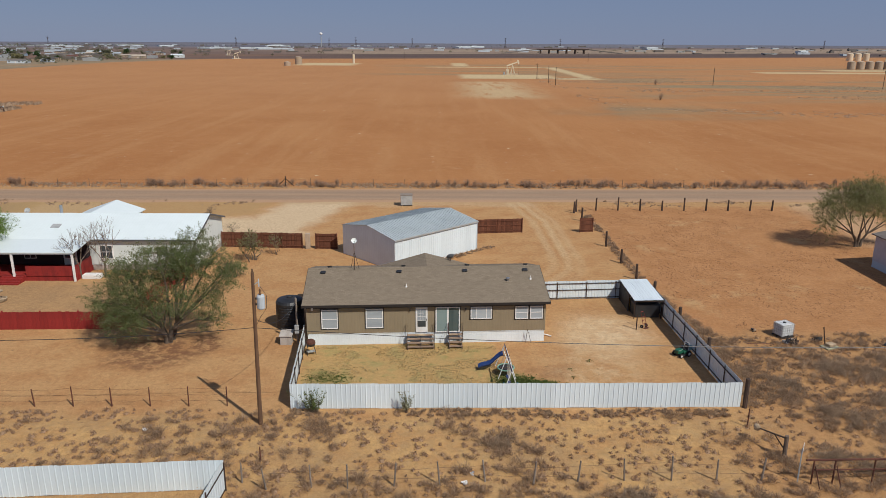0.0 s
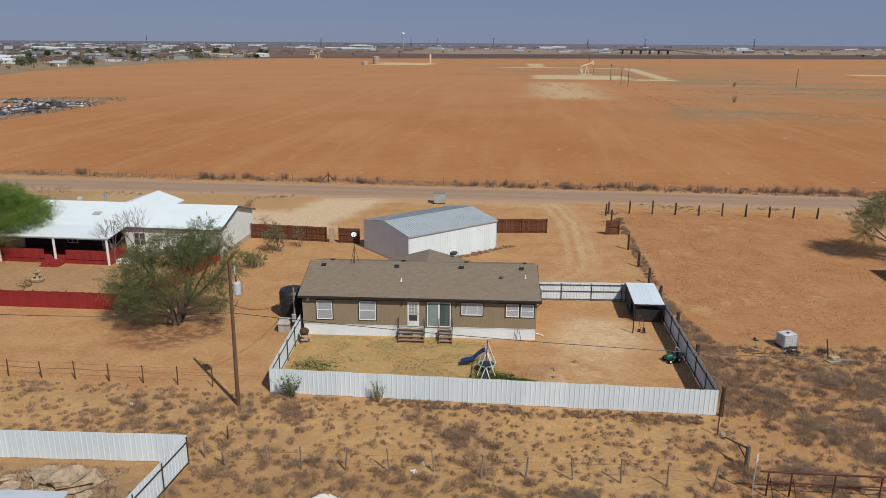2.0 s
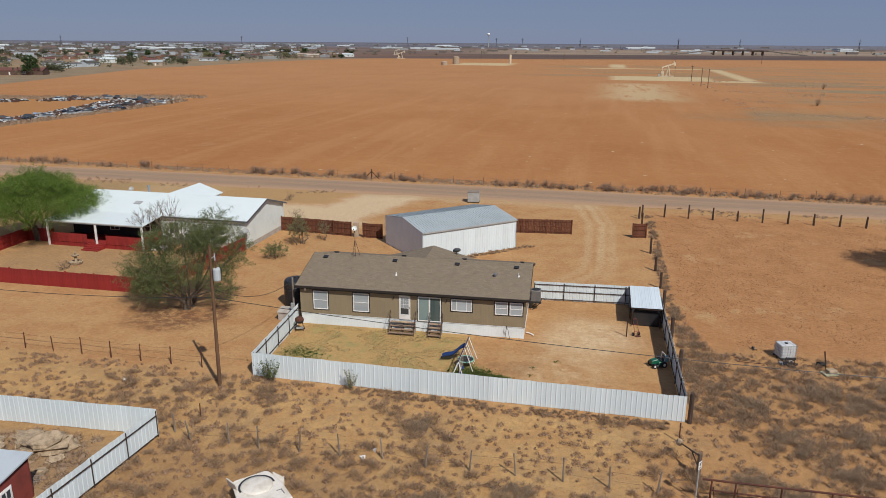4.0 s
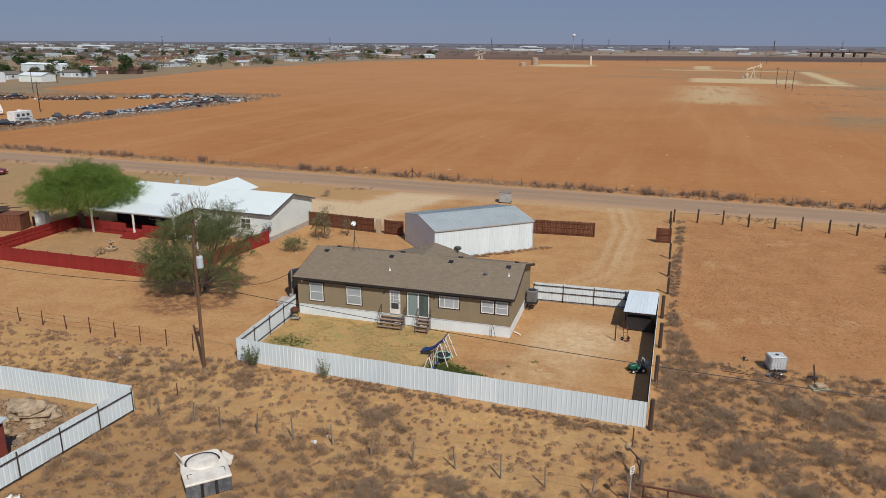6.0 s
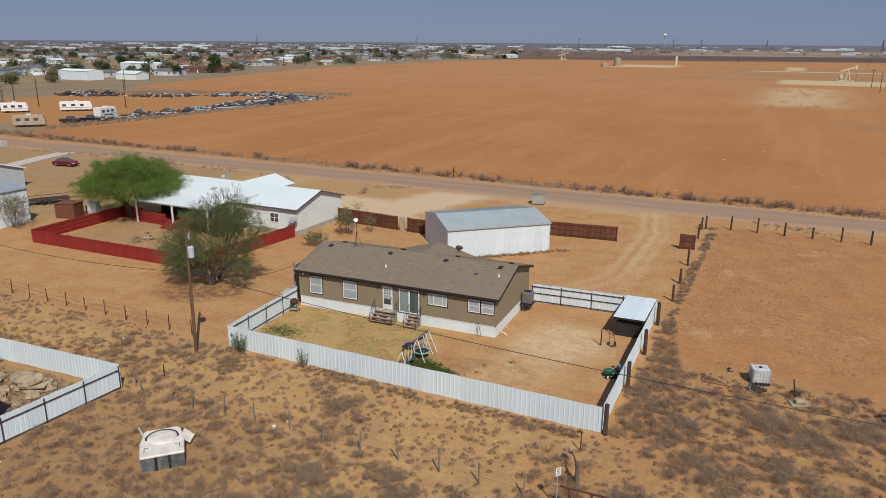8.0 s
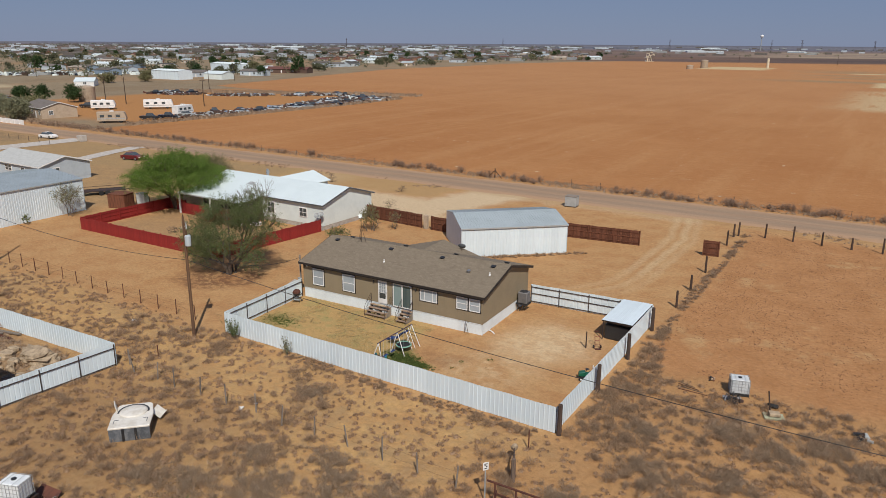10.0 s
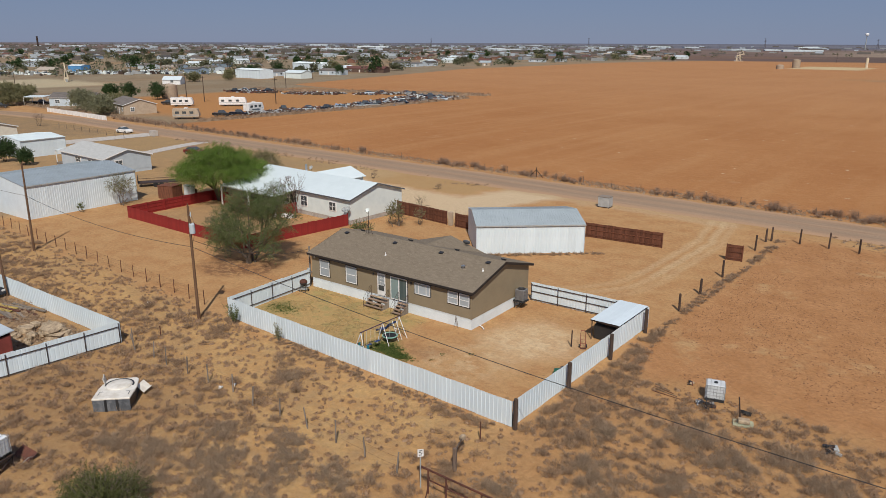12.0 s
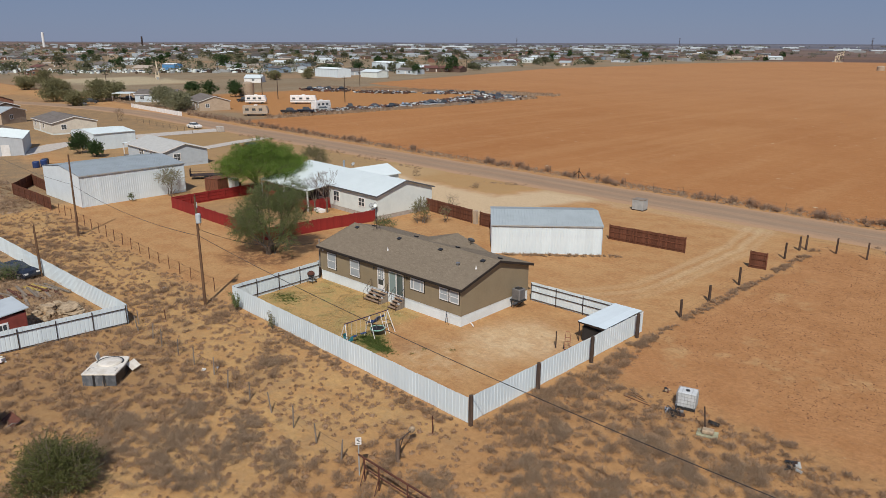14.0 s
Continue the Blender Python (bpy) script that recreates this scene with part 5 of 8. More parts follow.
def metal_shed(name, x, y, rz, L, D, H, rise, label, front=GALV, ends=WRIB, roof=ZINC, category="shed"):
    """A ribbed steel shed: front wall faces local -y, ridge along local x."""
    s = thing(name, x, y, 0, rz, label, category)
    n = max(1, round(L / 0.915))
    sheet = corrugated(L / n, H, 0.305, 0.018).data("wall_sheet", front)
    for i in range(n):
        put("wall_sheet", sheet, s, pose(i * L / n, 0, 0))
    part("back_wall", Mesh().box(0.05, D - 0.05, 0, L - 0.05, D, H), ends, s)
    part("end_wall", end_wall(0.0, 0.05, D, H - 0.02, rise), ends, s)
    part("end_wall", end_wall(L - 0.05, 0.05, D, H - 0.02, rise), ends, s)
    for y0, z0, y1, z1 in ((-0.12, H + 0.02 - 0.12 * rise / (D / 2), D / 2, H + rise + 0.02), (D + 0.12, H + 0.02 - 0.12 * rise / (D / 2), D / 2, H + rise + 0.02)):
        m = Mesh()
        k = max(2, round(L / 0.305))
        for i in range(k):
            a, b = -0.1 + (L + 0.2) * i / k, -0.1 + (L + 0.2) * (i + 1) / k
            c = a + 0.035
            m.v += [(a, y0, z0 + 0.03), (c, y0, z0), (b, y0, z0), (b, y1, z1), (c, y1, z1), (a, y1, z1 + 0.03)]
            j = 6 * i
            m.f += [(j, j + 1, j + 4, j + 5), (j + 1, j + 2, j + 3, j + 4)]
            if i:
                m.f.append((j - 4, j, j + 5, j - 3))
        part("roof", m, roof, s, "ribbed metal roof")
    part("eave_trim", Mesh().box(-0.1, -0.16, H - 0.14, L + 0.1, -0.1, H + 0.0), BRONZE if front is GALV else DARK, s, "thin eave trim")
    for q in (-0.03, L - 0.04):
        part("corner_trim", Mesh().box(q, -0.045, 0, q + 0.07, -0.032, H), GREYS, s)
    return s


garage = metal_shed("garage", -4.12, 68.75, 43.2, 11.95, 8.75, 3.24, 0.74, "white ribbed steel garage with low grey metal roof", ends=WRIB, category="garage")


def gable_house(name, x, y, rz, L, D, H, rise, wall, roof, label, front=(), right=(), left=(), base=0.0, skirt=None, ov=0.3, trim=None, door=None, blind=False, group="", category="house", plain=False):
    """A house with a long front towards local -y and its ridge along local x. Openings: x0, x1, z0, z1."""
    h = thing(name, x, y, 0, rz, label, category, group)
    t = 0.12
    part("wall", Mesh().box(t, 0, base, L - t, t, H), wall, h)
    part("wall", Mesh().box(t, D - t, base, L - t, D, H), wall, h)
    part("gable_wall", end_wall(0.0, t, D, H, rise - 0.05, base), wall, h)
    part("gable_wall", end_wall(L - t, t, D, H, rise - 0.05, base), wall, h)
    s = rise / (D / 2)
    r = Mesh()
    r.slab([(-ov, -ov, H - ov * s + 0.1), (L + ov, -ov, H - ov * s + 0.1), (L + ov, D / 2, H + rise + 0.1), (-ov, D / 2, H + rise + 0.1)], 0.1)
    r.slab([(-ov, D / 2 + 0.002, H + rise + 0.1), (L + ov, D / 2 + 0.002, H + rise + 0.1), (L + ov, D + ov, H - ov * s + 0.1), (-ov, D + ov, H - ov * s + 0.1)], 0.1)
    part("roof", r, roof, h)
    if trim:
        part("fascia", Mesh().box(-ov, -ov - 0.03, H - ov * s - 0.08, L + ov, -ov, H - ov * s + 0.09), trim, h)
        for q in (-ov - 0.03, L + ov):
            b = Mesh()
            for y0, z0, y1, z1 in ((-ov, H - ov * s, D / 2, H + rise), (D / 2, H + rise, D + ov, H - ov * s)):
                k = len(b.v)
                b.v += [(q + e, yy, zz + dz) for e in (0, 0.03) for yy, zz, dz in ((y0, z0, -0.1), (y1, z1, -0.1), (y1, z1, 0.09), (y0, z0, 0.09))]
                b.f += [tuple(k + i for i in f) for f in ((0, 1, 2, 3), (7, 6, 5, 4), (0, 4, 5, 1), (1, 5, 6, 2), (2, 6, 7, 3), (3, 7, 4, 0))]
            part("bargeboard", b, trim, h)
    if base and skirt:
        part("skirting", Mesh().box(0.03, 0.03, -0.05, L - 0.03, D - 0.03, base), skirt, h)
    if plain:
        for w, m in [(w, Matrix()) for w in front] + [(w, pose(L, 0, 0, 0, 0, 90)) for w in right]:
            f = part("window", Mesh().box(w[0] - 0.08, -0.04, w[2] - 0.08, w[1] + 0.08, -0.005, w[3] + 0.08), WHITE, h)
            f.matrix_basis = m
            part("pane", Mesh().box(w[0], -0.052, w[2], w[1], -0.042, w[3]), GLASS, f)
        front = right = ()
    for w in front:
        window(h, *w, split="hv" if w[1] - w[0] > 1.2 else "h", blind=blind, trim=WHITE)
    for w in right:
        window(h, *w, split="hv" if w[1] - w[0] > 1.2 else "h", blind=blind, trim=WHITE).matrix_basis = pose(L, 0, 0, 0, 0, 90)
    for w in left:
        window(h, *w, split="h", blind=blind, trim=WHITE).matrix_basis = pose(0, D, 0, 0, 0, -90)
    if door is not None:
        d = part("door", Mesh().box(door, -0.05, base, door + 0.92, -0.004, base + 2.03), WHITE, h, bevel=0.006)
        part("door_handle", Mesh().box(door + 0.8, -0.09, base + 1.0, door + 0.86, -0.052, base + 1.06), BLACK, d)
    return h


def white_house():
    h = gable_house("white_roofed_house", -46.3, 69.0, 0, 22.1, 9.6, 3.25, 1.4, OFFW, WROOF, "long off-white manufactured house with white metal roof", front=((18.2, 19.5, 1.35, 2.5), (12.6, 13.9, 1.2, 2.6), (5.0, 6.2, 1.2, 2.5), (9.0, 10.2, 1.2, 2.5)), base=0.55, skirt=CONC, trim=mat("dark_grey_trim", (0.10, 0.10, 0.105), (0.08, 0.08, 0.085), 0.6))
    ribs = Mesh()
    for i in range(72):
        x = -0.25 + i * 0.31
        ribs.v += [(x, -0.3, 3.275), (x + 0.04, -0.3, 3.275), (x + 0.04, 4.8, 4.775), (x, 4.8, 4.775)]
        ribs.f.append((4 * i, 4 * i + 1, 4 * i + 2, 4 * i + 3))
    part("roof_rib", ribs, WROOF, h)
    # cross gable to the road side
    cx, hw = 9.3, 3.2
    g = Mesh()
    g.slab([(cx - hw, 9.3, 3.45), (cx, 5.5, 4.55), (cx, 12.4, 4.55), (cx - hw, 12.4, 3.45)], 0.1)
    g.slab([(cx, 5.5, 4.55), (cx + hw, 9.3, 3.45), (cx + hw, 12.4, 3.45), (cx, 12.4, 4.55)], 0.1)
    part("roof", g, WROOF, h, "white metal porch gable")
    part("porch_wall", Mesh().prism([(cx - hw + 0.3, 0), (cx + hw - 0.3, 0), (cx + hw - 0.3, 3.4), (cx, 4.4), (cx - hw + 0.3, 3.4)], 9.65, 12.1), OFFW, h)
    # front veranda with red deck
    part("veranda_roof", Mesh().slab([(-0.4, -3.8, 2.92), (11.9, -3.8, 2.92), (11.9, 0.0, 3.3), (-0.4, 0.0, 3.3)], 0.09), WROOF, h, "white veranda roof")
    # near-black panel on the wall carries the veranda's deep shade
    part("veranda_wall", Mesh().box(0.1, -0.06, 0.56, 8.9, -0.02, 2.95).box(10.3, -0.06, 0.56, 11.6, -0.02, 2.95), mat("veranda_shade_dark", (0.035, 0.03, 0.032), (0.05, 0.035, 0.033), 0.8), h, "near-black panel put in for the deep shade under the veranda")
    part("veranda_beam", Mesh().box(-0.3, -3.7, 2.68, 11.8, -3.58, 2.82), OFFW, h)
    for x in (-0.25, 5.9, 11.65):
        part("veranda_post", Mesh().box(x - 0.09, -3.74, 0, x + 0.09, -3.56, 2.68), WHITE, h, "white veranda post", 0.01)
    part("deck", Mesh().box(-0.2, -3.5, 0, 11.75, -0.02, 0.55), REDW, h, "red painted deck")
    for a, b in ((0.1, 4.6), (7.0, 11.6)):
        for i in range(round((b - a) / 0.3)):
            part("deck_board", Mesh().box(a + i * 0.3, -3.56, 0.5, a + i * 0.3 + 0.292, -3.52, 1.5), REDW, h)
    part("deck_side", Mesh().box(11.65, -3.4, 0.5, 11.71, -0.1, 1.5), REDW, h)
    for i in range(4):
        part("step", Mesh().box(4.75, -3.56 - (i + 1) * 0.32, 0, 6.8, -3.56 - i * 0.32, 0.5 - i * 0.125), REDW, h)
    part("skylight", Mesh().box(-0.45, -0.35, 0, 0.45, 0.35, 0.1), BRONZE, h, "dark framed skylight", 0.01).matrix_basis = pose(7.4, 2.2, 3.95, 16.2, 0, 0)
    part("roof_pipe", Mesh().tube([(5.6, 7.0, 3.9), (5.6, 7.0, 5.1)], 0.16, 0.16, 10), ALU, h, "metal flue pipe")
    part("planter", Mesh().box(12.0, -3.0, 0.0, 13.7, -2.2, 0.42), WHITE, h, "low white deck platform", 0.02)
    return h


white_house()
dish(-24.0, 68.5, 1.7, "white satellite dish beside the house corner", 0.5, 30, tripod=False)
dish(-24.6, 68.4, 1.5, "white satellite dish beside the house corner", 0.5, 20, tripod=False)
dish(-49.0, 84.0, 0.0, "white satellite dish on a tall mast in the front yard", 2.6, 10, tripod=True)


def board_fence(name, a, b, h, material, label, board=0.19, post_gap=2.6, rails=True, rail_side=-1, thick=0.02):
    """Upright boards side by side, posts and rails."""
    a, b = Vector((*a, 0)), Vector((*b, 0))
    length = (b - a).length
    f = thing(name, a.x, a.y, 0, math.degrees(math.atan2(b.y - a.y, b.x - a.x)), label, "fence")
    n = round(length / board)
    bm = Mesh().box(0.004, -thick, 0, board - 0.006, thick, h).data("board", material)
    rng = random.Random(n)
    for i in range(n):
        put("board", bm, f, pose(i * length / n, rng.uniform(-0.006, 0.006), rng.uniform(-0.04, 0.02)))
    y = 0.05 * rail_side
    for i in range(round(length / post_gap) + 1):
        part("post", Mesh().box(-0.05, -0.05, -0.1, 0.05, 0.05, h + 0.06), material, f).matrix_basis = pose(i * length / round(length / post_gap), y * 1.6, 0)
    if rails:
        for z in (0.3, h * 0.55, h - 0.25):
            part("rail", Mesh().box(0, y - 0.02, z - 0.05, length, y + 0.02, z + 0.05), material, f)
    return f


board_fence("wooden_fence", (-24.0, 77.6), (-14.9, 77.0), 1.75, FENCEB, "brown stained board fence beside the pale drive")
board_fence("wooden_fence", (-13.4, 76.9), (-11.0, 76.8), 1.75, FENCEB, "short brown board fence beside the garage")
board_fence("wooden_fence", (1.5, 83.2), (10.5, 84.3), 1.75, FENCEB, "brown stained board fence behind the garage")
board_fence("wooden_fence", (17.6, 84.45), (19.2, 84.7), 1.75, FENCEB, "short brown board screen in the post line", 0.19, 1.5)
board_fence("wooden_fence", (-74.0, 39.5), (-59.3, 40.4), 1.7, FENCEB, "long brown board fence beside the white barn")
board_fence("wooden_fence", (-80.5, 43.8), (-71.2, 43.8), 1.7, FENCEB, "brown board fence behind the white barn")
board_fence("wooden_fence", (-74.0, 39.5), (-80.5, 43.8), 1.7, FENCEB, "brown board fence at the end of the yard")
board_fence("red_fence", (-49.4, 52.9), (-25.6, 53.6), 1.5, REDW, "dark red painted board fence along the dirt drive", 0.3, 3.0, rail_side=1)
board_fence("red_fence", (-25.5, 53.7), (-24.2, 68.6), 1.5, REDW, "dark red painted board fence beside the house", 0.3, 3.0, rail_side=1)
board_fence("red_fence", (-50.3, 66.5), (-49.5, 53.0), 1.5, REDW, "dark red painted board fence at the yard's end", 0.3, 3.0, rail_side=1)
board_fence("red_fence", (-47.0, 66.6), (-50.3, 66.5), 1.5, REDW, "short dark red board fence behind the tree", 0.3, 3.0)
tagged(part("gate_pillar", Mesh().box(-14.55, 76.75, 0, -14.05, 77.2, 1.75), TAN, bevel=0.03), "square tan masonry pillar between the wooden fences", "pillar")

metal_shed("white_barn", -57.8, 43.9, 93.7, 15.4, 13.1, 4.4, 0.75, "large white ribbed steel barn with grey roof", GALV, WRIB, DARKZINC, "barn")
mobile = gable_house("grey_mobile_home", -97.0, 65.4, 0, 16.0, 8.6, 2.9, 1.25, GREYS, mat("pale_grey_roof", (0.50, 0.50, 0.47), (0.44, 0.44, 0.41), 0.7), "pale grey manufactured home with light roof", front=((5.6, 7.6, 1.5, 2.5), (10.5, 11.7, 1.3, 2.4)), right=((2.0, 3.3, 1.1, 2.4),), base=0.5, skirt=GREYS, trim=WHITE)
part("porch_roof", Mesh().slab([(-2.6, -0.1, 2.85), (0.0, -0.1, 2.85), (0.0, 8.4, 2.95), (-2.6, 8.4, 2.95)], 0.1), WROOF, mobile, "flat white porch roof")
for y in (0.1, 2.8, 5.5, 8.2):
    part("porch_post", Mesh().box(-2.55, y - 0.07, 0, -2.41, y + 0.07, 2.76), WHITE, mobile)
part("porch_deck", Mesh().box(-2.6, 0.0, 0.1, -0.02, 8.4, 0.5), GREYW, mobile)
metal_shed("white_workshop", -111.9, 64.2, 94, 8.8, 11.5, 3.4, 0.5, "low white steel workshop with white roof", GALV, WRIB, WROOF)
gable_house("beige_mobile_home", -161.6, 66.0, -1, 16.8, 10.3, 2.9, 1.3, CREAMW, GRAVELROOF, "beige manufactured home with grey shingle roof", front=((2, 3.2, 1.2, 2.4), (9, 10.2, 1.2, 2.4)), right=((2.0, 3.2, 1.2, 2.4),), base=0.4, skirt=OFFW, trim=WHITE, door=6)
shop = metal_shed("grey_workshop", -132.1, 47.2, -20, 14.5, 10.0, 3.3, 0.8, "pale grey steel workshop with white door", GREYS, siding_mat("pale_ribbed_steel", (0.46, 0.49, 0.51), (0.41, 0.44, 0.46), 0.3), WROOF)
part("door", Mesh().box(14.51, 6.1, 0.0, 14.56, 7.6, 2.2), WHITE, shop, "white steel door")
gable_house("beige_house", -190.0, 54.0, 35, 15.0, 9.0, 3.2, 1.2, TAN, ZINC, "beige house with metal roof among the trees", front=((3, 4.2, 1.2, 2.4), (9, 10.2, 1.2, 2.4)), right=((3, 4.2, 1.2, 2.4),), trim=WHITE)
gable_house("brick_house", -195.8, 123.5, -12, 17.0, 10.0, 3.0, 1.6, TAN, GRAVELROOF, "low tan house with brown shingle roof", front=((2, 3.6, 1.0, 2.2), (8, 9.6, 1.0, 2.2), (14.5, 16, 1.0, 2.2)), right=((2, 3.2, 1.0, 2.2),), trim=WHITE, door=11.5)
gable_house("lilac_house", 45.5, 57.5, 90, 13.4, 9.0, 3.45, 1.0, LILAC, GRAVELROOF, "lilac-grey sided house at the edge of the pasture", left=(), base=0.75, skirt=GREYS, trim=WHITE).matrix_basis = pose(54.5, 57.4, 0, 0, 0, 90)

for i, (a, b, n) in enumerate((((-208, 109.2), (-167.8, 108.7), 10),)):
    board_fence("white_fence", a, b, 1.3, WHITE, "low white board fence along the road", 2.4, 2.4, False)


# ---- neighbour's junk yard behind the second metal fence ----
sheet_fence("metal_fence", (-44.5, 29.9), (-10.8, 32.05), "white ribbed sheet-metal fence round the cluttered yard", 1)
sheet_fence("metal_fence", (-10.8, 32.0), (-11.9, 11.0), "white ribbed sheet-metal fence with dark rails outside", 1, 2.6, (0.12, 1.36))


def red_shed():
    s = thing("red_shed", -16.7, 22.2, 0, 4, "small red wooden shed with grey metal roof", "shed")
    part("wall", Mesh().box(0, 0, 0, 3.4, 0.1, 2.0), DULLRED, s)
    part("wall", Mesh().box(0, 2.9, 0, 3.4, 3.0, 2.3), DULLRED, s)
    part("wall", Mesh().box(0, 0.1, 0, 0.1, 2.9, 2.05), DULLRED, s)
    part("wall", Mesh().box(3.3, 0.1, 0, 3.4, 2.9, 2.05), DULLRED, s)
    part("roof", Mesh().slab([(-0.15, -0.2, 2.05), (3.55, -0.2, 2.05), (3.55, 3.2, 2.42), (-0.15, 3.2, 2.42)], 0.08), GREYS, s, "grey metal roof")
    window(s, 0.9, 1.6, 0.9, 1.5, split="v", blind=False, trim=WHITE).matrix_basis = pose(3.4, 0, 0, 0, 0, 90)


red_shed()


def slab_rock(x, y, z, rz, w, d, h, seed, tilt=(0, 0), label="pale broken limestone slab in a pile"):
    rng = random.Random(seed)
    m = Mesh()
    n, layers = 8, 4
    for j in range(layers):
        zz = h * j / (layers - 1)
        for i in range(n):
            a = 2 * math.pi * i / n
            q = 1 + rng.uniform(-0.3, 0.18) - (0.12 if j in (0, layers - 1) else 0)
            m.v.append((w / 2 * math.cos(a) * q, d / 2 * math.sin(a) * q, zz + rng.uniform(-0.07, 0.07)))
    for j in range(layers - 1):
        m.f += [(j * n + i, j * n + (i + 1) % n, j * n + n + (i + 1) % n, j * n + n + i) for i in range(n)]
    m.f += [tuple(range(n - 1, -1, -1)), tuple((layers - 1) * n + i for i in range(n))]
    ob = part("limestone_slab", m, STONE)
    ob.matrix_basis = pose(x, y, z, tilt[0], tilt[1], rz)
    return tagged(ob, label, "rock", "limestone slabs in the junk yard")


for i, (x, y, z, rz, w, d, h, t) in enumerate(((-15.6, 29.4, 0, 20, 2.4, 1.6, 0.6, (8, 4)), (-17.4, 29.6, 0, -15, 2.2, 1.5, 0.5, (-5, 6)), (-15.9, 29.2, 0.5, 35, 2.0, 1.3, 0.35, (10, -6)), (-18.6, 28.2, 0, 60, 1.2, 0.9, 0.5, (0, 12)), (-17.0, 28.0, 0, 10, 0.9, 0.8, 0.45, (5, 0)), (-18.0, 27.2, 0, 80, 0.8, 0.6, 0.4, (0, 0)), (-14.6, 28.5, 0, 15, 0.6, 0.5, 0.3, (0, 0)), (-19.4, 29.2, 0, 30, 0.9, 0.6, 0.35, (0, 9)))):
    slab_rock(x, y, z, rz, w, d, h, i, t)
for i in range(22):
    rng = random.Random(140 + i)
    slab_rock(-17.0 + rng.uniform(-2.6, 2.4), 28.7 + rng.uniform(-1.8, 1.5), 0, rng.uniform(0, 180), rng.uniform(0.3, 0.8), rng.uniform(0.2, 0.6), rng.uniform(0.15, 0.4), 60 + i, (rng.uniform(-15, 15), rng.uniform(-15, 15)), "small broken limestone piece in the pile")
for i in range(14):
    rng = random.Random(40 + i)
    ob = part("timber", Mesh().box(-rng.uniform(1.3, 2.6), -0.12, 0, rng.uniform(1.3, 2.4), 0.12, 0.1), RUST if i % 3 == 0 else GREYW, bevel=0.01)
    ob.matrix_basis = pose(-24.0 + rng.uniform(-1.6, 1.8), 26.2 + i * 0.33, 0.002 + 0.1 * (i % 2), 0, 0, rng.uniform(-14, 24))
    tagged(ob, "loose weathered timber lying in the junk yard", "timber", "timbers in the junk yard")
ob = part("board_sheet", Mesh().box(-1.2, -0.6, 0, 1.2, 0.6, 0.04), mat("yellowed_board", (0.46, 0.33, 0.09), (0.36, 0.26, 0.08), 0.8))
ob.matrix_basis = pose(-25.5, 29.2, 0.12, 3, 0, 20)
tagged(ob, "faded yellow board lying in the junk yard", "board")
pal = thing("wooden_pallet", -14.8, 26.6, 0, 20, "grey wooden pallet on the ground", "pallet")
for i in range(6):
    part("slat", Mesh().box(-0.6, -0.5 + i * 0.19, 0.1, 0.6, -0.4 + i * 0.19, 0.125), GREYW, pal)
for x in (-0.55, 0, 0.55):
    part("bearer", Mesh().box(x - 0.04, -0.5, 0, x + 0.04, 0.57, 0.1), GREYW, pal)


# ---- vehicles ----
def loft(outline, half, inset_z, top_half):
    """A car body from a side outline (x, z), narrower above inset_z."""
    m = Mesh()
    n = len(outline)
    for s in (-1, 1):
        for x, z in outline:
            w = half if z <= inset_z else half + (top_half - half) * min(1.0, (z - inset_z) / 0.5)
            m.v.append((x, s * w, z))
    m.f = [tuple(range(n)), tuple(range(2 * n - 1, n - 1, -1))] + [(i, n + i, n + (i + 1) % n, (i + 1) % n) for i in range(n)]
    return m


def car(name, x, y, rz, paint, label, kind="sedan", z=0, group=""):
    c = thing(name, x, y, z, rz, label, "car" if kind != "pickup" else "pickup truck", group)
    if kind == "sedan":
        lower = [(-2.3, 0.35), (-2.25, 0.85), (-1.6, 0.95), (1.0, 0.98), (2.05, 0.85), (2.3, 0.6), (2.3, 0.3), (1.8, 0.22), (-1.9, 0.22)]
        cabin, h = [(-1.7, 0.94), (-1.05, 1.42), (0.2, 1.45), (1.05, 0.97)], 1.42
    else:
        lower = [(-2.7, 0.45), (-2.7, 1.05), (-0.8, 1.05), (1.2, 1.08), (2.6, 1.0), (2.7, 0.7), (2.7, 0.42), (2.2, 0.36), (-2.4, 0.36)]
        cabin, h = [(-0.8, 1.04), (-0.7, 1.75), (0.7, 1.78), (1.35, 1.07)], 1.76
    part("body", loft(lower, 0.88, 2, 0.88), paint, c, bevel=0.05)
    g = part("glass", loft(cabin, 0.80, 1.0, 0.62), GLASS, c, "dark car glass", 0.02)
    rx0, rx1 = cabin[1][0] + 0.12, cabin[2][0] - 0.1
    part("roof", Mesh().box(rx0, -0.6, h - 0.02, rx1, 0.6, h + 0.045), paint, g, bevel=0.02)
    for wx in (-1.4 if kind == "sedan" else -1.75, 1.4 if kind == "sedan" else 1.75):
        for wy in (-0.8, 0.8):
            w = part("wheel", Mesh().tube([(wx, wy - 0.11, 0.33), (wx, wy + 0.11, 0.33)], 0.33, 0.33, 14), RUBBER, c)
            part("rim", Mesh().tube([(wx, wy - 0.12, 0.33), (wx, wy + 0.12, 0.33)], 0.19, 0.19, 10), ALU, w)
    for wy in (-0.62, 0.62):
        part("headlight", Mesh().box(2.2, wy - 0.16, 0.62, 2.32, wy + 0.16, 0.76), WHITE, c)
    return c


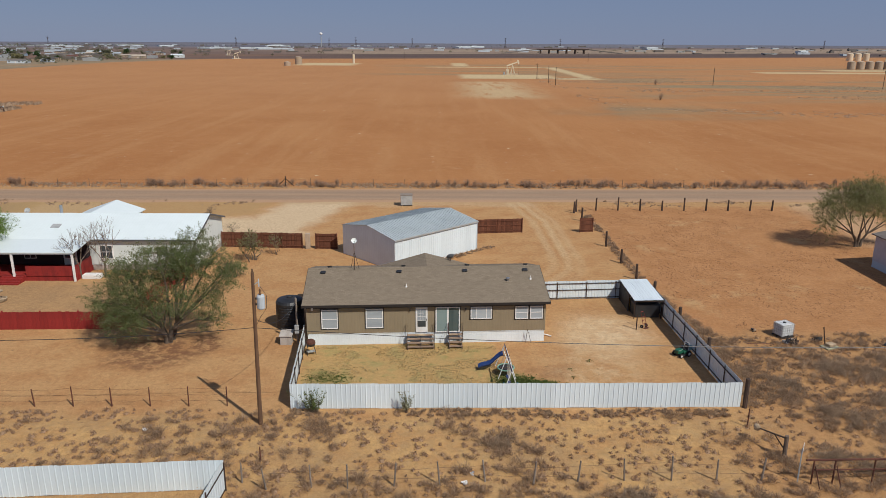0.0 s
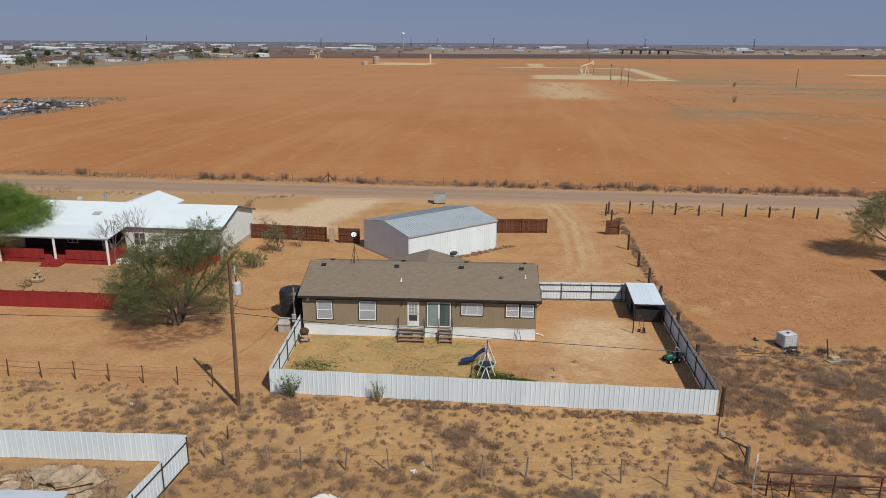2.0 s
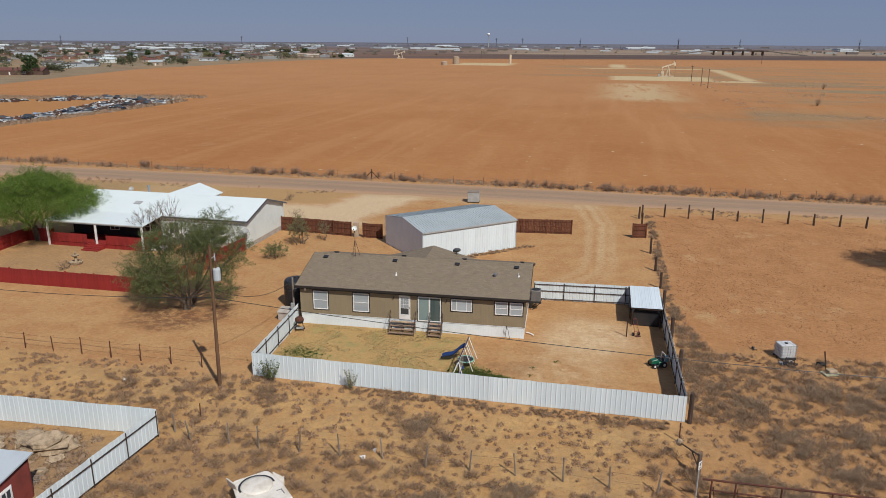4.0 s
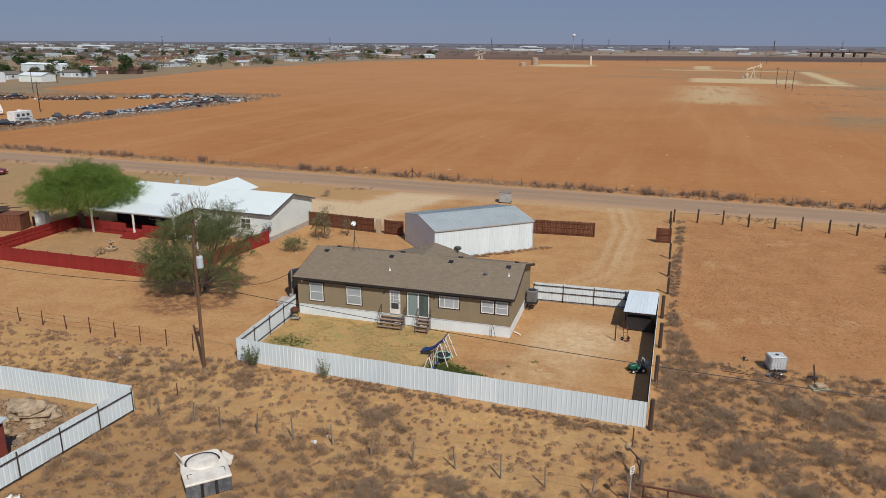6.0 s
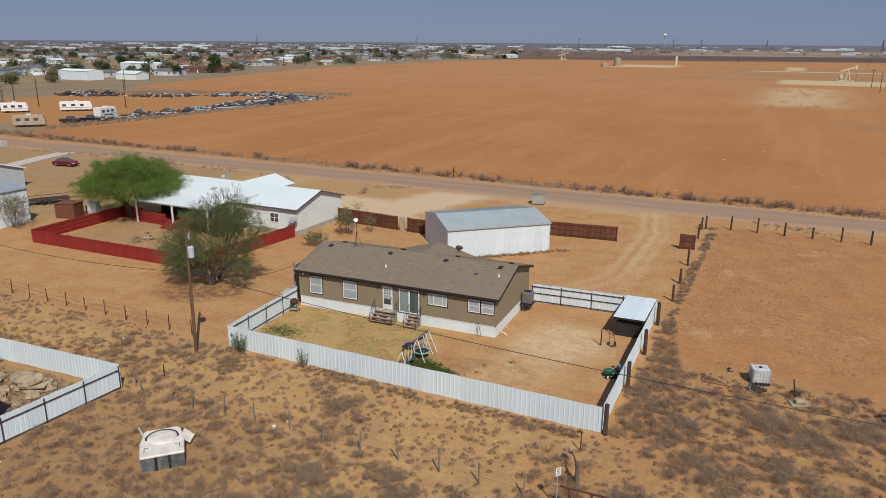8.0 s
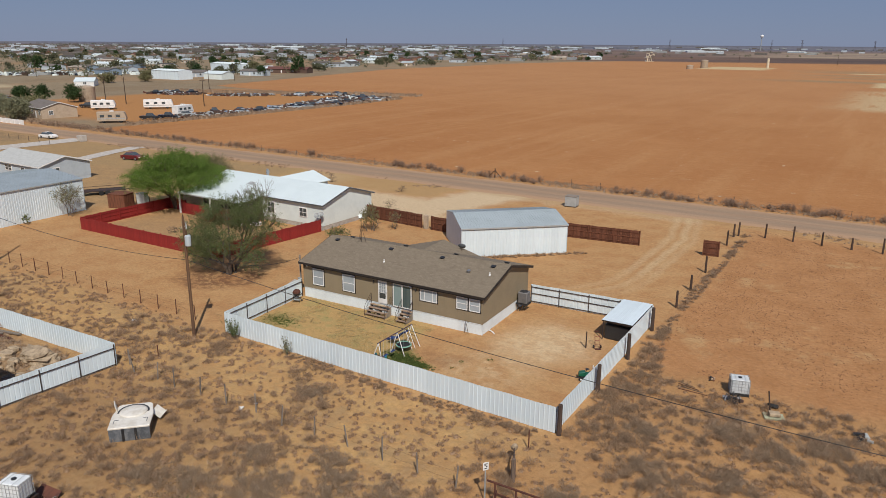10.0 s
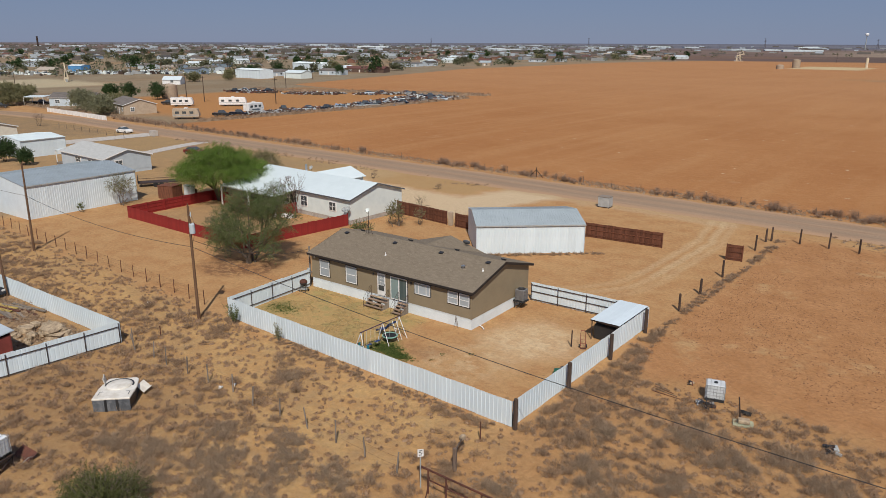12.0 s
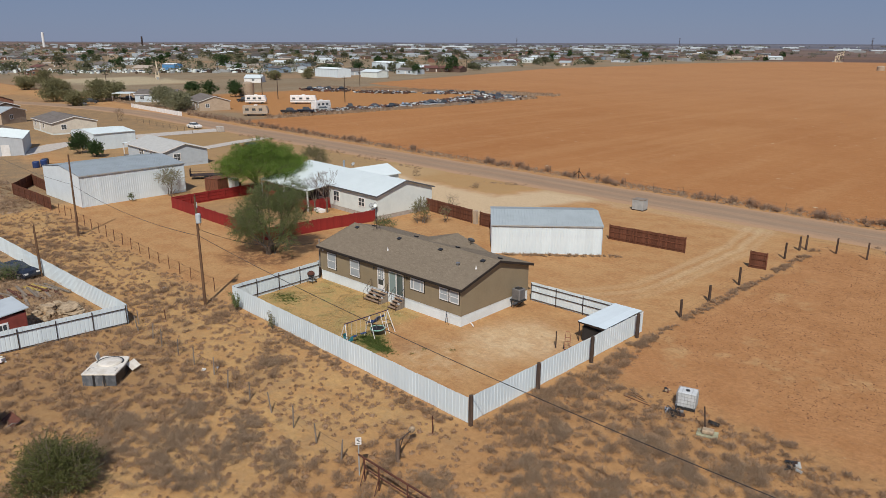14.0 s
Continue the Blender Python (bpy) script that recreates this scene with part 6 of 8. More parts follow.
car("car", -30.6, 28.9, 22, NAVY, "dark blue sedan among scrap behind the fence")
car("car", -33.2, 27.2, 30, BLACK, "black car at the back of the cluttered yard")
car("car", -91.8, 89.4, 12, REDP, "dark red sedan parked on bare dirt")
car("car", -135.9, 97.5, 8, WHITE, "white sedan parked beside the road")
car("car", 58.0, 84.0, 10, WHITE, "white car parked behind the lilac house")


def trailer():
    t = thing("flatbed_trailer", -66.5, 67.0, 0, 60, "black flatbed utility trailer with loaded sides", "trailer")
    part("bed", Mesh().box(-3, -1, 0.55, 3, 1, 0.68), STEEL, t)
    for y in (-1, 1):
        part("side_rail", Mesh().tube([(-3, y, 0.68), (-3, y, 1.05), (3, y, 1.05), (3, y, 0.68)], 0.035, 0.035, 5), STEEL, t)
    part("ramp", Mesh().box(-3.06, -0.95, 0.6, -2.98, 0.95, 1.7), STEEL, t)
    for x in (-0.45, 0.45):
        for y in (-1.12, 1.12):
            part("wheel", Mesh().tube([(x, y - 0.1, 0.36), (x, y + 0.1, 0.36)], 0.36, 0.36, 12), RUBBER, t)
    part("drawbar", Mesh().tube([(3, 0, 0.55), (4.4, 0, 0.45)], 0.06, 0.06, 6), STEEL, t)


trailer()
for x, y, rz, w, d, h, m, l in ((-56.5, 63.2, 20, 2.6, 2.2, 1.9, FENCEB, "small brown wooden storage shed"), (-53.6, 64.6, 15, 1.3, 0.9, 2.0, OFFW, "white upright panel leaning by the shed"), (-55.0, 65.6, 10, 1.6, 1.0, 1.1, RUST, "rusty stack of boxes beside the red fence")):
    b = part("storage_box", Mesh().box(-w / 2, -d / 2, 0, w / 2, d / 2, h).box(-w / 2 - 0.06, -d / 2 - 0.06, h, w / 2 + 0.06, d / 2 + 0.06, h + 0.07), m, bevel=0.015)
    b.matrix_basis = pose(x, y, 0, 0, 0, rz)
    tagged(b, l, "storage box")
for x, y in ((-97.5, 49.0), (-98.6, 50.6), (-99.8, 51.2)):
    b = part("barrel", Mesh().lathe([(0.55, 0), (0.6, 0.1), (0.6, 1.0), (0.5, 1.15), (0.1, 1.2)], 14), BLUEP if x > -99 else BLACK)
    b.matrix_basis = pose(x, y, 0)
    tagged(b, "plastic barrel standing on dry grass", "barrel", "barrels behind the barn")


# ---- foreground junk ----
def hot_tub():
    t = thing("hot_tub_shell", -1.98, 27.3, 0, 46.5, "broken white hot tub shell dumped in the scrub", "hot tub")
    w, d, h = 1.15, 1.45, 0.8
    grey = mat("scuffed_grey_plastic", (0.085, 0.092, 0.10), (0.17, 0.175, 0.18), 0.6, 0, 0.35, 3, 25, 0.3, 0.2)
    cream = mat("stained_cream_acrylic", (0.70, 0.66, 0.58), (0.58, 0.53, 0.44), 0.4, 0, 0.4, 1.6, 18, 0.12, 0.1)
    for x0, x1 in ((-w + 0.02, -0.42), (-0.28, 0.28), (0.42, w - 0.02)):
        part("side_panel", Mesh().box(x0, -d + 0.03, 0, x1, -d + 0.08, h), grey, t, "scuffed grey side panel", 0.015)
    for x in (-0.35, 0.35):
        part("strap", Mesh().box(x - 0.07, -d, 0, x + 0.07, -d + 0.08, h + 0.03), BLACK, t)
    for sx in (-1, 1):
        for (xa, ya), (xb, yb) in (((w - 0.08, -d + 0.08), (w - 0.08, 0.1)), ((w - 0.08, 0.1), (0.88, d - 0.1))):
            part("side_panel", Mesh().slab([(sx * xa, ya, h), (sx * xb, yb, h), (sx * (xb - 0.05), yb, h), (sx * (xa - 0.05), ya, h)], h), BLACK, t, "dark side panel")
    part("side_panel", Mesh().box(-0.83, d - 0.15, 0, 0.83, d - 0.1, h), BLACK, t, "dark side panel")
    part("shell", Mesh().slab([(-w, -d, h + 0.12), (w, -d, h + 0.12), (w + 0.02, 0.1, h + 0.12), (0.98, d - 0.15, h + 0.12), (0.8, d, h + 0.12), (-0.8, d, h + 0.12), (-0.98, d - 0.15, h + 0.12), (-w - 0.02, 0.1, h + 0.12)], 0.13), cream, t, "stained cream acrylic shell", 0.03)
    bowl = part("bowl", Mesh().lathe([(1.0, 0.0), (0.97, 0.05), (0.8, 0.08), (0.4, 0.1), (0.05, 0.1)], 28), cream, t, "upturned cream bowl", smooth=True)
    bowl.matrix_basis = pose(0, 0.42, h + 0.115) @ Matrix.Diagonal((0.82, 0.78, 1, 1))
    part("rim_gap", Mesh().tube([(0.86 * math.cos(a), 0.42 + 0.82 * math.sin(a), h + 0.125) for a in (math.radians(-8 + 14 * i) for i in range(15))], 0.055, 0.055, 6), BLACK, t, "dark gap along the shell rim")
    for sx in (-1, 1):
        part("seat_groove", Mesh().box(sx * 0.92 - 0.02, -0.95, h + 0.122, sx * 0.92 + 0.02, -0.5, h + 0.135).box(sx * 0.8 - 0.13, -0.54, h + 0.122, sx * 0.8 + 0.13, -0.5, h + 0.134), grey, t, "moulded groove in the shell")
    up = part("broken_flap", Mesh().box(-0.04, -0.42, -0.1, 0.03, 0.42, 0.42), cream, t, "upright broken edge of the shell", 0.02)
    up.matrix_basis = pose(-1.02, 0.95, h + 0.1, 0, -14, 14)
    out = part("broken_flap", Mesh().box(-0.4, -0.5, 0, 0.4, 0.5, 0.05).box(0.33, -0.5, 0.05, 0.4, 0.5, 0.12), cream, t, "broken shell piece leaning on the side", 0.012)
    out.matrix_basis = pose(1.3, 1.0, h - 0.36, 8, 40, -16) @ Matrix.Diagonal((0.85, 0.8, 1, 1))


hot_tub()


def ibc(x, y, rz, label, z=0.0):
    t = thing("ibc_tote", x, y, z, rz, label, "water container", "caged water totes")
    pm = Mesh().box(-0.6, -0.5, 0.1, 0.6, 0.5, 0.14)
    for a in (-0.55, -0.05, 0.45):
        pm.box(-0.6, a, 0.0, 0.6, a + 0.1, 0.1)
    part("pallet", pm, BLACK, t)
    part("tank", Mesh().box(-0.57, -0.47, 0.15, 0.57, 0.47, 1.12), TOTE, t, bevel=0.06)
    part("cap", Mesh().lathe([(0.13, 1.11), (0.13, 1.17), (0.1, 1.18)], 12), BLACK, t)
    for z in (0.2, 0.42, 0.65, 0.88, 1.1):
        part("cage_bar", Mesh().tube([(-0.6, -0.5, z), (0.6, -0.5, z), (0.6, 0.5, z), (-0.6, 0.5, z), (-0.6, -0.5, z)], 0.013, 0.013, 4), BRONZE, t)
    for k in range(6):
        q = -0.5 + k * 0.2
        part("cage_bar", Mesh().tube([(q, -0.505, 0.14), (q, -0.505, 1.14), (q, 0.505, 1.14), (q, 0.505, 0.14)] if k in (1, 4) else [(q, -0.505, 0.14), (q, -0.505, 1.12)], 0.012, 0.012, 4), BRONZE, t)
        part("cage_bar", Mesh().tube([(0.605, q * 0.95, 0.14), (0.605, q * 0.95, 1.12)], 0.012, 0.012, 4).tube([(-0.605, q * 0.95, 0.14), (-0.605, q * 0.95, 1.12)], 0.012, 0.012, 4).tube([(q, 0.505, 0.14), (q, 0.505, 1.12)], 0.012, 0.012, 4), BRONZE, t)
    part("valve", Mesh().tube([(0, -0.5, 0.2), (0, -0.68, 0.2)], 0.04, 0.04, 8), BLACK, t)


ibc(27.65, 52.35, 18, "white caged plastic water tote standing on sand")
ibc(0.35, 19.3, 22, "white caged plastic water tote on a dark stand", 0.74)
ts = thing("tank_stand", 0.35, 19.3, 0, 22, "dark welded steel stand under the water tote", "stand")
part("deck", Mesh().box(-0.75, -0.6, 0.66, 0.7, 0.6, 0.735), STEEL, ts)
for sx in (-0.65, 0.6):
    for sy in (-0.5, 0.5):
        part("leg", Mesh().box(sx - 0.05, sy - 0.05, -0.02, sx + 0.05, sy + 0.05, 0.66), STEEL, ts)
    part("brace", Mesh().tube([(sx, -0.5, 0.1), (sx, 0.5, 0.6)], 0.03, 0.03, 6), STEEL, ts)
sheet = part("rusty_sheet", Mesh().slab([(-0.75, -0.35, 0.02), (0.75, -0.3, 0.04), (0.7, 0.3, 0.34), (-0.7, 0.28, 0.42)], 0.03), RUST, bevel=0.01)
sheet.matrix_basis = pose(0.3, 20.75, 0, 0, 0, 8)
tagged(sheet, "bent dark rusty sheet lying beside the tote", "metal sheet")
pole = part("stick", Mesh().tube([(0, 0, 0.02), (0.35, -0.5, 0.32), (0.6, -0.9, 0.3)], 0.045, 0.03, 6), GREYW)
pole.matrix_basis = pose(0.75, 21.1, 0)
tagged(pole, "weathered grey stick leaning on the rusty sheet", "stick")


def scrap(name, x, y, seed, material, n, spread, size, label, category):
    rng = random.Random(seed)
    t = thing(name, x, y, 0, 0, label, category)
    for i in range(n):
        a, r = rng.uniform(0, 6.28), rng.uniform(0, spread)
        ob = part("piece", Mesh().box(-rng.uniform(0.3, 1) * size, -rng.uniform(0.3, 1) * size * 0.5, 0, rng.uniform(0.3, 1) * size, rng.uniform(0.3, 1) * size * 0.5, rng.uniform(0.15, 0.6) * size), material[i % len(material)], t, bevel=0.01)
        ob.matrix_basis = pose(r * math.cos(a), r * math.sin(a), rng.uniform(0, 0.12), rng.uniform(-25, 25), rng.uniform(-25, 25), rng.uniform(0, 360))
    return t


eng = scrap("scrap_engine", 27.55, 50.85, 3, (BLACK, ALU, BLACK, STEEL), 11, 0.55, 0.3, "scrapped black engine block beside the tote", "engine")
for i in range(4):
    a = i * 1.7
    part("pipe", Mesh().tube([(0.1 * i, 0, 0.2), (0.4 * math.cos(a), 0.4 * math.sin(a), 0.5), (0.5 * math.cos(a), 0.5 * math.sin(a), 0.05)], 0.035, 0.035, 6), BLACK, eng)
scrap("broken_pump", 25.75, 53.2, 8, (STONE, BLACK, RUST), 6, 0.25, 0.22, "broken pump parts on the sand", "pump")
scrap("white_debris", 1.7, 32.5, 11, (WHITE, WHITE), 4, 0.3, 0.16, "torn white plastic caught on the fence", "debris")
scrap("white_debris", 2.05, 33.3, 12, (WHITE,), 3, 0.15, 0.14, "torn white plastic caught on the fence", "debris")
scrap("white_debris", -17.3, 37.9, 13, (WHITE, OFFW), 3, 0.12, 0.2, "pale scrap of plastic in the scrub", "debris")
scrap("white_debris", -9.9, 22.3, 14, (WHITE, OFFW, STONE), 6, 0.5, 0.5, "broken white fibreglass pieces beside the fence", "debris")
scrap("grey_debris", 35.0, 49.9, 15, (BLACK, BLACK, STEEL, BRONZE), 12, 0.8, 0.26, "dark tarp scraps half buried in scrub", "debris")
for i in range(4):
    ob = part("plank", Mesh().box(-0.6 - 0.2 * i, -0.03, 0, 0.7, 0.03, 0.03), RUST if i % 2 else POST, bevel=0.008)
    ob.matrix_basis = pose(24.4 + 0.3 * i, 51.6 - 0.3 * i, 0.02, 0, 0, -18 + 6 * i)
    tagged(ob, "long rusty plank lying in the scrub", "plank", "planks in the scrub")


def greenish_debris():
    # pale greenish crumpled debris, drawn as a low slab and box
    p = thing("utility_pedestal", 30.2, 50.05, 0, 20, "pale greenish crumpled debris with an upright post", "well pad")
    part("pad", Mesh().box(-0.6, -0.4, 0, 0.6, 0.4, 0.12), mat("pale_green_debris", (0.36, 0.36, 0.24), (0.28, 0.28, 0.19), 0.9), p, bevel=0.02)
    part("box", Mesh().box(-0.3, -0.25, 0.16, 0.35, 0.25, 0.36), STONE, p, bevel=0.02)
    part("post", Mesh().tube([(-0.15, 0.3, 0), (-0.35, 0.5, 1.55)], 0.05, 0.045, 6), CREO, p)
    part("tyre", Mesh().tube([(0.2, 1.35, 0.02), (0.24, 1.45, 0.2)], 0.34, 0.34, 14), RUBBER, p)


greenish_debris()


def pipe_fence():
    f = thing("pipe_fence", 19.7, 32.5, 0, 2, "rust-brown welded pipe fence panel in the scrub", "fence")
    L = 8.4
    part("top_rail", Mesh().tube([(-0.25, 0, 1.22), (L, 0, 1.18)], 0.05, 0.05, 8), RUST, f)
    part("mid_rail", Mesh().tube([(0.2, 0, 0.72), (1.35, 0, 0.7)], 0.035, 0.035, 6).tube([(1.35, 0, 0.7), (L, 0, 0.66)], 0.035, 0.035, 6), RUST, f)
    for x in (0.2, 1.35, 3.5, 5.8, 8.1):
        part("post", Mesh().tube([(x, 0, -0.1), (x, 0, 1.2)], 0.045, 0.045, 8), RUST, f)
    f.scale = (1, 1, 1.17)
    for x in (0.3, 1.45):
        part("brace", Mesh().tube([(x, 0, 0.9), (x + 0.1, -0.5, 0)], 0.03, 0.03, 6), RUST, f)


pipe_fence()


def warning_sign():
    s = thing("marker_sign", 19.25, 32.65, 0, 55, "small white utility marker sign on a thin post", "sign")
    part("post", Mesh().tube([(0, 0, -0.1), (0, 0, 2.05)], 0.035, 0.035, 6), BRONZE, s)
    b = part("board", Mesh().box(-0.16, -0.05, 1.87, 0.16, -0.03, 2.31), WHITE, s, bevel=0.006)
    for z0, x0, x1 in ((2.20, -0.09, 0.09), (2.12, -0.09, 0.02), (2.05, 0.0, 0.09), (1.95, -0.09, 0.07)):
        part("bar", Mesh().box(x0, -0.055, z0, x1, -0.05, z0 + 0.045), BLACK, b)


warning_sign()


def bracket_post():
    p = thing("bracket_post", 19.65, 35.0, 0, 101, "thick wooden post with a wrapped side arm", "post")
    part("post", Mesh().tube([(0, 0, -0.1), (0.02, 0, 1.35)], 0.13, 0.12, 8), POST, p)
    part("arm", Mesh().tube([(0.0, 0, 1.2), (1.95, 0.5, 0.85)], 0.05, 0.04, 6), POST, p)
    part("strut", Mesh().tube([(0.05, 0, 0.45), (0.75, 0.2, 1.03)], 0.035, 0.035, 6), CREO, p)
    part("wrapping", Mesh().lathe([(0.12, -0.2), (0.2, -0.08), (0.16, 0.1), (0.05, 0.22)], 8).data("wrapping", STONE), None, p, "pale cloth wrapped round the arm").matrix_basis = pose(1.95, 0.5, 0.87, 20, 70, 10)


bracket_post()


# ---- post and wire fences ----
def wire_fence(name, pts, heights, radius, material, wires, label, group, lean=0.0, seed=1):
    rng = random.Random(seed)
    f = thing(name, 0, 0, 0, 0, label, "fence", group)
    tops = []
    for x, y in pts:
        h = rng.uniform(*heights)
        lx, ly = rng.uniform(-lean, lean), rng.uniform(-lean, lean)
        part("post", Mesh().tube([(x, y, -0.1), (x + lx, y + ly, h)], radius * rng.uniform(0.85, 1.2), radius * 0.85, 6), material, f)
        tops.append((x, y, h, lx, ly))
    for k in wires:
        line = []
        for a, b in zip(tops, tops[1:]):
            line += [(a[0] + a[3] * k, a[1] + a[4] * k, a[2] * k), ((a[0] + b[0]) / 2, (a[1] + b[1]) / 2, (a[2] + b[2]) / 2 * k - 0.05)]
        b = tops[-1]
        part("wire", Mesh().tube(line + [(b[0] + b[3] * k, b[1] + b[4] * k, b[2] * k)], 0.006, 0.006, 3), STEEL, f)
    return f


wire_fence("wire_fence", [(-13.2 - 2.43 * i, 40.85 - 0.012 * i) for i in range(19)], (1.2, 1.4), 0.045, RUST, (0.3, 0.6, 0.92), "rusty steel posts with wire along the dirt drive", "wire fences", 0.06, 2)
wire_fence("wire_fence", [(-10.1, 32.6), (-8.7, 32.0), (-6.4, 32.2), (-4.5, 32.1), (-2.1, 32.3), (0.3, 32.4), (2.7, 32.7), (5.2, 32.4), (7.6, 32.7), (10.1, 32.8), (12.6, 32.8), (15.0, 32.8), (17.4, 32.8)], (1.15, 1.45), 0.05, GREYW, (0.35, 0.75), "leaning grey wooden posts across the scrub", "wire fences", 0.16, 3)
wire_fence("wire_fence", [(19.7, 66.3), (19.55, 71.7), (19.4, 78.1), (18.95, 84.9), (18.95, 90.1), (18.8, 94.6)], (1.5, 1.85), 0.13, CREO, (0.35, 0.7), "dark stout wooden posts beside the pasture", "wire fences", 0.03, 4)
wire_fence("wire_fence", [(19.2, 95.4)] + [(22.1 + 3.06 * i, 96.2 + 0.01 * i) for i in range(9)], (1.4, 1.9), 0.12, CREO, (0.35, 0.7), "dark stout wooden posts along the road", "wire fences", 0.03, 5)
wire_fence("wire_fence", [(-160 + 5.0 * i, 112.9 + 0.0135 * (-160 + 5 * i)) for i in range(50)], (1.1, 1.35), 0.035, POST, (0.5, 0.9), "thin wooden posts with wire along the field", "wire fences", 0.08, 6)
wood_post(18.95, 38.3, 1.25, 0.04, "thin rusty steel post in the scrub", RUST)
wood_post(-9.6, 34.6, 0.9, 0.04, "short steel stake with a white top", RUST)
br = thing("fence_brace", -24.0, 112.55, 0, 0, "dark wooden brace of the field fence", "fence brace")
part("post", Mesh().tube([(0, 0, -0.1), (0, 0, 1.7)], 0.09, 0.08, 7), CREO, br)
part("strut", Mesh().tube([(-1.3, 0, 0.05), (0, 0, 1.3)], 0.06, 0.06, 6).tube([(1.3, 0, 0.05), (0, 0, 1.3)], 0.06, 0.06, 6), CREO, br)
bn = thing("trash_dumpster", -4.2, 99.2, 0, 4, "grey steel trash bin beside the road", "bin")
part("box", Mesh().box(-0.82, -0.7, 0.12, 0.82, 0.7, 1.5), BRONZE, bn, bevel=0.03)
part("lid", Mesh().box(-0.87, -0.74, 1.5, 0.87, 0.74, 1.58), GREYW, bn, bevel=0.02)
for x in (-0.8, 0.7):
    part("skid", Mesh().box(x, -0.7, 0, x + 0.12, 0.7, 0.15), STEEL, bn)


# ---- concrete drives of the western lots ----
def drive(pts, w):
    m = Mesh()
    for i, (x, y) in enumerate(pts):
        a, b = Vector(pts[max(i - 1, 0)]), Vector(pts[min(i + 1, len(pts) - 1)])
        d = (b - a).normalized()
        m.v += [(x - d.y * w / 2, y + d.x * w / 2, 0.05), (x + d.y * w / 2, y - d.x * w / 2, 0.05)]
    m.f = [(2 * i, 2 * i + 1, 2 * i + 3, 2 * i + 2) for i in range(len(pts) - 1)]
    tagged(part("driveway", m, CONC), "pale concrete driveway across dry grass", "driveway", kind="structure")


drive([(-117, 50), (-119.5, 55), (-125.5, 61), (-128.5, 72), (-129, 82), (-128, 100.5)], 6.5)
drive([(-98.5, 76), (-100.5, 84), (-104, 93), (-106, 101)], 3.6)
tagged(part("culvert_block", Mesh().box(-125.6, 98.3, 0, -123.6, 99.6, 1.3), CONC, bevel=0.04), "square concrete block beside the road", "block")
wire_fence("wire_fence", [(-160 + 4.2 * i, 92.0 + 0.05 * i) for i in range(9)], (1.1, 1.4), 0.06, POST, (0.5, 0.9), "wooden posts with wire along a western lot", "wire fences", 0.05, 8)
board_fence("wooden_fence", (-170, 57.5), (-146, 60.0), 1.7, GREYW, "grey weathered board fence behind the beige home", 0.4, 2.6)
gable_house("brown_house", -211, 63.5, 10, 11, 8, 3.0, 1.3, WALL_BROWN, GRAVELROOF, "brown house with grey roof and white steps", front=((2, 3.2, 1.2, 2.4), (9, 10.2, 1.2, 2.4)), trim=WHITE, door=6)


# ---- trees and bushes near the yards ----
tree("shade_tree", -20.4, 51.1, "large olive-green spreading tree over bare dirt",
     [(-0.3, 0.2, 6.6, 2.0, 2.0, 1.3), (1.7, 0.8, 5.7, 1.8, 1.7, 1.2), (-2.5, 0.0, 5.0, 2.0, 2.0, 1.3), (-4.0, -0.6, 3.5, 1.8, 1.8, 1.2), (-1.4, -1.6, 3.2, 1.9, 1.8, 1.4), (0.8, -1.4, 3.9, 1.7, 1.5, 1.3), (2.8, 0.2, 3.2, 1.5, 1.5, 1.0), (-2.6, -1.6, 2.2, 1.7, 1.5, 1.0), (-0.3, 1.8, 4.8, 1.8, 1.7, 1.3), (-4.4, 0.4, 2.3, 1.3, 1.3, 0.9), (3.2, 1.4, 6.3, 1.3, 1.3, 1.0), (3.8, 0.9, 4.5, 1.3, 1.2, 0.9), (3.4, -0.4, 1.9, 1.0, 1.0, 0.7), (1.8, 2.2, 7.3, 1.3, 1.3, 1.0), (0.6, 2.4, 5.8, 1.4, 1.3, 1.1), (-3.4, 0.9, 5.4, 1.1, 1.1, 0.9), (4.2, 2.0, 5.4, 0.9, 0.9, 0.8)],
     112000, 0.035, LEAF_OLIVE, 0.22, 21, 1.1, 4, bare=0.12, spray=1.15, per=46, droop=0.15, loose=0.12)
tree("shade_tree", -49.2, 67.2, "dense bright green umbrella-shaped tree beside the veranda",
     [(4.7 * math.cos(a) * q, 4.7 * math.sin(a) * q, 6.9 - 2.5 * q * q, 2.5, 2.5, 1.3) for q, k in ((0.0, 1), (0.55, 5), (1.0, 10)) for a in (2 * math.pi * i / k for i in range(k))],
     165000, 0.045, LEAF_UMB, 0.3, 23, 1.8, 3, bare=0.02, spray=1.25, per=60, droop=0.45, loose=0.2)
tree("shade_tree", 48.3, 78.3, "airy olive-green tree with a forked trunk in the pasture",
     [(0, 0, 6.6, 2.2, 2.2, 1.2), (-2.6, 0.4, 5.4, 2.0, 2.0, 1.1), (2.6, 0.3, 5.6, 2.1, 2.0, 1.2), (-4.2, 0, 4.3, 1.5, 1.6, 0.9), (0.4, 2.4, 5.3, 1.9, 1.7, 1.1), (0.3, -2.2, 5.0, 2.0, 1.8, 1.1), (4.3, -0.3, 4.6, 1.6, 1.6, 1.0), (-2.4, -1.6, 4.4, 1.5, 1.4, 0.8), (-4.4, -0.8, 2.9, 1.1, 1.1, 0.8), (4.8, 0.3, 3.1, 1.1, 1.1, 0.8)],
     56000, 0.045, LEAF_HAZE, 0.17, 24, 1.5, 3, bare=0.15, spray=1.5, per=34, droop=0.25, loose=0.12)
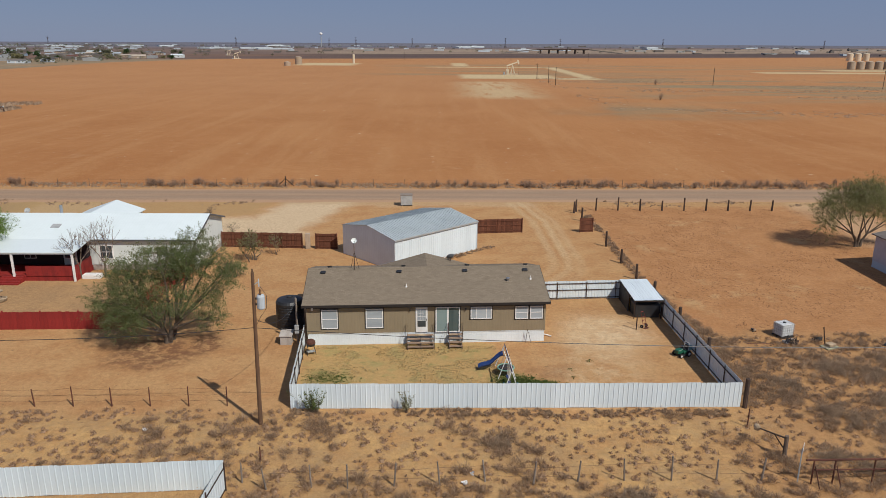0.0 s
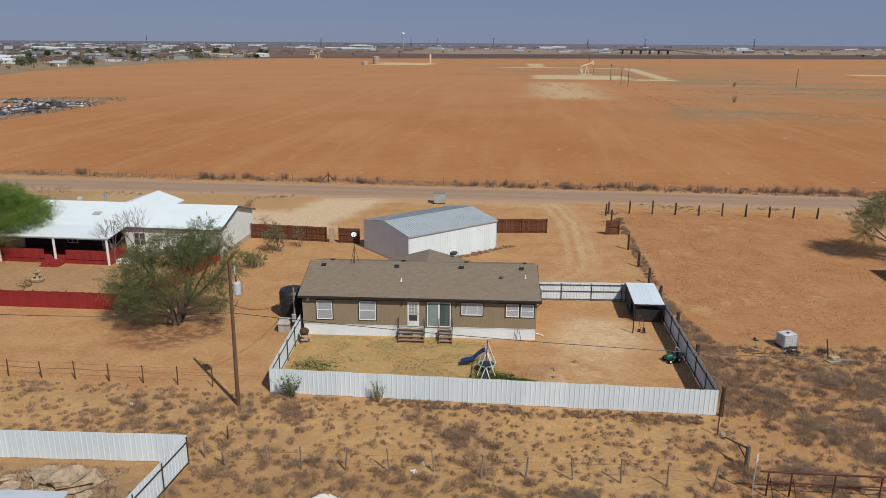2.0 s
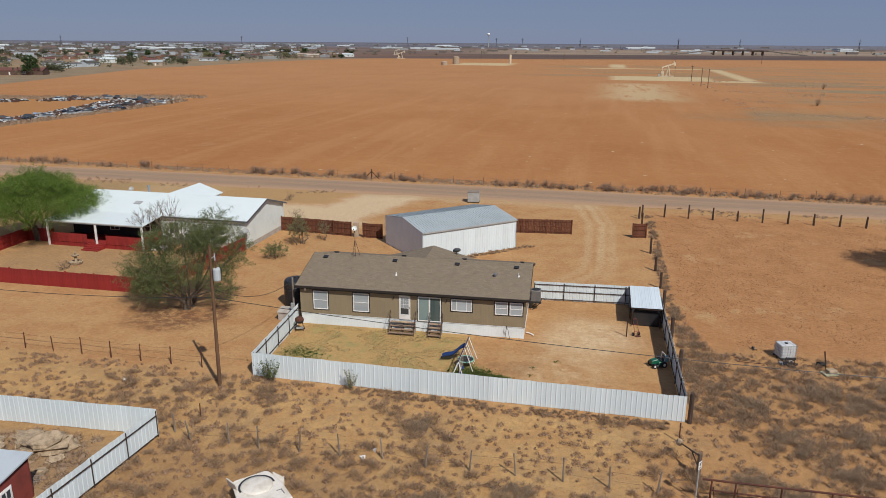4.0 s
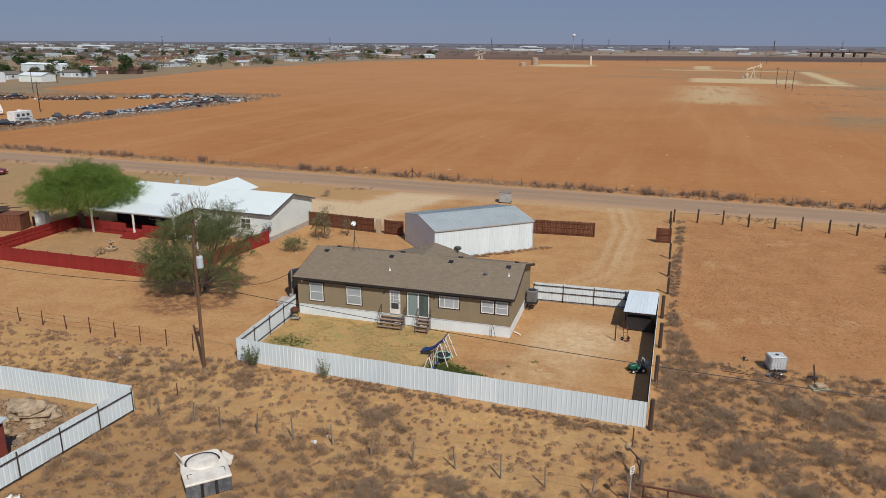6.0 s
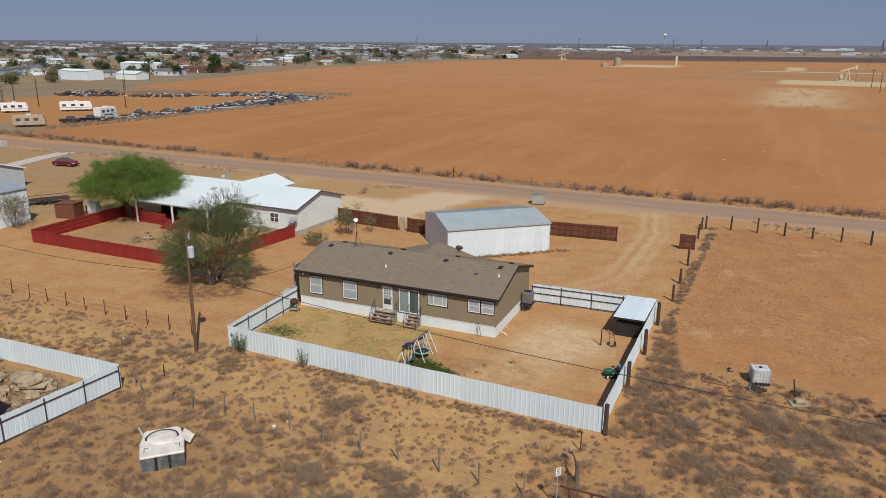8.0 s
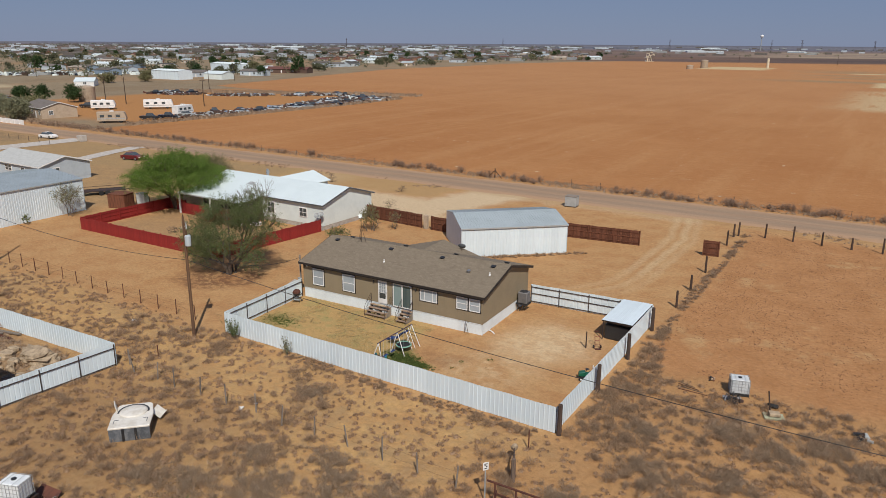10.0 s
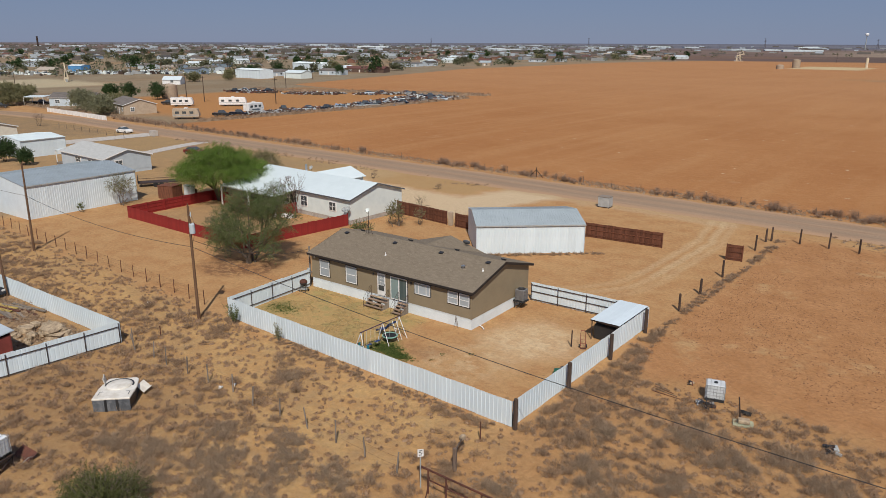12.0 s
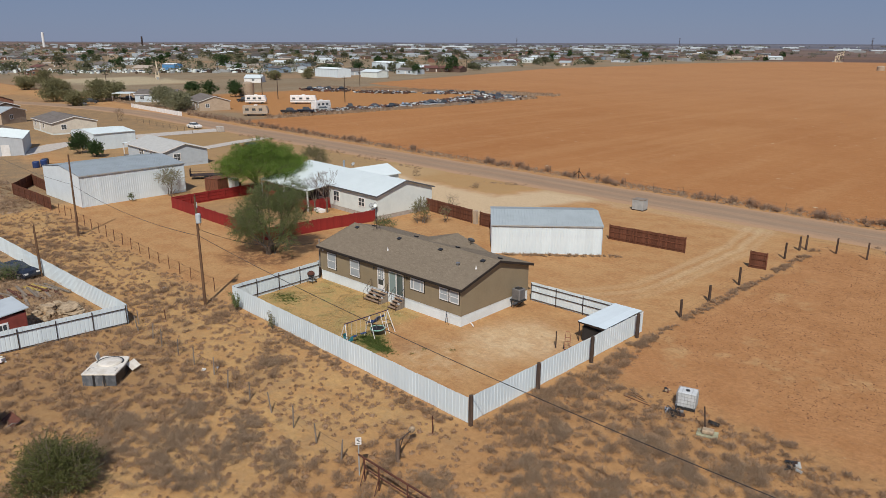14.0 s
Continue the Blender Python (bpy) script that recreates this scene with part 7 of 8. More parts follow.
# x, y, height, spread, leaf, leaves, bare share, label
for s, (x, y, h, r, leaf, n, bare, l) in enumerate(((-19.8, 66.6, 1.75, 1.5, LEAF_OLIVE, 4200, 0.25, "round thin green bush on bare dirt behind the house"), (-19.4, 72.3, 3.7, 1.4, LEAF_SPRING, 4600, 0.4, "tall thin spring-green bush by the wooden fence"), (-17.4, 74.6, 2.6, 1.0, LEAF_SPRING, 1500, 0.5, "thin half-bare bush by the wooden fence"), (-24.4, 82.7, 1.5, 1.2, LEAF_SPRING, 700, 0.7, "half-bare bush beside the pale drive"), (-57.0, 56.0, 4.9, 2.3, LEAF_GREY, 5200, 0.45, "pale half-bare small tree in front of the white barn"), (-57.2, 50.4, 1.3, 0.6, LEAF_OLIVE, 900, 0.2, "small weed bush by the barn wall"), (-68.0, 89.0, 3.2, 2.8, LEAF_SPRING, 9000, 0.15, "yellowish bushy tree behind the umbrella tree"), (-63.0, 87.0, 2.4, 2.2, LEAF_SPRING, 5000, 0.2, "yellowish bush behind the umbrella tree"), (-44.4, 93.7, 1.5, 0.9, DRYGREY, 700, 0.6, "dry brown bush near the road"), (-30.2, 93.8, 1.0, 0.8, DRYGREY, 600, 0.5, "low dry bush near the road"), (-38.5, 58.0, 1.0, 0.6, DRYGREY, 500, 0.5, "dry bush in the red-fenced yard"), (-109.8, 60.6, 4.8, 2.2, LEAF_DARK, 12000, 0.02, "round dark evergreen tree behind the barn"), (-103.2, 61.3, 3.4, 1.7, LEAF_DARK, 8000, 0.02, "smaller round evergreen tree behind the barn"), (9.65, 20.55, 2.5, 2.3, LEAF_JUNIPER, 30000, 0.05, "dark green juniper bush in the scrub"), (-29.8, 28.0, 1.8, 1.6, LEAF_OLIVE, 4000, 0.2, "green bush behind the parked cars"), (-167.1, 90.0, 4.4, 1.8, DRYGREY, 1800, 0.6, "bare brown tree beside the road")), 31):
    rr = random.Random(s)
    lobes = [(0, 0, h * 0.62, r * 0.6, r * 0.6, h * 0.3)] + [(r * 0.5 * math.cos(a), r * 0.5 * math.sin(a), h * rr.uniform(0.35, 0.65), r * 0.45, r * 0.45, h * 0.22) for a in (0.4, 1.9, 3.3, 4.9)]
    tree("bush" if h < 3 else "small_tree", x, y, l, lobes, n, 0.036 if h < 3 else 0.085 if leaf is LEAF_DARK else 0.05, leaf, 0.035 if h < 3 else 0.07, s, h * 0.2, 4, bare=bare, spray=0.42 * r + 0.1, per=16, loose=0.05)


def fountain():
    f = thing("garden_fountain", -38.7, 59.85, 0, 0, "small tiered stone garden fountain on bare dirt", "fountain")
    part("basin", Mesh().lathe([(0.55, 0), (0.62, 0.1), (0.66, 0.28), (0.56, 0.3), (0.5, 0.2)], 16), STONE, f)
    part("column", Mesh().lathe([(0.16, 0.18), (0.12, 0.5), (0.15, 0.78)], 10), STONE, f)
    part("bowl", Mesh().lathe([(0.12, 0.76), (0.36, 0.88), (0.4, 0.97), (0.3, 0.95), (0.08, 1.0), (0.09, 1.22), (0.02, 1.32)], 14), STONE, f)


fountain()


def bare_tree(x, y, h, seed, label, spread=0.8):
    rng = np.random.default_rng(seed)
    t = thing("bare_tree", x, y, 0, 0, label, "tree")
    m = Mesh()
    part("trunk", Mesh().tube([(0, 0, -0.1), (0.05, 0, h * 0.25)], 0.12, 0.09, 6), BARK, t)

    def grow(p, d, length, r, depth):
        q = p + d * length
        m.tube([p, p.lerp(q, 0.5) + Vector(rng.normal(0, 0.04 * length, 3)), q], r, r * 0.6, 4)
        if depth:
            for _ in range(3):
                e = (d + Vector(rng.normal(0, 0.42 * spread, 3)) + Vector((0, 0, 0.12))).normalized()
                grow(q, e, length * rng.uniform(0.6, 0.85), r * 0.6, depth - 1)

    for _ in range(5):
        d = Vector((rng.normal(0, 0.45 * spread), rng.normal(0, 0.45 * spread), 1)).normalized()
        grow(Vector((0.05, 0, h * 0.22)), d, h * 0.27, 0.05, 3)
    part("limb", m, TWIG, t)


bare_tree(-32.4, 66.9, 6.0, 5, "leafless grey tree in front of the house wall")
bare_tree(-34.6, 66.4, 5.2, 6, "leafless grey tree beside the veranda")

rng = np.random.default_rng(77)
for x, h, l in ((-7.6, 1.75, "tall grey-green weed against the metal fence"), (-1.75, 1.6, "thin grey-green weed against the metal fence")):
    t = thing("weed", x, 40.05, 0, 0, l, "weed")
    pts, stems = [], Mesh()
    for _ in range(34 if x < -5 else 20):
        a, b = rng.normal(0, 0.42 if x < -5 else 0.25), rng.normal(-0.12, 0.12)
        hh = h * rng.uniform(0.45, 1.0)
        stems.tube([(a * 0.3, b * 0.4, 0), (a * 0.7, b, hh * 0.6), (a * 1.25, b * 1.4, hh)], 0.008, 0.003, 3)
        for q in rng.uniform(0.3, 1.0, 26):
            pts.append((a * (0.3 + 0.95 * q) + rng.normal(0, 0.035), b * (0.4 + q) + rng.normal(0, 0.035), hh * q))
    part("stem", stems, TWIG, t)
    part("foliage", leaf_mesh("foliage", pts, 0.04, LEAF_GREY if x > -5 else LEAF_OLIVE, rng, 1.8), None, t)


# ---- dry scrub, weeds and clods that nobody could count ----
def scatter(n, x0, x1, y0, y1, keep, seed):
    g = np.random.default_rng(seed)
    out = []
    for x, y in zip(g.uniform(x0, x1, n), g.uniform(y0, y1, n)):
        if keep(x, y, g):
            out.append((x, y))
    return out


def patchy(x, y, f=0.16, lo=-0.1):
    return noise.noise(Vector((x * f, y * f, 3.7))) > lo


def in_scrub(x, y):
    if -12 < x < 20.2 and y > 40.1:
        return False
    if x < -10.9 and y < 32.2 + (x + 10.8) * 0.065:
        return False
    if x > 20 and y > max(52.2 + 3.5 * noise.noise(Vector((x * 0.2, 1.0, 0))), 61.0 - (x - 20.2) * 4.0):
        return False
    if x <= 20.2 and y > 40.3:
        return False
    return not (abs(x + 1.98) < 1.75 and abs(y - 27.3) < 1.75)


g = np.random.default_rng(9)
spots = [(x, y, 0.10 + 0.24 * g.random() ** 1.8, g.uniform(0.12, 0.26)) for x, y in scatter(21000, -85, 62, 12, 62, lambda x, y, q: in_scrub(x, y) and (x > -48 or q.random() < 0.4) and (patchy(x, y, 0.3, -0.2) or q.random() < 0.6), 10)]
tagged(part("dry_grass", tuft_mesh("dry_grass", spots, DRY, g, 140, 0.0105, 0.6, 0.2)), "tufts of dry brown grass on red sand", "dry grass", kind="stuff")
spots = [(x, y, g.uniform(0.22, 0.6), g.uniform(0.16, 0.42)) for x, y in scatter(13500, -85, 62, 12, 62, lambda x, y, q: in_scrub(x, y) and (x > -48 or q.random() < 0.5) and ((patchy(x, y, 0.13, 0.08 - 0.35 * (y < 33 and x < 8)) and q.random() < 0.8) or ((x > 20.0 or (x > 16.5 and y < 37.5)) and patchy(x, y, 0.17, -0.3) and q.random() < 0.75) or q.random() < 0.03), 11)]
tagged(part("grey_scrub", tuft_mesh("grey_scrub", spots, DRYGREY, g, 270, 0.0065, 0, 0.32)), "low tangled grey dry scrub bushes", "scrub", kind="stuff")
for i, (x, y, r, h) in enumerate(((28.5, 46.5, 1.7, 1.0), (31.0, 45.0, 1.5, 0.9), (25.5, 39.5, 1.5, 0.8), (27.5, 36.5, 1.3, 0.8), (33.5, 47.5, 1.4, 0.8), (29.5, 41.0, 1.2, 0.7), (24.0, 44.0, 1.1, 0.6), (9.0, 28.0, 1.0, 0.6), (22.4, 35.0, 1.0, 0.7), (36.0, 46.0, 1.3, 0.7), (4.0, 36.5, 0.8, 0.4), (12.0, 30.2, 0.9, 0.6), (24.3, 34.2, 0.9, 0.5), (32.0, 39.5, 1.2, 0.6), (38.5, 42.0, 1.4, 0.8), (11.4, 25.2, 1.5, 0.6), (9.3, 26.6, 1.6, 0.6), (13.8, 26.2, 1.5, 0.6), (7.6, 24.0, 1.5, 0.6), (12.2, 28.4, 1.3, 0.5), (5.2, 25.6, 1.4, 0.6), (10.2, 31.0, 1.2, 0.5), (15.0, 30.4, 1.3, 0.5), (6.6, 29.2, 1.2, 0.5), (2.6, 24.6, 1.2, 0.5))):
    q = np.random.default_rng(200 + i)
    sub = [(q.normal(0, r * 0.6), q.normal(0, r * 0.5), q.uniform(0.16, 0.28) * r, h * q.uniform(0.35, 0.9)) for _ in range(64)]
    ob = part("dry_bush", tuft_mesh("dry_bush", sub, GREYTWIG, q, 250, 0.0045, 0, 0.4))
    ob.matrix_basis = pose(x, y, 0)
    tagged(ob, "tangled grey leafless bush in the scrub", "bush", "dry bushes")
spots = [(x, y, g.uniform(0.12, 0.4), g.uniform(0.12, 0.45)) for x, y in scatter(3300, -170, 130, 111.3, 114.9, lambda x, y, q: patchy(x, y, 0.12, -0.5), 12)]
spots += [(x, y, g.uniform(0.4, 0.9), g.uniform(0.3, 0.8)) for x, y in scatter(130, -160, 120, 112, 114.5, lambda x, y, q: patchy(x, y, 0.09, 0.05), 13)]
spots += [(x, y, g.uniform(0.15, 0.4), g.uniform(0.1, 0.3)) for x, y in scatter(900, -120, 60, 98.5, 102.0, lambda x, y, q: patchy(x, y, 0.15, 0.0) and not -26 < x < 16, 14)]
tagged(part("roadside_weeds", tuft_mesh("roadside_weeds", spots, DRYGREY, g, 50, 0.010, 0.6, 0.4)), "dry brown weeds along the field fence", "weeds", kind="stuff")
spots = [(x, y, g.uniform(0.8, 1.9), g.uniform(0.6, 1.5)) for x, y in scatter(300, -175, 130, 111.8, 114.8, lambda x, y, q: patchy(x, y, 0.11, -0.15), 41)]
tagged(part("roadside_shrubs", wisp_mesh("roadside_shrubs", spots, REDTWIG, g, 170, 0.011)), "leafless wispy reddish shrubs along the field fence", "shrubs", kind="stuff")
spots = [(x, y, 0.04 + 0.055 * g.random() ** 2, g.uniform(0.035, 0.06)) for x, y in scatter(10500, 20.8, 52, 47, 96, lambda x, y, q: patchy(x, y, 0.2, -0.2) and not (x > 44.5 and y < 72), 15)]
tagged(part("pasture_stubble", tuft_mesh("pasture_stubble", spots, CLOD, g, 3, 0.006, 0.9, 0.1)), "small dark grass stubs on the pasture", "stubble", kind="stuff")
spots = [(x, y, g.uniform(0.25, 0.5), g.uniform(0.2, 0.45)) for x, y in scatter(330, 20.1, 24.0, 41, 61, lambda x, y, q: x < 24.2 - (y - 41) * 0.17, 51)]
spots += [(x, y, g.uniform(0.15, 0.4), g.uniform(0.12, 0.32)) for x, y in scatter(420, 19.7, 20.6, 41, 96, lambda x, y, q: patchy(x, y, 0.4, -0.2), 16)]
spots += [(x, y, g.uniform(0.08, 0.24), g.uniform(0.08, 0.2)) for x, y in scatter(520, -9, 19.4, 39.5, 40.45, lambda x, y, q: patchy(x, y, 0.5, -0.1), 17)]
spots += [(-4.12 + t * 8.7 + g.normal(0.5, 0.25), 68.9 + t * 8.2 - abs(g.normal(0.5, 0.3)), g.uniform(0.1, 0.3), g.uniform(0.08, 0.3)) for t in g.uniform(0.1, 1.15, 130)]
tagged(part("fence_weeds", tuft_mesh("fence_weeds", spots, DRYGREY, g, 170, 0.008, 0, 0.35)), "dry weeds along fences and walls", "weeds", kind="stuff")
spots = [(x, y, g.uniform(0.06, 0.16), g.uniform(0.02, 0.05)) for x, y in scatter(7000, -9.0, 4.6, 41.0, 50.3, lambda x, y, q: patchy(x, y, 0.45, -0.12) or y > 49.6, 18)]
tagged(part("lawn_grass", tuft_mesh("lawn_grass", spots, STRAW, g, 14, 0.012, 0)), "thin straw-coloured lawn grass", "grass", kind="stuff")
spots = [(cx + g.normal(0, sx), cy + g.normal(0, sy), g.uniform(0.06, 0.15), g.uniform(0.04, 0.08)) for cx, cy, sx, sy, k in ((5.6, 44.3, 0.75, 0.45, 700), (7.2, 43.9, 0.65, 0.25, 420), (-7.3, 44.7, 0.8, 0.5, 240), (0.3, 41.5, 0.9, 0.2, 90), (9.7, 46.2, 0.1, 0.1, 8), (11.2, 47.6, 0.15, 0.1, 10), (9.6, 45.0, 0.1, 0.1, 6)) for _ in range(k)]
tagged(part("green_grass", tuft_mesh("green_grass", spots, GRASS, g, 26, 0.012, 0)), "patches of short green grass in the yard", "grass", kind="stuff")
spots = [(x, y, g.uniform(0.15, 0.5), g.uniform(0.1, 0.3)) for x, y in scatter(2600, -45, -11.6, 11, 31, lambda x, y, q: y < 31.6 + (x + 10.8) * 0.065 and patchy(x, y, 0.25, -0.1) and not (-17 < x < -13 and 21.5 < y < 26), 19)]
spots += [(x, y, g.uniform(0.3, 0.9), g.uniform(0.2, 0.5)) for x, y in scatter(2600, -140, -60, 14, 50, lambda x, y, q: y < 43 - 0.12 * (x + 100) and patchy(x, y, 0.1, -0.3) and not (-82 < x < -57 and y > 38), 27)]
tagged(part("yard_grass", tuft_mesh("yard_grass", spots, DRYGREY, g, 60, 0.012, 0.7, 0.35)), "dry brown weeds in the cluttered yard", "weeds", kind="stuff")


# ---- oil field ----
CREAM = mat("cream_machine_paint", (0.62, 0.53, 0.38), (0.50, 0.41, 0.29), 0.6, 0, 0.4, 1, 8, 0.1, 0.1)


def pump_jack(x, y, rz, s, label):
    p = thing("pump_jack", x, y, 0, rz, label, "pump jack", "pump jacks in the field")
    p.scale = (s, s, s)
    part("base", Mesh().box(-4, -0.7, 0, 3.2, 0.7, 0.5), CREAM, p)
    for yy in (-0.9, 0.9):
        part("samson_leg", Mesh().tube([(-0.9, yy, 0.4), (0, 0, 5.6)], 0.18, 0.14, 6).tube([(1.2, yy, 0.4), (0, 0, 5.6)], 0.18, 0.14, 6), CREAM, p)
    part("walking_beam", Mesh().box(-3.6, -0.22, -0.3, 3.4, 0.22, 0.35), CREAM, p).matrix_basis = pose(0, 0, 5.9, 0, -18, 0)
    part("horse_head", Mesh().prism([(3.0, -1.3), (3.6, -1.2), (3.95, -0.2), (3.8, 0.8), (3.2, 1.3), (3.0, 0.4)], -0.25, 0.25), CREAM, p).matrix_basis = pose(0, 0, 5.9, 0, -18, 0)
    for yy in (-0.75, 0.75):
        part("crank", Mesh().box(-3.5, yy - 0.12, 1.0, -2.3, yy + 0.12, 3.0), CREAM, p)
        part("pitman_arm", Mesh().tube([(-2.9, yy, 2.4), (-3.3, yy * 0.4, 5.0)], 0.1, 0.1, 5), CREAM, p)
    part("gearbox", Mesh().box(-3.4, -0.6, 0.5, -2.2, 0.6, 2.0), CREAM, p)
    part("motor", Mesh().box(-5.2, -0.5, 0, -4.2, 0.5, 1.2), BRONZE, p)
    part("polished_rod", Mesh().tube([(3.75, 0, 0), (3.75, 0, 6.2)], 0.06, 0.06, 5), STEEL, p)
    return p


pj = pump_jack(53.5, 522, 8, 1.25, "cream-painted pump jack on a pale sand pad")
copy_thing(pj, pose(-250, 930, 0, 0, 0, 30))
copy_thing(pj, pose(395, 640, 0, 0, 0, 150))
copy_thing(pj, pose(-320, 1150, 0, 0, 0, 10))
copy_thing(pj, pose(-384, 193, 0, 0, 0, 158))


def storage_tank(x, y, r, h, material, label, group="storage tanks"):
    t = part("storage_tank", Mesh().lathe([(r, 0), (r, h), (r * 0.55, h + r * 0.16), (0.1, h + r * 0.22)], 20), material)
    t.matrix_basis = pose(x, y, 0)
    return tagged(t, label, "storage tank", group)


storage_tank(-136, 728, 3.4, 7, TAN, "tan oil storage tank on a pale pad")
storage_tank(-139, 688, 3.0, 3.2, TAN, "low tan oil tank on a pale pad")
storage_tank(-86, 765, 1.1, 9, CREAM, "slim cream vessel on a pale pad")
storage_tank(-229, 165, 3.0, 5.2, TAN, "tan water tank behind the evergreen trees")
for i in range(5):
    storage_tank(372 + i * 9.5, 660 + i * 2, 3.4, 6.5, TAN, "tan oil storage tank in a row")
for i in range(3):
    storage_tank(560 + i * 11, 1000, 4.0, 9, CREAM, "pale far oil storage tank")


def utility_pole(x, y, h, group="far utility poles"):
    p = thing("utility_pole", x, y, 0, 0, "tall wooden utility pole in the open field", "utility pole", group)
    part("pole", Mesh().tube([(0, 0, -0.2), (0, 0, h)], 0.17, 0.11, 6), CREO, p)
    part("crossarm", Mesh().box(-1.1, -0.06, h - 0.7, 1.1, 0.06, h - 0.56), CREO, p)
    return p


up = utility_pole(62, 455, 9.5)
for x, y in ((62.5, 411), (64, 395), (150, 397), (229, 374), (310, 352), (-222, 168), (-176, 176), (-250, 240), (-330, 262), (-300, 300), (-350, 420), (-260, 120), (-205, 165), (-420, 250), (-500, 330), (90, 900), (180, 880), (-40, 920), (-150, 960)):
    copy_thing(up, pose(x, y, 0, 0, 0, (x * 7) % 90))


def pylon(x, y, h):
    p = thing("pylon", x, y, 2, 0, "far dark lattice transmission tower on the plain", "pylon", "transmission towers")
    m = Mesh()
    for a, b in ((-1, -1), (1, -1), (1, 1), (-1, 1)):
        m.tube([(a * h * 0.08, b * h * 0.08, -3), (a * h * 0.02, b * h * 0.02, h * 0.65), (0, 0, h)], 0.35, 0.25, 4)
    part("leg", m, STEEL, p)
    for z in (0.66, 0.8, 0.93):
        part("crossarm", Mesh().box(-h * 0.13, -0.3, h * z, h * 0.13, 0.3, h * z + 0.5), STEEL, p)
    return p


py = pylon(-272, 2500, 33)
for x, y in ((225, 2450), (-700, 2600), (760, 2500), (1280, 2450), (-1300, 2500), (-1900, 2300), (-420, 2900), (480, 2900), (1750, 2500), (-95, 2850)):
    copy_thing(py, pose(x, y, 2, 0, 0, (x * 3) % 60))


def water_tower(x, y, h):
    w = thing("water_tower", x, y, 2, 0, "far white ball-topped water tower", "water tower")
    part("stem", Mesh().tube([(0, 0, -3), (0, 0, h - 6)], 1.6, 1.1, 10), BRONZE, w)
    part("tank", Mesh().lathe([(1.2, h - 8), (4, h - 6.5), (5.4, h - 3.5), (5.0, h - 1), (2.5, h + 0.8), (0.2, h + 1.2)], 16), WHITE, w)


water_tower(-388, 2500, 46)
storage_tank(-2365, 985, 2.6, 32, STEEL, "far slim dark stack above the town", "far stacks")
storage_tank(-2167, 637, 3.2, 40, WHITE, "far slim white tower above the town", "far stacks")


def overpass():
    b = thing("overpass", 250, 1480, 0, 3, "far dark concrete highway overpass", "bridge")
    part("deck", Mesh().box(-52, -6, 7.0, 52, 6, 9.2), CREO, b)
    for i in range(6):
        part("pier", Mesh().box(-45 + i * 17.5, -5, 0, -43 + i * 17.5, 5, 7), CREO, b)
    for s in (-1, 1):
        e = Mesh()
        e.slab([(s * 52, -6, 8.8), (s * 130, -6, 0.1), (s * 130, 6, 0.1), (s * 52, 6, 8.8)][::s], 1.6)
        part("ramp", e, GRAVELROOF, b)


overpass()

# ---- town to the west and north-west ----
ROOFS = [GRAVELROOF, WROOF, ZINC, mat("red_brown_roof", (0.14, 0.06, 0.048), (0.11, 0.05, 0.04), 0.85), mat("pale_tan_roof", (0.42, 0.36, 0.29), (0.36, 0.30, 0.24), 0.85), mat("dark_roof", (0.09, 0.085, 0.08), (0.07, 0.065, 0.06), 0.9)]
WALLS = [OFFW, TAN, GREYS, WHITE, mat("brick_wall", (0.26, 0.13, 0.085), (0.21, 0.10, 0.07), 0.9), mat("blue_grey_wall", (0.26, 0.33, 0.40), (0.22, 0.29, 0.36), 0.7)]


def town_edge(y):
    e = -152.0
    if y > 236:
        e -= 125 * min(1.0, (y - 236) / 26)
    if y > 262:
        e -= 0.29 * min(y - 262, 230)
    if y > 760:
        e += 0.33 * (y - 760)
    return e


def town_house(k, x, y, rz):
    r = random.Random(500 + k)
    L, D, H = r.uniform(11, 20), r.uniform(7, 11), r.uniform(2.6, 3.4)
    wi = (2, 1, 2, 4, 4, 1, 2, 0, 1, 1, 5, 4, 2, 1)[k % 14]
    names = ("off-white", "tan", "pale grey", "white", "brown brick", "blue-grey")
    roofs = ("grey shingle", "white metal", "grey metal", "red-brown", "pale tan", "dark")
    ri = (0, 4, 5, 2, 0, 3, 0, 1, 5, 4, 0, 0, 5, 2)[k % 14]
    return gable_house("town_house", x, y, rz, L, D, H, r.uniform(0.8, 2.0), WALLS[wi], ROOFS[ri], f"{names[wi]} town house with a {roofs[ri]} roof", front=((1.5, 2.8, 1.0, 2.2), (L * 0.6, L * 0.6 + 1.4, 1.0, 2.2)), right=((2.0, 3.3, 1.0, 2.2),), door=L * 0.42, group="houses of the town", plain=True)


def far_tree(k, leaf, h, r, label, n_leaves=6500, size=0.16):
    rng = np.random.default_rng(900 + k)
    lobes = [(rng.normal(0, r * 0.33), rng.normal(0, r * 0.33), h * rng.uniform(0.22, 0.74), r * rng.uniform(0.4, 0.6), r * rng.uniform(0.4, 0.6), h * 0.2) for _ in range(15)]
    t = thing("town_tree", 0, -500 - 20 * k, 0, 0, label, "tree", "trees of the town")
    part("trunk", Mesh().tube([(0, 0, -0.2), (0.1, 0, h * 0.45)], 0.16, 0.08, 6), BARK, t)
    part("crown", leaf_mesh("crown", spray_points(lobes, n_leaves, rng, r * 0.28, 10, 0.0, 0.2, 0.2)[0], size, leaf, rng, 1.3), None, t)
    return t


def free(x, y):
    if math.hypot(x - 25, y - 8) < 450 and y > 93:
        return False
    if y < 113 and y > 93:
        return False
    if y <= 93:
        return x < -215
    if -290 < x < -140 and 113 < y < 290:
        return False
    if -490 < x < -270 and 100 < y < 285:
        return False
    return x < town_edge(y) - 14


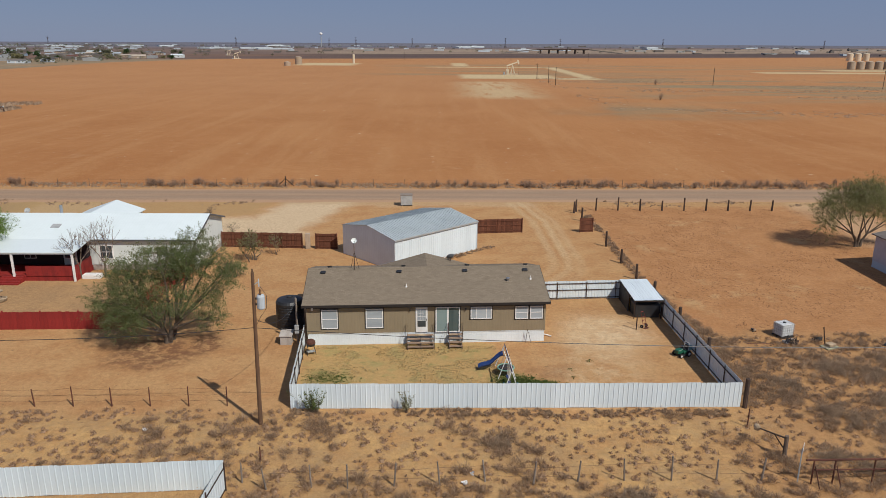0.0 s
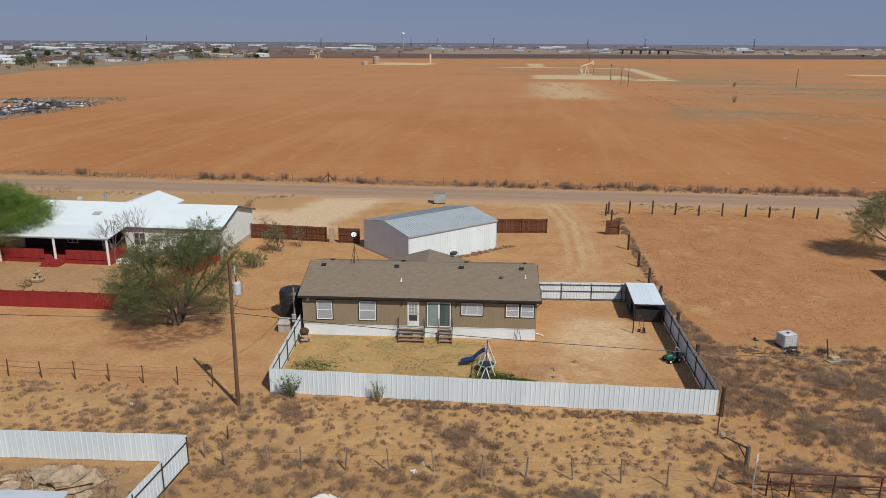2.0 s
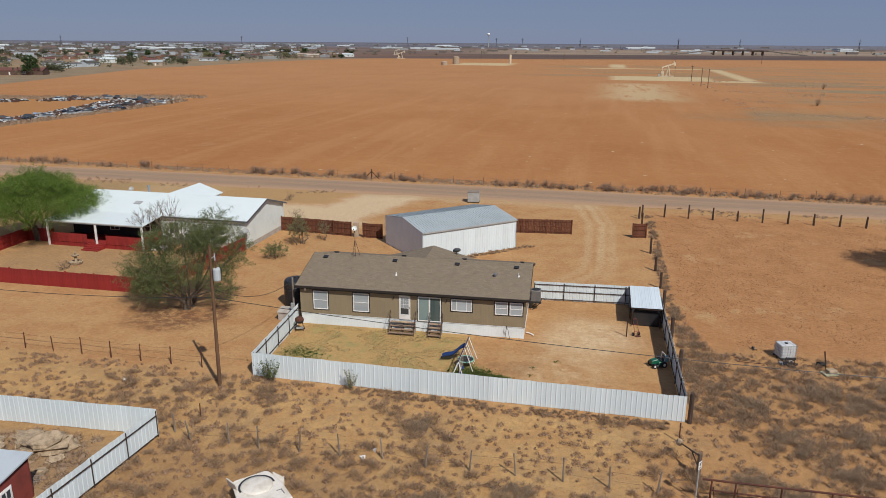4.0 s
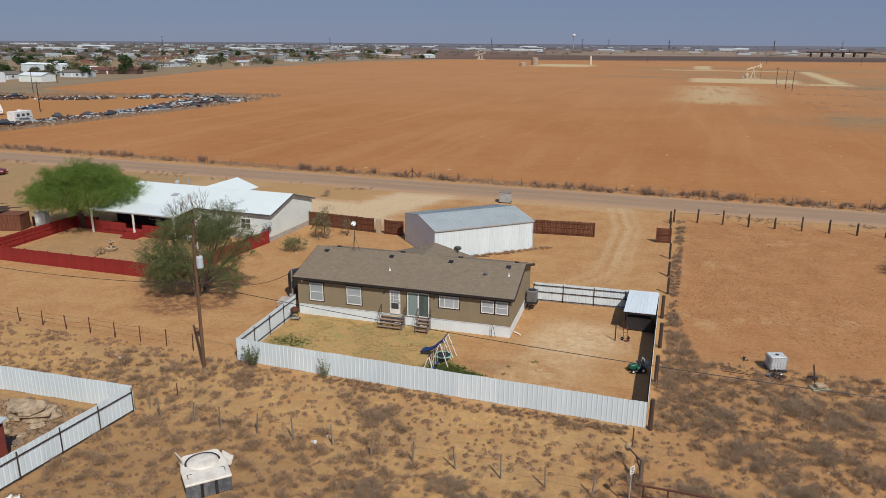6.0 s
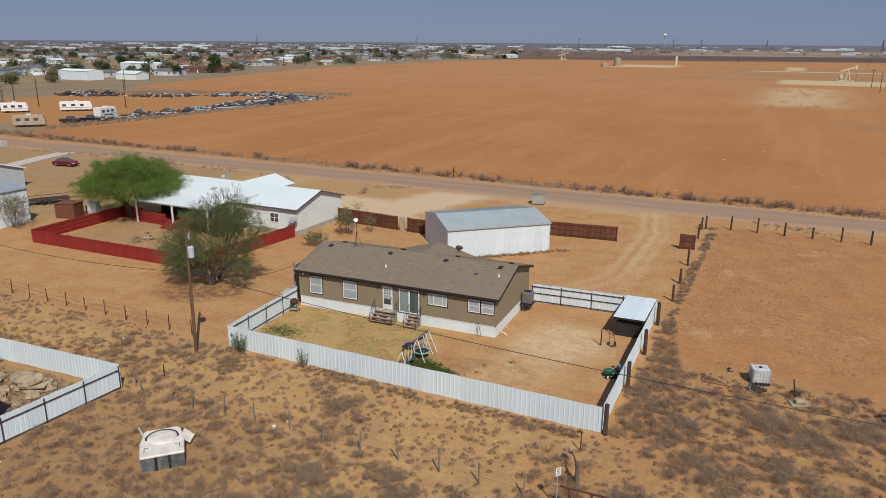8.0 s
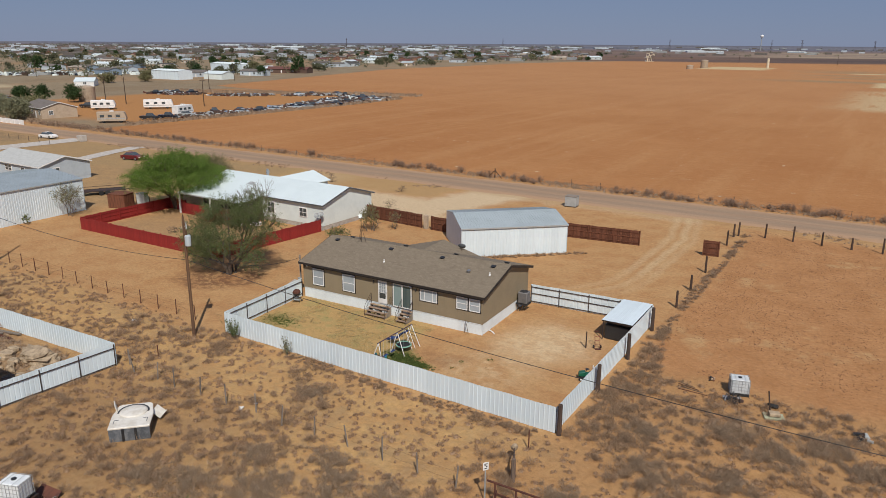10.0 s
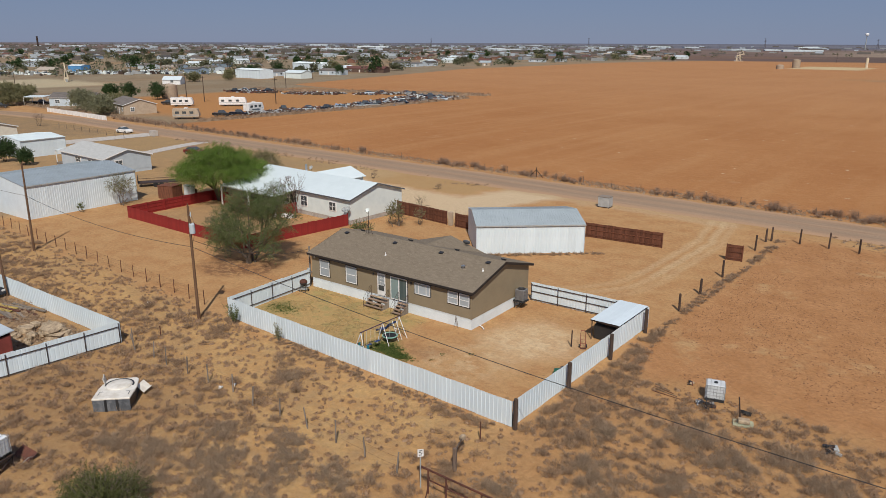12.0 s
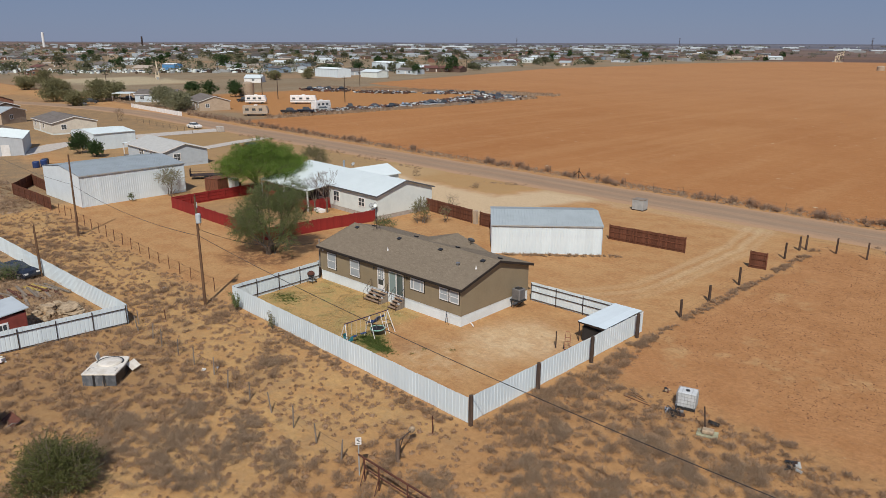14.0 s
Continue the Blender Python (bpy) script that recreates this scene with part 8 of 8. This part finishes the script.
rt = random.Random(4)
spots, tries = [], 0
while len(spots) < 230 and tries < 60000:
    tries += 1
    ang = radians(rt.uniform(21, 82))
    d = 240 + 1150 * rt.random() ** 0.85
    x, y = 25 - d * math.sin(ang), 8 + d * math.cos(ang)
    if free(x, y) and all((x - a) ** 2 + (y - b) ** 2 > 19 ** 2 for a, b in spots) and not (-430 < x < -330 and 262 < y < 300):
        spots.append((x, y))
protos = []
for i, (x, y) in enumerate(spots):
    rz = rt.choice((0, 90, 180, 12, 95)) + rt.uniform(-4, 4)
    if i < 14:
        protos.append(town_house(i, x, y, rz))
    else:
        copy_thing(protos[rt.randrange(14)], pose(x, y, 0, 0, 0, rz))
tprotos = [far_tree(0, LEAF_TOWN, 7.0, 4.0, "rounded olive-green town tree"), far_tree(1, LEAF_DARK, 8.5, 3.4, "dark evergreen town tree"), far_tree(2, LEAF_GREY, 6.0, 4.2, "thin spring-green town tree"), far_tree(3, LEAF_TOWN, 5.0, 3.6, "low olive-green town tree"), far_tree(4, LEAF_DARK, 6.0, 3.0, "small dark evergreen town tree")]
known = [(-329.6, 238.6, 3, 1.3), (-327.7, 260.6, 0, 1.05), (-345, 300, 3, 1.1), (-360, 372, 0, 1.4), (-233.7, 150.4, 1, 1.0), (-227, 158.5, 1, 1.0), (-241, 147, 4, 1.2), (-201, 117.4, 2, 1.45), (-183, 115.2, 2, 1.25), (-192, 119, 2, 1.2), (-251, 97, 0, 1.4), (-227, 97.5, 3, 1.2), (-240, 109, 0, 1.35), (-250, 119, 3, 1.6), (-262, 104, 0, 1.2), (-357, 124, 0, 1.3), (-205, 131, 3, 1.2), (-330, 108, 3, 1.5)]
for i, (x, y, k, s) in enumerate(known):
    ob = tprotos[k]
    if i:
        ob = copy_thing(tprotos[k], pose(x, y, 0, 0, 0, rt.uniform(0, 360)))
    ob.matrix_basis = pose(x, y, 0, 0, 0, rt.uniform(0, 360)) @ Matrix.Diagonal((s, s, s * 0.95, 1))
for k in range(1, 5):
    if tprotos[k].matrix_basis.translation.y < -400:
        tprotos[k].matrix_basis = pose(-300 - 30 * k, 330 + 20 * k, 0)
sparse = [far_tree(10 + i, leaf, h, r, l, 1000, 0.34) for i, (leaf, h, r, l) in enumerate(((LEAF_FAR, 7.0, 4.0, "rounded olive-green town tree"), (LEAF_DARK, 8.5, 3.4, "dark evergreen town tree"), (LEAF_TOWN, 6.0, 4.2, "thin grey-green town tree"), (LEAF_FAR, 5.0, 3.6, "low olive-green town tree"), (LEAF_DARK, 6.0, 3.0, "small dark evergreen town tree")))]
for i, c in enumerate(sparse):
    c.matrix_basis = pose(-420 - 40 * i, 420 + 25 * i, 0)
n = 0
while n < 270:
    ang = radians(rt.uniform(20, 82))
    d = 250 + 1250 * rt.random() ** 0.8
    x, y = 25 - d * math.sin(ang), 8 + d * math.cos(ang)
    if free(x, y):
        s = rt.uniform(0.7, 1.7)
        c = copy_thing(sparse[rt.choice((0, 0, 1, 2, 3, 3, 4))], pose(x, y, 0))
        c.matrix_basis = pose(x, y, 0, 0, 0, rt.uniform(0, 360)) @ Matrix.Diagonal((s, s, s * rt.uniform(0.75, 1.05), 1))
        n += 1
metal_shed("warehouse", -353, 283, 0, 25, 10, 5.0, 0.8, "long white steel warehouse at the edge of town", GALV, WRIB, WROOF, "warehouse")
metal_shed("warehouse", -411, 376, -6, 38, 12, 6.0, 0.8, "long white steel warehouse at the edge of town", GALV, WRIB, WROOF, "warehouse")
metal_shed("blue_shed", -514, 252, 20, 12, 9, 4.2, 0.8, "bright blue steel shed in the town", mat("bright_blue_steel", (0.10, 0.28, 0.52), (0.09, 0.24, 0.45), 0.5), mat("blue_steel_end", (0.10, 0.27, 0.50), (0.09, 0.24, 0.45), 0.5), WROOF)
gable_house("long_dark_house", -362, 384, 20, 32, 11, 2.8, 1.6, mat("dark_brown_wall", (0.13, 0.08, 0.06), (0.10, 0.065, 0.05), 0.9), ROOFS[3], "long low house with a dark red-brown roof", front=((4, 6, 1, 2.2), (20, 22, 1, 2.2)), door=12)
gable_house("white_house", -316, 212, 48, 9, 12, 2.4, 1.6, WHITE, WROOF, "white steep-roofed building behind the field yard", front=((4, 5.5, 1, 2.2),), door=8)
gable_house("grey_house", -228.5, 118.5, 42, 15.0, 9.0, 2.9, 1.5, GREYS, GRAVELROOF, "low grey house with grey roof among trees", front=((2, 3.6, 1.0, 2.2), (10, 11.6, 1.0, 2.2)), right=((2, 3.2, 1.0, 2.2),), trim=WHITE, door=7)
street = [car("street_vehicle", -470, 200, 10, m, l, k, group="vehicles parked along the town lots") for m, l, k in ((WHITE, "white pickup parked in a town lot", "pickup"), (BLACK, "black pickup parked in a town lot", "pickup"), (GREYS, "silver sedan parked in a town lot", "sedan"), (NAVY, "dark blue sedan parked in a town lot", "sedan"))]
for i in range(48):
    t = i / 47
    at = pose(-520 + 140 * t + rt.uniform(-8, 8), 175 + 170 * t + rt.uniform(-9, 9), 0, 0, 0, rt.uniform(0, 360))
    if i < 4:
        street[i].matrix_basis = at
    else:
        copy_thing(street[rt.randrange(4)], at)
big = gable_house("far_warehouse", -1500, 1500, 30, 90, 30, 6, 1.5, GREYS, OFFW, "very long pale far warehouse on the plain", category="warehouse")
for i in range(40):
    ang = radians(rt.uniform(-8, 80)) if i < 34 else radians(rt.uniform(-32, 0))
    d = rt.uniform(1650, 3000)
    x, y = 20 - d * math.sin(ang), d * math.cos(ang)
    z = 9.5 * max(0.0, (math.hypot(x, y - 60) - 1500) / 3300) ** 1.3
    c = copy_thing(big, pose(x, y, z - 0.3))
    s = rt.uniform(0.35, 1.0)
    c.matrix_basis = pose(x, y, z - 0.3, 0, 0, rt.uniform(-30, 60)) @ Matrix.Diagonal((s, s, rt.uniform(0.4, 0.8), 1))


# ---- scrap yard beside the field ----
def motorhome(x, y, rz, L, label, paint=WHITE):
    m = thing("motorhome", x, y, 0, rz, label, "motorhome", "parked motorhomes")
    part("body", Mesh().prism([(-L / 2, 0.5), (L / 2 - 0.3, 0.5), (L / 2, 0.9), (L / 2, 1.6), (L / 2 - 0.5, 3.0), (-L / 2, 3.05)], -1.2, 1.2), paint, m, bevel=0.08)
    for i in range(3):
        part("window", Mesh().box(-L / 2 + 0.8 + i * L * 0.27, -1.225, 1.6, -L / 2 + 1.9 + i * L * 0.27, -1.205, 2.3), GLASS, m)
    part("stripe", Mesh().box(-L / 2 + 0.1, -1.22, 1.1, L / 2 - 0.3, -1.206, 1.3), BRONZE, m)
    part("roof_unit", Mesh().box(-0.5, -0.4, 3.05, 0.5, 0.4, 3.35), WHITE, m, bevel=0.04)
    for xx in (-L * 0.28, L * 0.3):
        for yy in (-1.05, 1.05):
            part("wheel", Mesh().tube([(xx, yy - 0.12, 0.42), (xx, yy + 0.12, 0.42)], 0.42, 0.42, 12), RUBBER, m)
    return m


motorhome(-181.2, 161.2, 48, 9.4, "white motorhome parked on bare dirt")
motorhome(-157.0, 152.2, 100, 7.0, "short white travel trailer parked on bare dirt")
motorhome(-193.0, 148.5, 48, 7.5, "white motorhome parked beside the house")
motorhome(-154.2, 126.2, 48, 7.6, "tan box truck parked at the field corner", TAN)
car("pickup", -153.3, 137.5, 30, BLACK, "black pickup parked by the scrap yard", "pickup", group="vehicles of the scrap yard")
car("pickup", -151.6, 142.5, 32, NAVY, "dark pickup parked by the scrap yard", "pickup", group="vehicles of the scrap yard")
car("pickup", -203, 149, 20, BLACK, "black pickup beside the motorhome", "pickup", group="vehicles of the scrap yard")
car("pickup", -243, 108, 70, BRONZE, "grey pickup under the trees", "pickup", group="vehicles of the scrap yard")
for x, y, rz, m, l in ((-227, 98.2, 30, BRONZE, "grey pickup parked under the trees"), (-234.2, 104.5, 60, BLACK, "black pickup parked under the trees"), (-237.5, 119.5, 45, BLACK, "black pickup under the white carport roof")):
    car("pickup", x, y, rz, m, l, "pickup", group="vehicles of the scrap yard")
cp = thing("carport", -238.0, 118.5, 0, 42, "white flat-roofed carport beside the grey house", "carport")
part("roof", Mesh().slab([(-3.6, -3.2, 2.9), (3.6, -3.2, 2.9), (3.6, 3.2, 3.1), (-3.6, 3.2, 3.1)], 0.14), WROOF, cp)
for x in (-3.4, 3.4):
    for y in (-3.0, 3.0):
        part("post", Mesh().box(x - 0.07, y - 0.07, 0, x + 0.07, y + 0.07, 2.75), WHITE, cp)
wrecks = [car("wreck", -158, 168, 30, m, l, k, group="vehicles of the scrap yard") for m, l, k in ((GREYS, "pale grey wrecked car in the scrap yard", "sedan"), (STEEL, "rust-dark wrecked pickup in the scrap yard", "pickup"), (RUST, "rusty wrecked car in the scrap yard", "sedan"), (NAVY, "dark wrecked pickup in the scrap yard", "pickup"), (BRONZE, "grey-green wrecked car in the scrap yard", "sedan"))]


def yard_spot():
    if rt.random() < 0.74:
        t = rt.random() ** 0.8
        wide = 9 + 26 * max(0.0, t - 0.35)
        return -147 - wide * rt.random() ** 1.3 + 6 * math.sin(t * 2.2), 146 + 98 * t
    t = rt.choice((rt.uniform(0.0, 0.25), rt.uniform(0.38, 0.6), rt.uniform(0.7, 1.0)))
    return -246 + 80 * t + rt.uniform(-3, 3), 208 + 51 * t * t + rt.uniform(-5, 5)


for i, w in enumerate(wrecks):
    x, y = yard_spot()
    w.matrix_basis = pose(x, y, 0, 0, 0, rt.uniform(0, 360))
for i in range(26):
    x, y = yard_spot()
    copy_thing(wrecks[i % 5], pose(x, y, 0, 0, 0, rt.uniform(0, 360)))
for name, m, k, lab in (("scrap_heap", BRONZE, 1000, "heaps of grey scrap metal in the yard"), ("scrap_pale", OFFW, 170, "white scrap panels strewn about the yard"), ("scrap_dark", CREO, 2600, "dark scrap parts strewn about the yard"), ("scrap_rust", RUST, 700, "rusty scrap iron strewn about the yard"), ("scrap_blue", mat("faded_blue_scrap", (0.16, 0.24, 0.36), (0.2, 0.26, 0.34), 0.6), 50, "faded blue scrap pieces in the yard")):
    j = Mesh()
    for _ in range(k):
        x, y = yard_spot()
        a, b, c = rt.uniform(0.2, 1.1), rt.uniform(0.12, 0.5), rt.uniform(0.15, 0.8)
        q = pose(x + rt.uniform(-2, 2), y + rt.uniform(-2, 2), c * 0.3, rt.uniform(-30, 30), rt.uniform(-30, 30), rt.uniform(0, 360))
        o = len(j.v)
        j.box(-a, -b, -c / 2, a, b, c / 2)
        j.v[o:] = [tuple(q @ Vector(v)) for v in j.v[o:]]
    tagged(part(name, j, m), lab, "scrap", kind="stuff")
for name, m, k, lab in (("lot_clutter", OFFW, 170, "white trailers and parts parked along the town lots"), ("lot_clutter_grey", BRONZE, 130, "grey machinery standing along the town lots"), ("lot_clutter_dark", CREO, 100, "dark machinery standing along the town lots")):
    j = Mesh()
    for _ in range(k):
        t = rt.random()
        q = pose(-545 + 150 * t + rt.uniform(-26, 26), 140 + 215 * t + rt.uniform(-15, 15), 0, 0, 0, rt.uniform(0, 360))
        a, b, c = 0.5 + 2.6 * rt.random() ** 2, rt.uniform(0.4, 1.1), rt.uniform(0.5, 1.7)
        o = len(j.v)
        j.box(-a, -b, 0, a, b, c).box(-a * 0.5, -b * 0.9, c, a * 0.35, b * 0.9, c * 1.35)
        j.v[o:] = [tuple(q @ Vector(v)) for v in j.v[o:]]
    tagged(part(name, j, m), lab, "machinery", kind="stuff")
gs = np.random.default_rng(33)
spots = []
for _ in range(900):
    t = gs.random()
    spots.append((-143.5 - 3 * gs.random() + 5 * math.sin(t * 2.2), 125 + 120 * t, gs.uniform(0.4, 1.0), gs.uniform(0.4, 1.3)))
for _ in range(700):
    t = gs.random()
    spots.append((-250 + 105 * t + gs.normal(0, 3), 218 + 45 * t + gs.normal(0, 2.5), gs.uniform(0.5, 1.2), gs.uniform(0.5, 1.6)))
for _ in range(500):
    spots.append((gs.uniform(-330, -150), 114 + gs.uniform(0, 3) , gs.uniform(0.3, 0.9), gs.uniform(0.3, 1.0)))
tagged(part("yard_weeds", tuft_mesh("yard_weeds", spots, DRYGREY, gs, 22, 0.03, 0.7, 0.5)), "tall dry weeds round the scrap yard", "weeds", kind="stuff")
spots = [(x, y, gs.uniform(0.3, 1.2), gs.uniform(0.06, 0.2)) for x, y in scatter(9000, 60, 420, 220, 480, lambda x, y, q: noise.noise(Vector((x * 0.012, y * 0.05, 1.0))) > 0.12, 34)]
spots += [(gs.uniform(-175, -148), 250 + gs.normal(0, 3), gs.uniform(0.6, 1.4), gs.uniform(0.6, 2.0)) for _ in range(160)]
tagged(part("field_shrubs", wisp_mesh("field_shrubs", [(90.8, 295, 2.2, 3.6), (121, 405, 2.2, 3.8)], GREYTWIG, gs, 150, 0.03)), "two leafless shrubs standing in the far field", "shrubs", kind="stuff")
tagged(part("field_scrub", tuft_mesh("field_scrub", spots, DRYGREY, gs, 14, 0.02, 0.8, 0.3)), "scattered grey brush in the far field", "brush", kind="stuff")

# ---- far edge of the town, too small to count ----
gf = np.random.default_rng(71)
for name, material, k, hs, lab in (("far_buildings", GREYS, 200, (2.5, 5), "pale far buildings along the horizon"), ("far_sheds", GRAVELROOF, 420, (2.5, 5), "dark far roofs along the horizon"), ("far_trucks", BRONZE, 260, (2, 4), "grey far yards along the horizon")):
    j = Mesh()
    for _ in range(k):
        ang = radians(gf.uniform(24, 82) if gf.random() < 0.8 else gf.uniform(-33, 24))
        d = gf.uniform(900, 3200)
        x, y = 25 - d * math.sin(ang), 8 + d * math.cos(ang)
        if x > town_edge(y) - 20 and d < 1500:
            continue
        z = 9.5 * max(0.0, (math.hypot(x, y - 60) - 1500) / 3300) ** 1.3
        w, dd, h = gf.uniform(6, 30), gf.uniform(5, 14), gf.uniform(*hs)
        j.box(x - w / 2, y - dd / 2, z - 0.5, x + w / 2, y + dd / 2, z + h)
    tagged(part(name, j, material), lab, "far buildings", kind="stuff")
pts = []
for _ in range(3300):
    ang = radians(gf.uniform(22, 82) if gf.random() < 0.85 else gf.uniform(-33, 22))
    d = 500 + 2900 * gf.random() ** 1.2
    x, y = 25 - d * math.sin(ang), 8 + d * math.cos(ang)
    if (x > town_edge(y) - 20 and d < 1500) or (y < 115 and y > 90):
        continue
    z = 9.5 * max(0.0, (math.hypot(x, y - 60) - 1500) / 3300) ** 1.3
    r, h = gf.uniform(1.0, 2.4), gf.uniform(3, 7)
    pts += [(x + gf.normal(0, r), y + gf.normal(0, r), z + h * (0.12 + 0.8 * gf.random())) for _ in range(26)]
tagged(part("far_trees", leaf_mesh("far_trees", pts, 0.8, LEAF_FAR, gf)), "dark far trees along the horizon", "far trees", kind="stuff")
